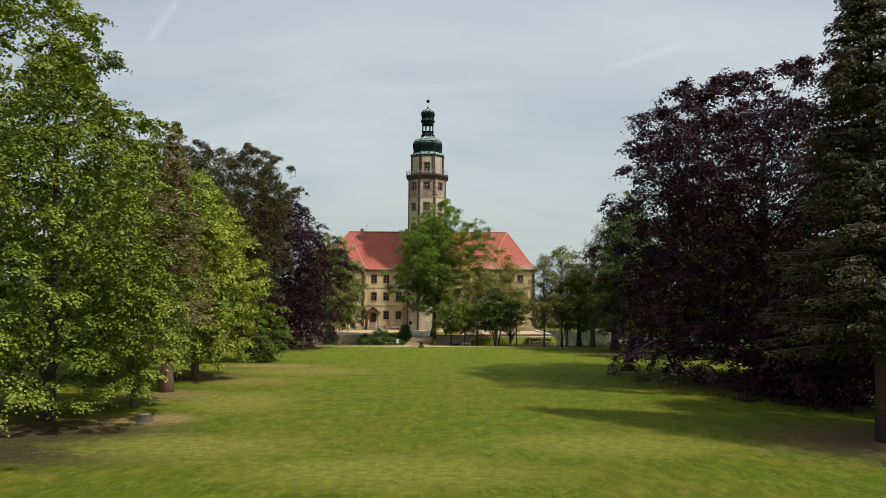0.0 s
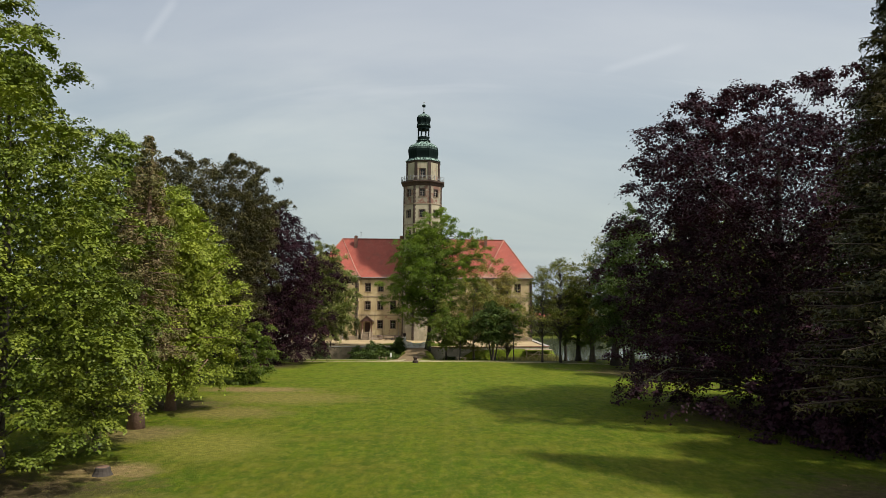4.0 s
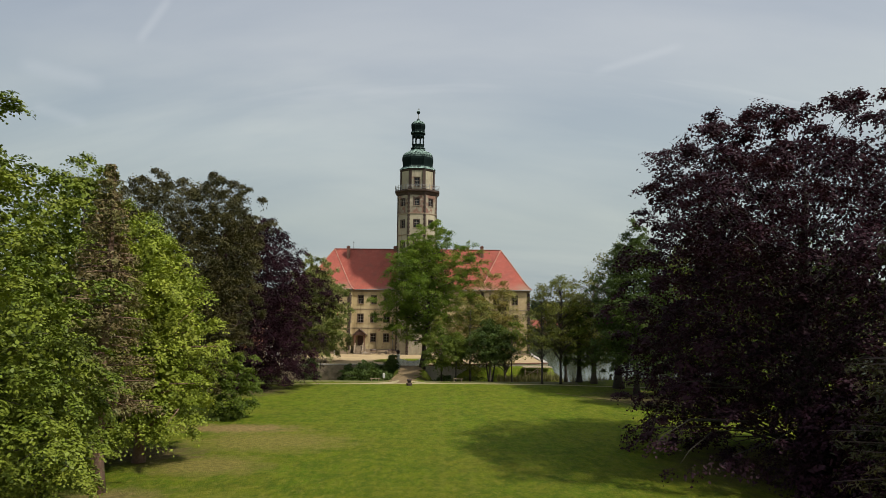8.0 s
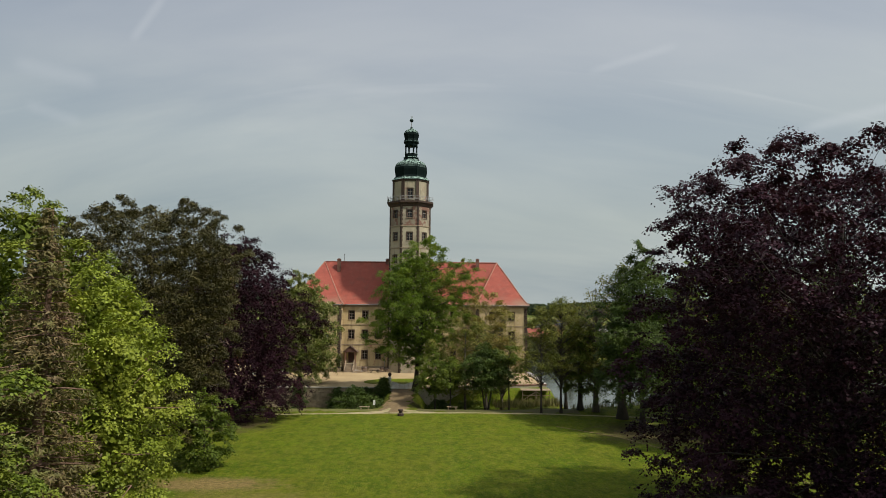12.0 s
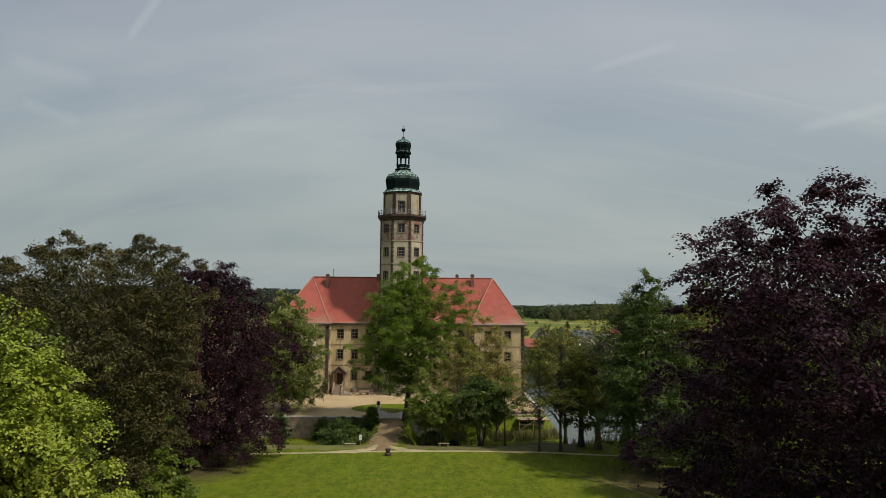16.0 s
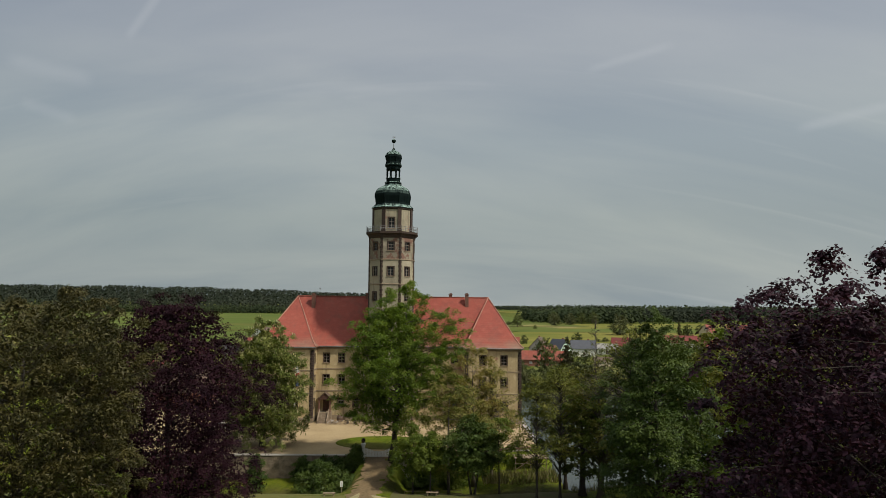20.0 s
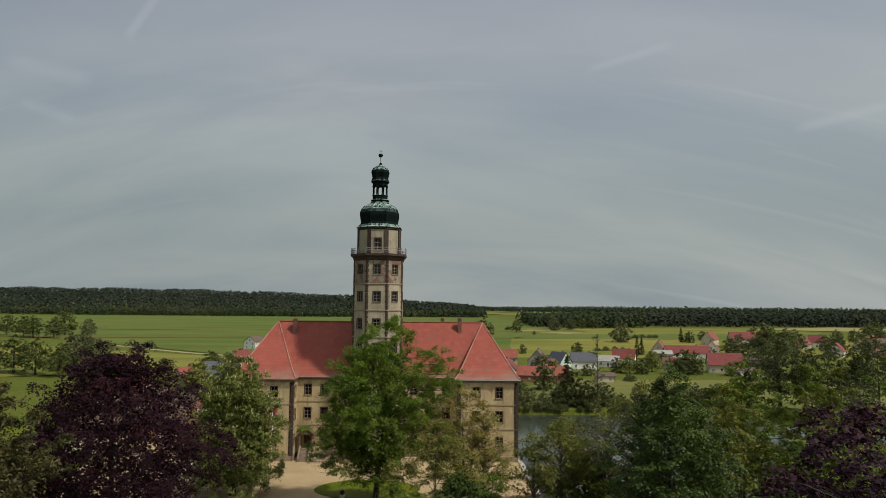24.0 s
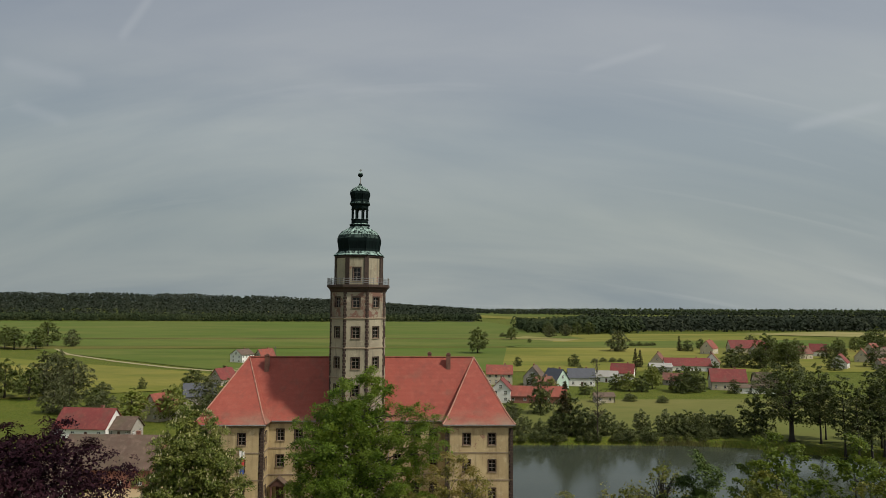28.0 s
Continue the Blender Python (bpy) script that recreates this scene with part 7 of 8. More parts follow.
# far single trees, built once and set out again
FAR = "trees in the meadows and village"
kinds = [fan_tree("oak_tree", "round-crowned field oak in the meadow", 58, 622, 21, 8.6, 3.0, "leaf_field", "bark_dark", 80, 60, (0.34, 0.85, 0.4), (-0.1, 0.8), 0.15, 8, 7, 0.9, 0.5, (0.92, 0.68), DOME, 0.6, 0.2, group=FAR),
         fan_tree("willow_tree", "grey-green willow in the meadow", 182, 648, 20, 9.6, 0.6, "leaf_grey", "bark_dark", 81, 64, (0.34, 0.85, 0.4), (-0.2, 0.8), 0.2, 8, 8, 0.9, 0.5, (0.88, 0.58), ROUND, 0.5, 0.2, group=FAR),
         fan_tree("linden_tree", "yellowish green village tree", -83.5, 289, 12, 5.0, 1.6, "leaf_chestnut", "bark_dark", 82, 60, (0.36, 0.85, 0.4), (-0.1, 0.8), 0.15, 8, 5, 0.6, 0.5, (0.68, 0.5), ROUND, 0.35, 0.2, group=FAR),
         fan_tree("oak_tree", "big dark oak on the pond meadow", 122.5, 260, 23.5, 9.4, 6.0, "leaf_oak", "bark_dark", 83, 110, (0.32, 0.8, 0.35), (-0.25, 0.7), 0.15, 9, 16, 0.7, 0.45, (0.46, 0.33), BROAD, 0.75, 0.34, 0.4, group=FAR, limb=1.3),
         conifer("spruce_tree", "dark slender spruce near the pond", 57.4, 272, 17, 3.6, 0.8, "needle_pine", "bark_dark", 84, 22, 8, 18, (1.0, 0.35), 0.3, 0.3, 0.8, group=FAR),
         fan_tree("maple_tree", "dark bushy tree between the village houses", 136, 375, 13, 6.2, 0.3, "leaf_oak", "bark_dark", 85, 56, (0.36, 0.85, 0.4), (-0.2, 0.8), 0.15, 7, 7, 0.75, 0.5, (0.69, 0.52), DOME, 0.35, 0.2, group=FAR),
         fan_tree("ash_tree", "slender airy tree at the edge of the pond", 130.5, 247, 23, 4.4, 5.0, "leaf_oak", "bark_dark", 86, 70, (0.42, 0.7, 0.35), (0.0, 0.9), 0.1, 7, 7, 0.6, 0.5, (0.52, 0.38), OVAL_UP, 0.3, 0.36, group=FAR, fill=0.0),
         broadleaf("poplar_tree", "thin nearly bare tree standing on the pond bank", 66, 266, 25, 3.0, 5.0, "leaf_grey", "bark", 700, 150, 87, (0.8, 0.6), (0.4, 0.26), OVAL_UP, 0.22, 130, group=FAR, fill=0)]
OAK, WILLOW, LINDEN, BIG, SPRUCE, DARK, AIRY, BARE = range(8)
TALL = (21, 20, 12, 23.5, 17, 13, 23, 25)
# kind, place and height
WEST_MEADOW_TREES = ((OAK, -335, 653, 19), (OAK, -318, 655, 18), (OAK, -328, 692, 24), (OAK, -352, 668, 20), (WILLOW, -305, 690, 17), (OAK, -380, 690, 20), (WILLOW, -400, 650, 18),)
WEST_VILLAGE_TREES = ((OAK, -163, 353, 16), (OAK, -150, 348, 14), (WILLOW, -146, 362, 20), (WILLOW, -156, 372, 19), (WILLOW, -134, 352, 17), (OAK, -178, 362, 17), (WILLOW, -190, 350, 18), (WILLOW, -114, 309, 11), (WILLOW, -122, 314, 12), (DARK, -106, 312, 10), (WILLOW, -99, 303, 10),)
WEST_GARDEN_TREES = ((LINDEN, -72, 295, 12.5), (DARK, -95, 383, 10), (WILLOW, -69, 323, 14), (DARK, -62, 330, 12), (DARK, -118, 383, 6), (DARK, -100, 392, 6), (DARK, -92, 425, 8), (WILLOW, -106, 548, 6), (DARK, -60, 470, 9), (DARK, -50, 450, 8), (DARK, -104, 420, 6), (DARK, -90, 530, 5), (DARK, -62, 300, 9),)
BANK_TREES = ((DARK, 56.6, 312, 15), (DARK, 58.5, 274, 13), (DARK, 44, 300, 7), (WILLOW, 42, 280, 8),)
EAST_GARDEN_TREES = ((SPRUCE, 150, 497, 13), (SPRUCE, 154, 500, 12), (SPRUCE, 238, 654, 14), (DARK, 244, 650, 11), (DARK, 142, 378, 12), (DARK, 132, 372, 9), (LINDEN, 110, 379, 9), (DARK, 105, 384, 8), (LINDEN, 124, 388, 11), (SPRUCE, 131, 382, 8), (DARK, 213, 498, 13), (OAK, 236, 498, 22), (OAK, 243, 505, 20), (DARK, 229, 492, 15), (WILLOW, 224, 510, 15), (OAK, 252, 500, 18),)
VILLAGE_TREES = ((DARK, 262, 520, 14), (OAK, 297, 572, 15), (DARK, 270, 545, 14), (OAK, 282, 560, 15), (DARK, 313, 504, 16), (OAK, 351, 607, 14), (DARK, 342, 590, 12), (OAK, 390, 646, 13), (OAK, 441, 692, 20), (OAK, 425, 680, 17), (DARK, 320, 572, 12), (WILLOW, 310, 600, 13), (DARK, 270, 686, 10), (WILLOW, 356, 768, 10),)
FAR_VILLAGE_TREES = ((DARK, 296, 510, 10), (DARK, 270, 480, 12), (OAK, 340, 520, 14), (DARK, 360, 540, 13), (WILLOW, 330, 500, 14), (OAK, 380, 560, 14), (DARK, 404, 600, 12), (OAK, 410, 640, 14), (LINDEN, 300, 450, 12), (WILLOW, 280, 440, 13), (OAK, 320, 440, 15), (DARK, 345, 470, 14),)
HOUSE_TREES = ((DARK, 148, 441, 7), (DARK, 169, 398, 8), (DARK, 156, 370, 7), (DARK, 115, 376, 8), (DARK, 112, 505, 9), (DARK, 75, 505, 7), (DARK, 90, 412, 8), (DARK, 66, 388, 8), (LINDEN, 72, 372, 7), (DARK, 86, 366, 6), (DARK, 190, 470, 7), (DARK, 146, 400, 9), (LINDEN, 135, 420, 9), (DARK, 134, 452, 7), (LINDEN, 186, 398, 10), (DARK, 195, 410, 11),)
FIELD_TREES = ((WILLOW, 166, 882, 17), (WILLOW, 193, 917, 17), (OAK, 234, 965, 18), (OAK, 112, 820, 15), (DARK, 124, 769, 5), (OAK, 215, 950, 17), (OAK, 175, 940, 18),)
POND_TREES = ((AIRY, 129, 256, 24), (DARK, 115.7, 268.5, 13), (AIRY, 134, 262, 20), (AIRY, 130.6, 241, 23), (AIRY, 135.5, 243, 25), (AIRY, 139, 243, 26), (AIRY, 143, 250, 24), (AIRY, 147, 240, 23), (AIRY, 152, 256, 24), (AIRY, 158, 246, 23), (BIG, 170, 262, 22), (AIRY, 174, 250, 22),)
CASTLE_TREES = ((WILLOW, -20, 360, 12), (DARK, -33.5, 330, 12.5), (DARK, 14, 330, 12), (LINDEN, 20.5, 330, 13), (DARK, -10, 345, 12), (WILLOW, 12, 350, 14), (LINDEN, 22, 340, 14), (WILLOW, 34, 335, 12), (WILLOW, -45, 380, 12),)
rnd = random.Random(5)
for k, x, y, h in WEST_MEADOW_TREES + WEST_VILLAGE_TREES + WEST_GARDEN_TREES + BANK_TREES + EAST_GARDEN_TREES + VILLAGE_TREES + FAR_VILLAGE_TREES + HOUSE_TREES + FIELD_TREES + POND_TREES + CASTLE_TREES:
    sc = h / TALL[k]
    o = copy_thing(kinds[k], Matrix.Translation((x, y, float(ground_z(x, y)))) @ Matrix.Rotation(rnd.uniform(0, 6.28), 4, "Z"))
    wide = rnd.uniform(0.62, 0.95) if k in (DARK, BIG) else rnd.uniform(0.85, 1.1)
    o.scale = (sc * wide, sc * wide * rnd.uniform(0.9, 1.1), sc)
bush = fan_tree("hedge_shrub", "dense grey-green bush on the far bank of the pond", 63.4, 269.8, 8.6, 3.8, 0.2, "leaf_bank", "bark_dark", 90, 54, (0.3, 0.85, 0.4), (0.0, 0.9), 0.1, 8, 7, 0.5, 0.5, (0.47, 0.36), DOME, 0.12, 0.16, group="bushes along the pond bank")
bush["category"] = "shrub"
for x, h in ((40, 7), (44.5, 8), (49, 7), (54, 9), (59, 9.5), (67, 9), (70.5, 10), (75, 6), (81.4, 10.3), (88, 10.5), (92, 9.5), (95, 10.5), (98, 9), (100.5, 10.2), (103, 8.5), (105.6, 10.5), (108.5, 8)):
    o = copy_thing(bush, Matrix.Translation((x, 270.2 + rnd.uniform(-0.8, 1.5), 0)) @ Matrix.Rotation(rnd.uniform(0, 6.28), 4, "Z"))
    o.scale = (h / 11.5 * rnd.uniform(0.75, 1.0), h / 11.5, h / 11.5)
for i in range(22):
    x = 36 + i * 3.4 + rnd.uniform(-1, 1)
    h = rnd.uniform(0.22, 0.46)
    o = copy_thing(bush, Matrix.Translation((x, 265.6 + rnd.uniform(-0.6, 1), -0.9)) @ Matrix.Rotation(rnd.uniform(0, 6.28), 4, "Z"))
    o.scale = (h * 1.3, h * 1.2, h)
for x, y, sc in ((-130, 370, 1), (-66, 420, 0.8), (92, 470, 0.6), (110, 480, 0.6), (215, 715, 0.9), (223, 718, 0.9), (231, 720, 0.8), (134, 539, 0.6), (140, 539, 0.7), (147, 540, 0.7), (153, 541, 0.6), (90, 900, 1.0), (110, 890, 1.1), (100, 345, 0.7), (112, 340, 0.6), (238, 724, 0.8)):
    o = copy_thing(bush, Matrix.Translation((x, y, float(ground_z(x, y)))))
    o.scale = (sc, sc, sc * 0.6)


# ---- woods on the horizon ----
def wood(name, label, line, depth, rows, tree_h, gap, mat, seed, cards=64, size=3.2):
    """A belt of trees along a line, deep enough to close the view, as one mass."""
    rng = np.random.default_rng(seed)
    pts = []
    for (x0, y0), (x1, y1) in zip(line[:-1], line[1:]):
        n = int(math.hypot(x1 - x0, y1 - y0) / gap)
        for i in range(n):
            for r in range(rows):
                pts.append((x0 + (x1 - x0) * (i + rng.uniform(-0.4, 0.4)) / n, y0 + (y1 - y0) * i / n + depth * r / max(rows - 1, 1) + rng.uniform(-4, 4), r))
    pts = np.array(pts)
    n = len(pts)
    base = ground_z(pts[:, 0], pts[:, 1])
    hh = tree_h * (rng.uniform(0.9, 1.04, n) + 0.07 * np.sin(pts[:, 0] / 37) + 0.05 * np.sin(pts[:, 0] / 13 + pts[:, 1] / 29))
    rr = hh * rng.uniform(0.3, 0.5, n)
    k = cards
    h = rng.beta(1.3, 1.0, (n, k))
    low = 0.06
    prof = np.interp(h, [0, 0.15, 0.5, 0.8, 1], [0.6, 0.95, 1.0, 0.7, 0.1])
    a = rng.uniform(0, 6.28, (n, k))
    q = prof * rr[:, None] * np.sqrt(rng.uniform(0.3, 1, (n, k)))
    p = np.stack([pts[:, 0:1] + q * np.cos(a), pts[:, 1:2] + q * np.sin(a), base[:, None] + hh[:, None] * (low + (1 - low) * h)], -1).reshape(-1, 3)
    nr = np.stack([np.cos(a) * 0.5, np.sin(a) * 0.5 - 0.2, 0.25 + 0.7 * h], -1).reshape(-1, 3)
    ob = new(name, quads_mesh(name, leaf_cards(rng, p, size, size * 0.85, nr, 0.28), MAT[mat]))
    return tagged(ob, label, "wood", kind="stuff")


wood("far_wood", "distant wooded hills on the horizon", [(560, 2700), (1300, 2800), (2600, 2900)], 500, 4, 27, 22, "leaf_far_haze", 105, 16, 8)
wood("far_wood", "dark mixed wood along the western skyline", [(-2600, 1640), (-1000, 1620), (-300, 1610), (-40, 1640), (150, 1650)], 420, 10, 23, 11, "leaf_far_pine_haze", 101, 34, 5.4)
wood("far_wood", "lighter broadleaf edge of the western wood", [(-2400, 1595), (-1000, 1580), (-200, 1575), (-20, 1610), (150, 1632)], 30, 3, 18, 10, "leaf_far_haze", 102, 50, 3.8)
wood("far_wood", "green copse behind the meadow", [(165, 1010), (240, 985), (330, 1030)], 170, 9, 21, 8, "leaf_far_haze", 103, 44, 4.2)
wood("far_wood", "long pine wood behind the village fields", [(300, 1060), (520, 1090), (900, 1120), (1600, 1150)], 240, 9, 22, 8, "leaf_far_pine_haze", 104, 34, 4.6)
wood("far_wood", "distant woods under the horizon", [(-300, 3000), (300, 2900), (1200, 2800), (3200, 2600)], 300, 4, 15, 15, "leaf_far_pine_haze", 105, 28, 6)
wood("far_wood", "hazy distant woods on the skyline", [(-800, 3900), (600, 3900), (2400, 3800), (3800, 3600)], 400, 4, 18, 20, "leaf_far_haze", 106, 24, 8)
# sheets behind the trunks; their dark colour stands for shade under the trees
tagged(new("forest_floor", sheet("forest_floor", np.linspace(-2600, 130, 90), np.linspace(1600, 2120, 24), 0.6, MAT["wood_floor_shade"])), "floor sheet of the western wood with understorey shade in its colour", "ground", kind="structure")
tagged(new("forest_floor", sheet("forest_floor", np.linspace(320, 1650, 50), np.linspace(1150, 1420, 14), 0.6, MAT["wood_floor_shade"])), "floor sheet of the pine wood with understorey shade in its colour", "ground", kind="structure")


# ---- lawn details ----
rng = np.random.default_rng(77)
n = 60000
gy = 6 + 100 * rng.beta(1.6, 3.2, n)
gx = 4 + (rng.uniform(-1, 1, n)) * (14 + gy * 0.5)
gz = ground_z(gx, gy)
keep = np.sin(gx * 1.3 + 2 * np.sin(gy * 0.7)) + np.sin(gy * 1.1 + gx * 0.4) + rng.normal(0, 0.9, n) > -0.2
gx, gy, gz = gx[keep], gy[keep], gz[keep]
n = len(gx)
a = rng.uniform(0, 6.28, n)
hgt = rng.uniform(0.02, 0.05, n)
wd = rng.uniform(0.015, 0.035, n)
dx, dy = np.cos(a) * wd, np.sin(a) * wd
lx, ly = rng.normal(0, 0.05, n), rng.normal(0, 0.05, n)
co = np.stack([np.stack([gx - dx, gy - dy, gz - 0.01], 1), np.stack([gx + dx, gy + dy, gz - 0.01], 1), np.stack([gx + lx, gy + ly, gz + hgt], 1)], 1).reshape(-1, 3)
tagged(new("lawn_grass", quads_mesh("lawn_grass", co, MAT["grass_tuft"], 3)), "short uneven mown grass of the lawn", "grass", kind="stuff")

# stump
s = Solid()
s.lathe([(0.62, -0.1), (0.5, 0.08), (0.42, 0.25), (0.4, 0.42), (0.36, 0.45)], 12)
stump = thing("tree_stump", pose(-13.3, 43.3, 0), "low dark weathered tree stump in the lawn", "stump")
part("stump_body", s.mesh("stump_body", MAT["bark_dark"]), stump)
s = Solid()
s.lathe([(0.34, 0.45), (0.33, 0.47)], 12)
part("cut_face", s.mesh("cut_face", MAT["bark_red"]), stump)

# boundary stone at the end of the lawn
s = Solid()
s.lathe([(0.5, -0.1), (0.5, 0.35), (0.42, 0.42), (0.3, 0.44), (0.3, 0.75), (0.42, 0.8), (0.42, 0.98), (0.36, 1.05)], 10)
urn = thing("stone_pedestal", pose(1.0, 127.2, float(ground_z(1, 127))), "dark low round stone pedestal at the lawn's end", "pedestal")
part("pedestal_body", s.mesh("pedestal_body", MAT["quoin"]), urn)


# benches along the path
def bench(x, y, turn):
    top = thing("bench", pose(x, y, float(ground_z(x, y)), 0, 0, turn), "plain weathered wooden park bench beside the path", "bench", "benches along the path")
    for yy in (-0.2, 0.0, 0.2):
        s = Solid()
        s.box(-0.9, 0.9, yy - 0.085, yy + 0.085, 0.43, 0.48)
        part("seat_board", s.mesh("seat_board", MAT["timber"]), top)
    for xx in (-0.65, 0.65):
        s = Solid()
        s.box(xx - 0.1, xx + 0.1, -0.2, 0.2, -0.1, 0.43)
        part("leg", s.mesh("leg", MAT["timber"]), top)
    return top


bench(-5.4, 133.6, 4)
bench(9.5, 134.3, -3)

# sign by the drive
sign = thing("sign", pose(-4.2, 138.2, float(ground_z(-4.2, 138.2)), 0, 0, 8), "small white notice board on a post beside the drive", "sign")
s = Solid()
s.tube([(0, 0.03, -0.3), (0, 0.03, 1.9)], [0.05, 0.05], 6)
part("post", s.mesh("post", MAT["timber"]), sign)
s = Solid()
s.box(-0.2, 0.2, -0.03, 0.0, 0.95, 1.75)
board = part("board", s.mesh("board", MAT["white_paint"]), sign)
s = Solid()
for k in range(5):
    s.box(-0.14, 0.14 - 0.04 * (k % 2), -0.036, -0.031, 1.6 - k * 0.13, 1.64 - k * 0.13)
part("text_bars", s.mesh("text_bars", MAT["iron"]), board)

# gate to the courtyard
gate = thing("gate", pose(0.25, 154.6, 0), "white wooden double gate between stone posts with dark caps", "gate")
for sx in (-1, 1):
    s = Solid()
    s.lathe([(0.5, YARD - 0.6), (0.5, YARD + 0.25), (0.42, YARD + 0.3), (0.42, YARD + 2.1), (0.55, YARD + 2.2), (0.55, YARD + 2.38), (0.4, YARD + 2.45)], 4, (sx * 2.75, 0), math.pi / 4)
    post = part("gate_post", s.mesh("gate_post", MAT["white_paint"]), gate, "white rendered gate post")
    s = Solid()
    s.lathe([(0.16, YARD + 2.45), (0.2, YARD + 2.6), (0.34, YARD + 2.75), (0.38, YARD + 2.95), (0.28, YARD + 3.1), (0.3, YARD + 3.2), (0.1, YARD + 3.3)], 10, (sx * 2.75, 0))
    part("urn", s.mesh("urn", MAT["quoin"]), post, "dark stone urn")
    s = Solid()
    for i in range(9):
        x = sx * (0.1 + i * 0.27)
        h = 1.25 + 0.28 * math.cos(i / 8 * math.pi) * -1
        s.box(x - 0.11, x + 0.11, -0.03, 0.0, YARD + 0.08, YARD + h)
    leaf_ = part("gate_leaf", s.mesh("gate_leaf", MAT["white_paint"]), gate)
    for z in (0.3, 0.95):
        s = Solid()
        s.box(min(sx * 0.05, sx * 2.35), max(sx * 0.05, sx * 2.35), 0.003, 0.06, YARD + z, YARD + z + 0.12)
        part("gate_rail", s.mesh("gate_rail", MAT["white_paint"]), leaf_)


# low wooden railings at the moat's east side
def railing(x, y, length, turn, label):
    top = thing("railing", pose(x, y, float(ground_z(x, y)), 0, 0, turn), label, "railing", "railings by the water")
    for k in range(int(length / 1.8) + 1):
        s = Solid()
        s.tube([(k * 1.8, 0, -1.4), (k * 1.8, 0, 1.05)], [0.06, 0.05], 6)
        part("post", s.mesh("post", MAT["timber"]), top)
    for z in (0.55, 0.98):
        s = Solid()
        s.tube([(0, -0.06, z), (length, -0.06, z)], [0.045, 0.045], 6)
        part("rail", s.mesh("rail", MAT["timber"]), top)
    return top


railing(5.2, 143, 9, 3, "weathered wooden railing over the ditch")
railing(18.5, 150.5, 10.8, 6, "weathered wooden railing beside the reeds")

# work platform on trestles at the corner of the wall
plat = thing("jetty", pose(24.2, 155.0, -1.9), "wooden landing stage with braced posts below the courtyard", "jetty")
for i in range(12):
    s = Solid()
    s.box(i * 0.5, i * 0.5 + 0.46, 0, 3.2, 2.1, 2.18)
    part("plank", s.mesh("plank", MAT["timber"]), plat)
for x in (0.2, 2.9, 5.7):
    for y in (0.2, 3.0):
        s = Solid()
        s.tube([(x, y, -1.6), (x, y, 2.1)], [0.09, 0.08], 6)
        part("post", s.mesh("post", MAT["timber"]), plat)
for x0, x1 in ((0.2, 2.9), (5.7, 2.9)):
    s = Solid()
    s.tube([(x0, 0.1, 0.2), (x1, 0.1, 1.9)], [0.05, 0.05], 6)
    part("brace", s.mesh("brace", MAT["timber"]), plat)
s = Solid()
s.tube([(0, 0.05, 1.2), (6, 0.05, 1.2)], [0.05, 0.05], 6)
part("rail", s.mesh("rail", MAT["timber"]), plat)

# reeds along the water
rng = np.random.default_rng(55)
pts = []
for k in range(5200):
    m = k % 4
    if m == 0:
        x = rng.uniform(31, 60)
        y = float(shore_near(x)) + rng.uniform(0.5, 4.5)
    elif m == 1:
        x = rng.normal(92, 6) if k % 3 else rng.uniform(36, 140)
        y = float(shore_far(x)) - rng.uniform(2.2, 4.2)
    elif m == 2:
        x, y = rng.uniform(18, 31), rng.uniform(146, 153.5)
    else:
        x, y = rng.uniform(60, 150), 0
        y = float(shore_near(x)) + rng.uniform(0.5, 5)
    pts.append((x, y, max(float(ground_z(x, y)), -2.0)))
pts = np.array(pts)
n = len(pts)
h = rng.uniform(0.5, 1.5, n)
a = rng.uniform(0, 6.28, n)
w = np.stack([np.cos(a), np.sin(a), np.zeros(n)], 1) * 0.07
lean = np.stack([rng.normal(0, 0.25, n), rng.normal(0, 0.25, n), h], 1)
co = np.stack([pts - w, pts + w, pts + lean], 1).reshape(-1, 3)
tagged(new("reeds", quads_mesh("reeds", co, MAT["leaf_reed"], 3)), "dry yellow and green reeds along the water", "reeds", kind="stuff")

# flagpole with banner before the west wing
pole = thing("flagpole", pose(-20.4, 184.2, YARD), "white flagpole with a red, white and blue banner", "flagpole")
s = Solid()
s.tube([(0, 0, -0.1), (0, 0, 13.2)], [0.09, 0.05], 8)
s.lathe([(0.05, 13.2), (0.11, 13.28), (0.11, 13.38), (0.03, 13.46)], 8)
part("pole", s.mesh("pole", MAT["white_paint"]), pole)
for k, (m, z0, z1) in enumerate((("flag_white", 11.6, 12.9), ("flag_red", 10.2, 11.596), ("flag_blue", 8.8, 10.196))):
    s = Solid()
    v, f = [], []
    for i in range(7):
        yy = 0.09 * math.sin(i * 1.1 + k)
        v += [(0.1 + i * 0.13, yy, z0), (0.1 + i * 0.13, yy, z1), (0.1 + i * 0.13, yy + 0.012, z0), (0.1 + i * 0.13, yy + 0.012, z1)]
    for i in range(6):
        q = i * 4
        f += [(q, q + 4, q + 5, q + 1), (q + 3, q + 7, q + 6, q + 2), (q + 1, q + 5, q + 7, q + 3), (q + 2, q + 6, q + 4, q)]
    s.add(v, f)
    part("banner", s.mesh("banner", MAT[m]), pole)

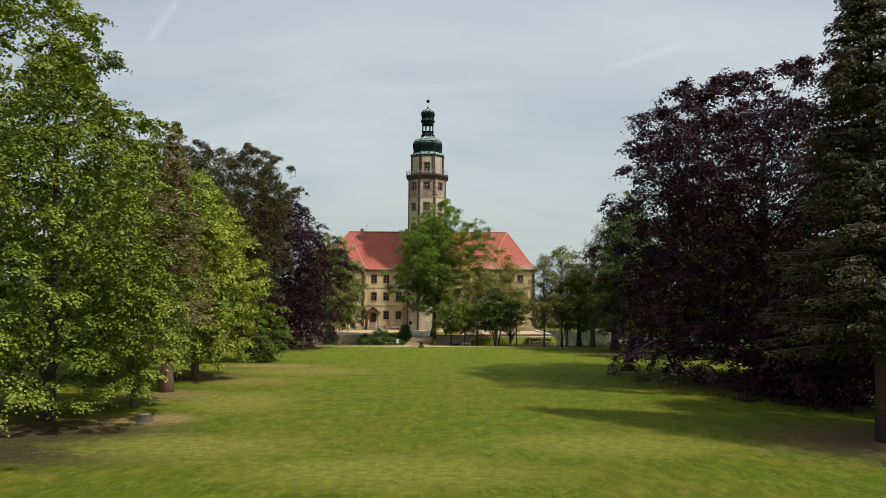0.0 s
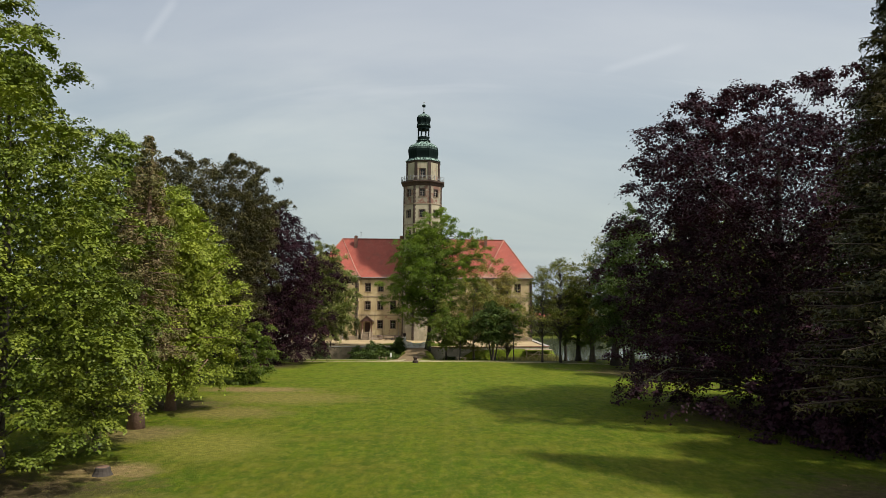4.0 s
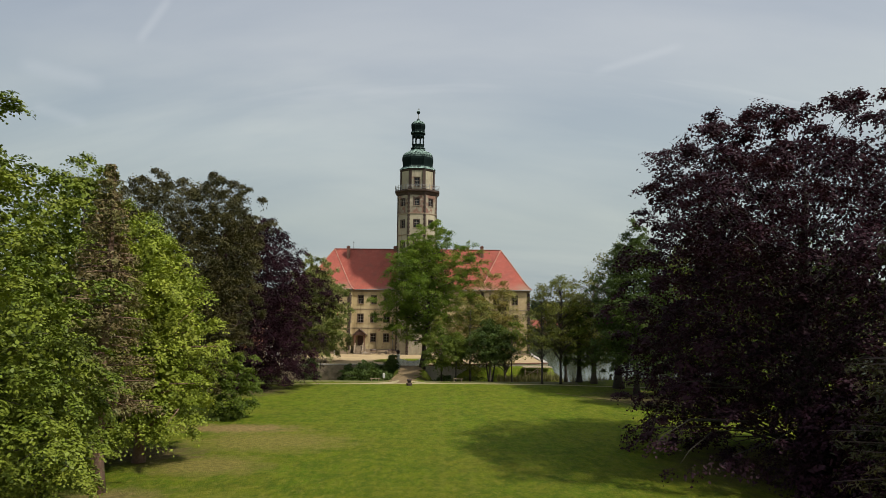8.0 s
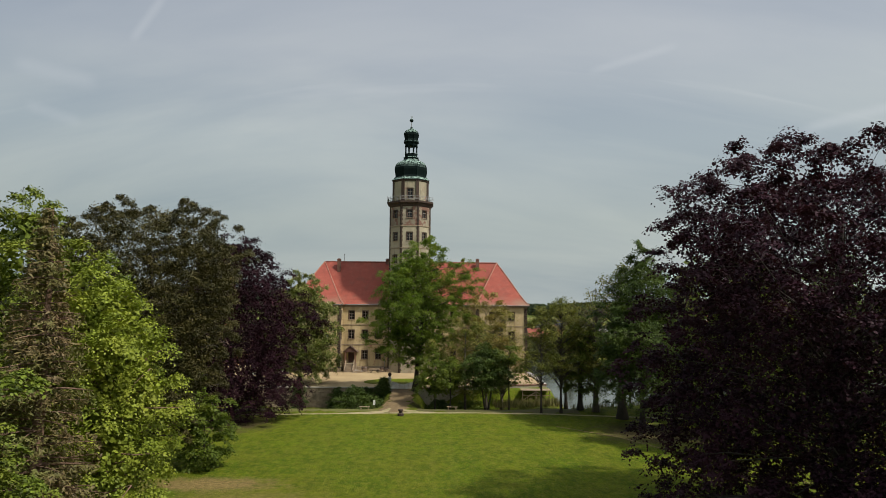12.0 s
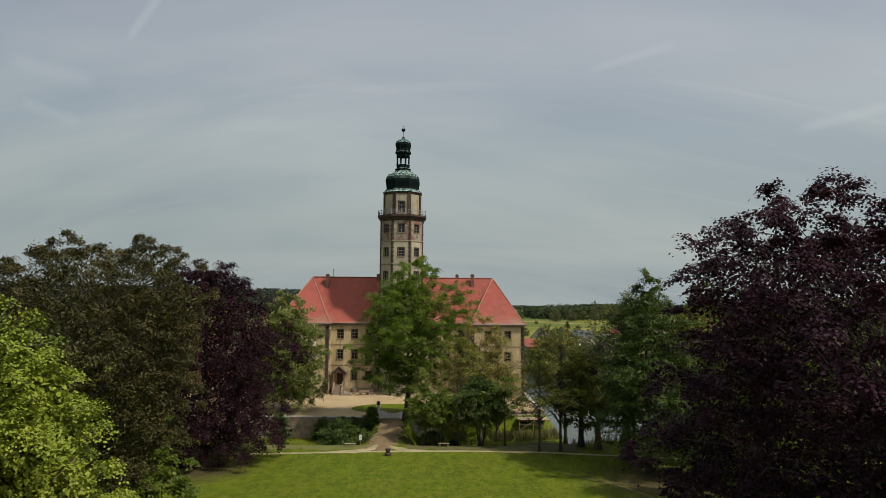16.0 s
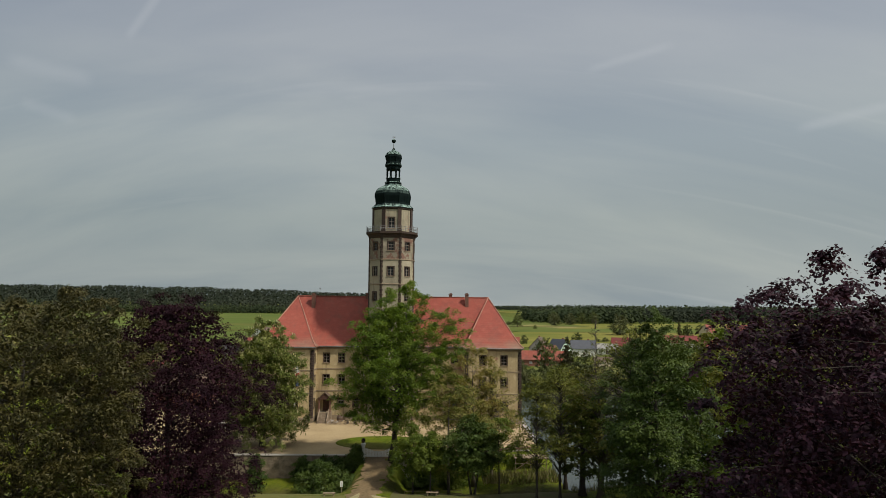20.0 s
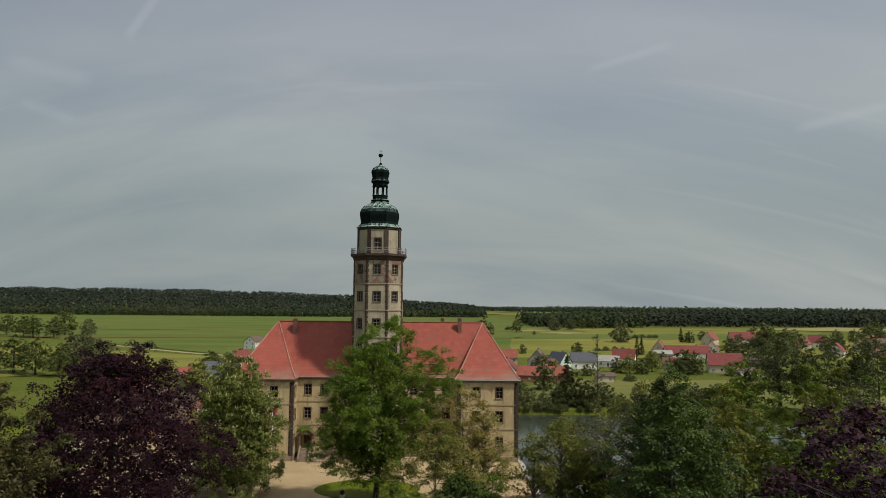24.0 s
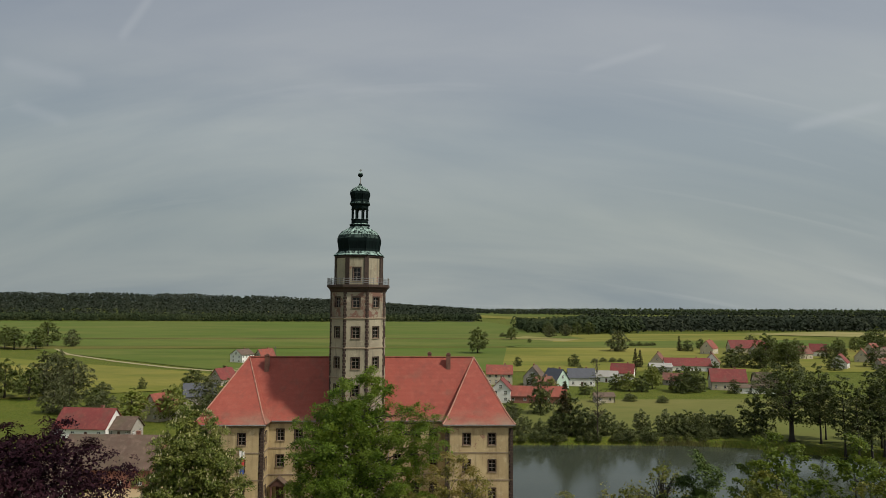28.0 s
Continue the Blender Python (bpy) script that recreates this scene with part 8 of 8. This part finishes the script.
# things standing along the castle front
def barrel(x, y, r, h, label):
    top = thing("barrel", pose(x, y, YARD), label, "barrel", "barrels by the castle wall")
    s = Solid()
    s.lathe([(r * 0.82, 0), (r * 0.95, h * 0.2), (r, h * 0.5), (r * 0.95, h * 0.8), (r * 0.82, h), (r * 0.76, h), (r * 0.76, h - 0.06)], 14)
    part("barrel_body", s.mesh("barrel_body", MAT["basket"]), top)
    for z in (0.18, 0.82):
        s = Solid()
        s.lathe([(r * 0.955, h * z - 0.03), (r * 0.975, h * z), (r * 0.955, h * z + 0.03)], 14)
        part("hoop", s.mesh("hoop", MAT["iron"]), top)
    return top


for x, y, r, h in ((-11.2, 191.0, 0.75, 1.25), (-6.6, 190.4, 0.7, 1.2), (-5.4, 190.2, 0.6, 1.0)):
    barrel(x, y, r, h, "dark weathered wooden barrel standing by the castle wall")


def hurdle(x, y, length, turn):
    top = thing("fence_panel", pose(x, y, YARD, 0, 0, turn), "low pale wooden fence panel in the courtyard", "fence", "fence panels by the castle")
    for k in range(int(length / 0.28) + 1):
        s = Solid()
        s.box(k * 0.28 - 0.04, k * 0.28 + 0.04, -0.02, 0.02, 0.02, 0.95 + 0.06 * (k % 2))
        part("paling", s.mesh("paling", MAT["timber"]), top)
    for z in (0.3, 0.75):
        s = Solid()
        s.box(-0.05, length + 0.05, 0.023, 0.07, z, z + 0.08)
        part("rail", s.mesh("rail", MAT["timber"]), top)
    return top


hurdle(-13.6, 186.6, 5, 0)
hurdle(-7.0, 186.2, 3.4, 0)
hurdle(6.2, 187.4, 5, 4)


# heap of stones and boards before the castle wall
heap = thing("stone_heap", pose(-12.6, 188.6, YARD), "small heap of pale broken stones and boards by the steps", "heap")
rng = random.Random(9)
for k in range(26):
    a, q = rng.uniform(0, 6.28), rng.uniform(0, 1) ** 0.5
    w, d, h = rng.uniform(0.25, 0.6), rng.uniform(0.2, 0.45), rng.uniform(0.15, 0.35)
    x, y, z = 1.5 * q * math.cos(a), 0.8 * q * math.sin(a), 0.85 * (1 - q) * rng.uniform(0.3, 1)
    m = Matrix.Translation((x, y, z)) @ Matrix.Rotation(rng.uniform(0, 3.1), 4, "Z") @ Matrix.Rotation(rng.uniform(-0.3, 0.3), 4, "X")
    s = Solid()
    t = 0.8
    v = [m @ Vector(p) for p in ((-w, -d, 0), (w, -d, 0), (w, d, 0), (-w, d, 0), (-w * t, -d * t, h), (w * t, -d * t, h), (w * t, d * t, h), (-w * t, d * t, h))]
    s.add([tuple(p * 0.6 + Vector((x, y, z)) * 0.4) for p in v], [(3, 2, 1, 0), (4, 5, 6, 7), (0, 1, 5, 4), (1, 2, 6, 5), (2, 3, 7, 6), (3, 0, 4, 7)])
    part("stone", s.mesh("stone", MAT["coping"]), heap)
for k, (x, turn) in enumerate(((0.4, 20), (1.1, -14), (-0.5, 35))):
    s = Solid()
    s.box(-1.1, 1.1, -0.1, 0.1, 0, 0.05, pose(x, -0.7 - k * 0.18, 0.05 + 0.12 * k, 0, -8, turn))
    part("board", s.mesh("board", MAT["timber"]), heap)

# old hand cart in the yard
cart = thing("hand_cart", pose(-8.4, 188.4, YARD, 0, 0, 4), "old grey wooden hand cart parked before the castle", "cart")
s = Solid()
s.box(-1.3, 1.3, -0.55, 0.55, 0.62, 0.72)
part("cart_bed", s.mesh("cart_bed", MAT["timber"]), cart)
for y in (-0.55, 0.51):
    s = Solid()
    s.box(-1.3, 1.3, y, y + 0.04, 0.722, 1.05)
    part("side_board", s.mesh("side_board", MAT["timber"]), cart)
for x in (-0.85, 0.85):
    for y in (-0.66, 0.66):
        s = Solid()
        n = 16
        ring = [(math.cos(6.2832 * k / n), math.sin(6.2832 * k / n)) for k in range(n)]
        s.tube([(x + 0.36 * c, y, 0.4 + 0.36 * q) for c, q in ring + ring[:1]], [0.04] * (n + 1), 5)
        for k in range(0, n, 2):
            s.tube([(x, y, 0.4), (x + 0.36 * ring[k][0], y, 0.4 + 0.36 * ring[k][1])], [0.025, 0.02], 4)
        part("wheel", s.mesh("wheel", MAT["bark_dark"]), cart)
s = Solid()
s.tube([(1.3, 0, 0.66), (2.6, 0, 0.25)], [0.04, 0.03], 5)
part("drawbar", s.mesh("drawbar", MAT["timber"]), cart)
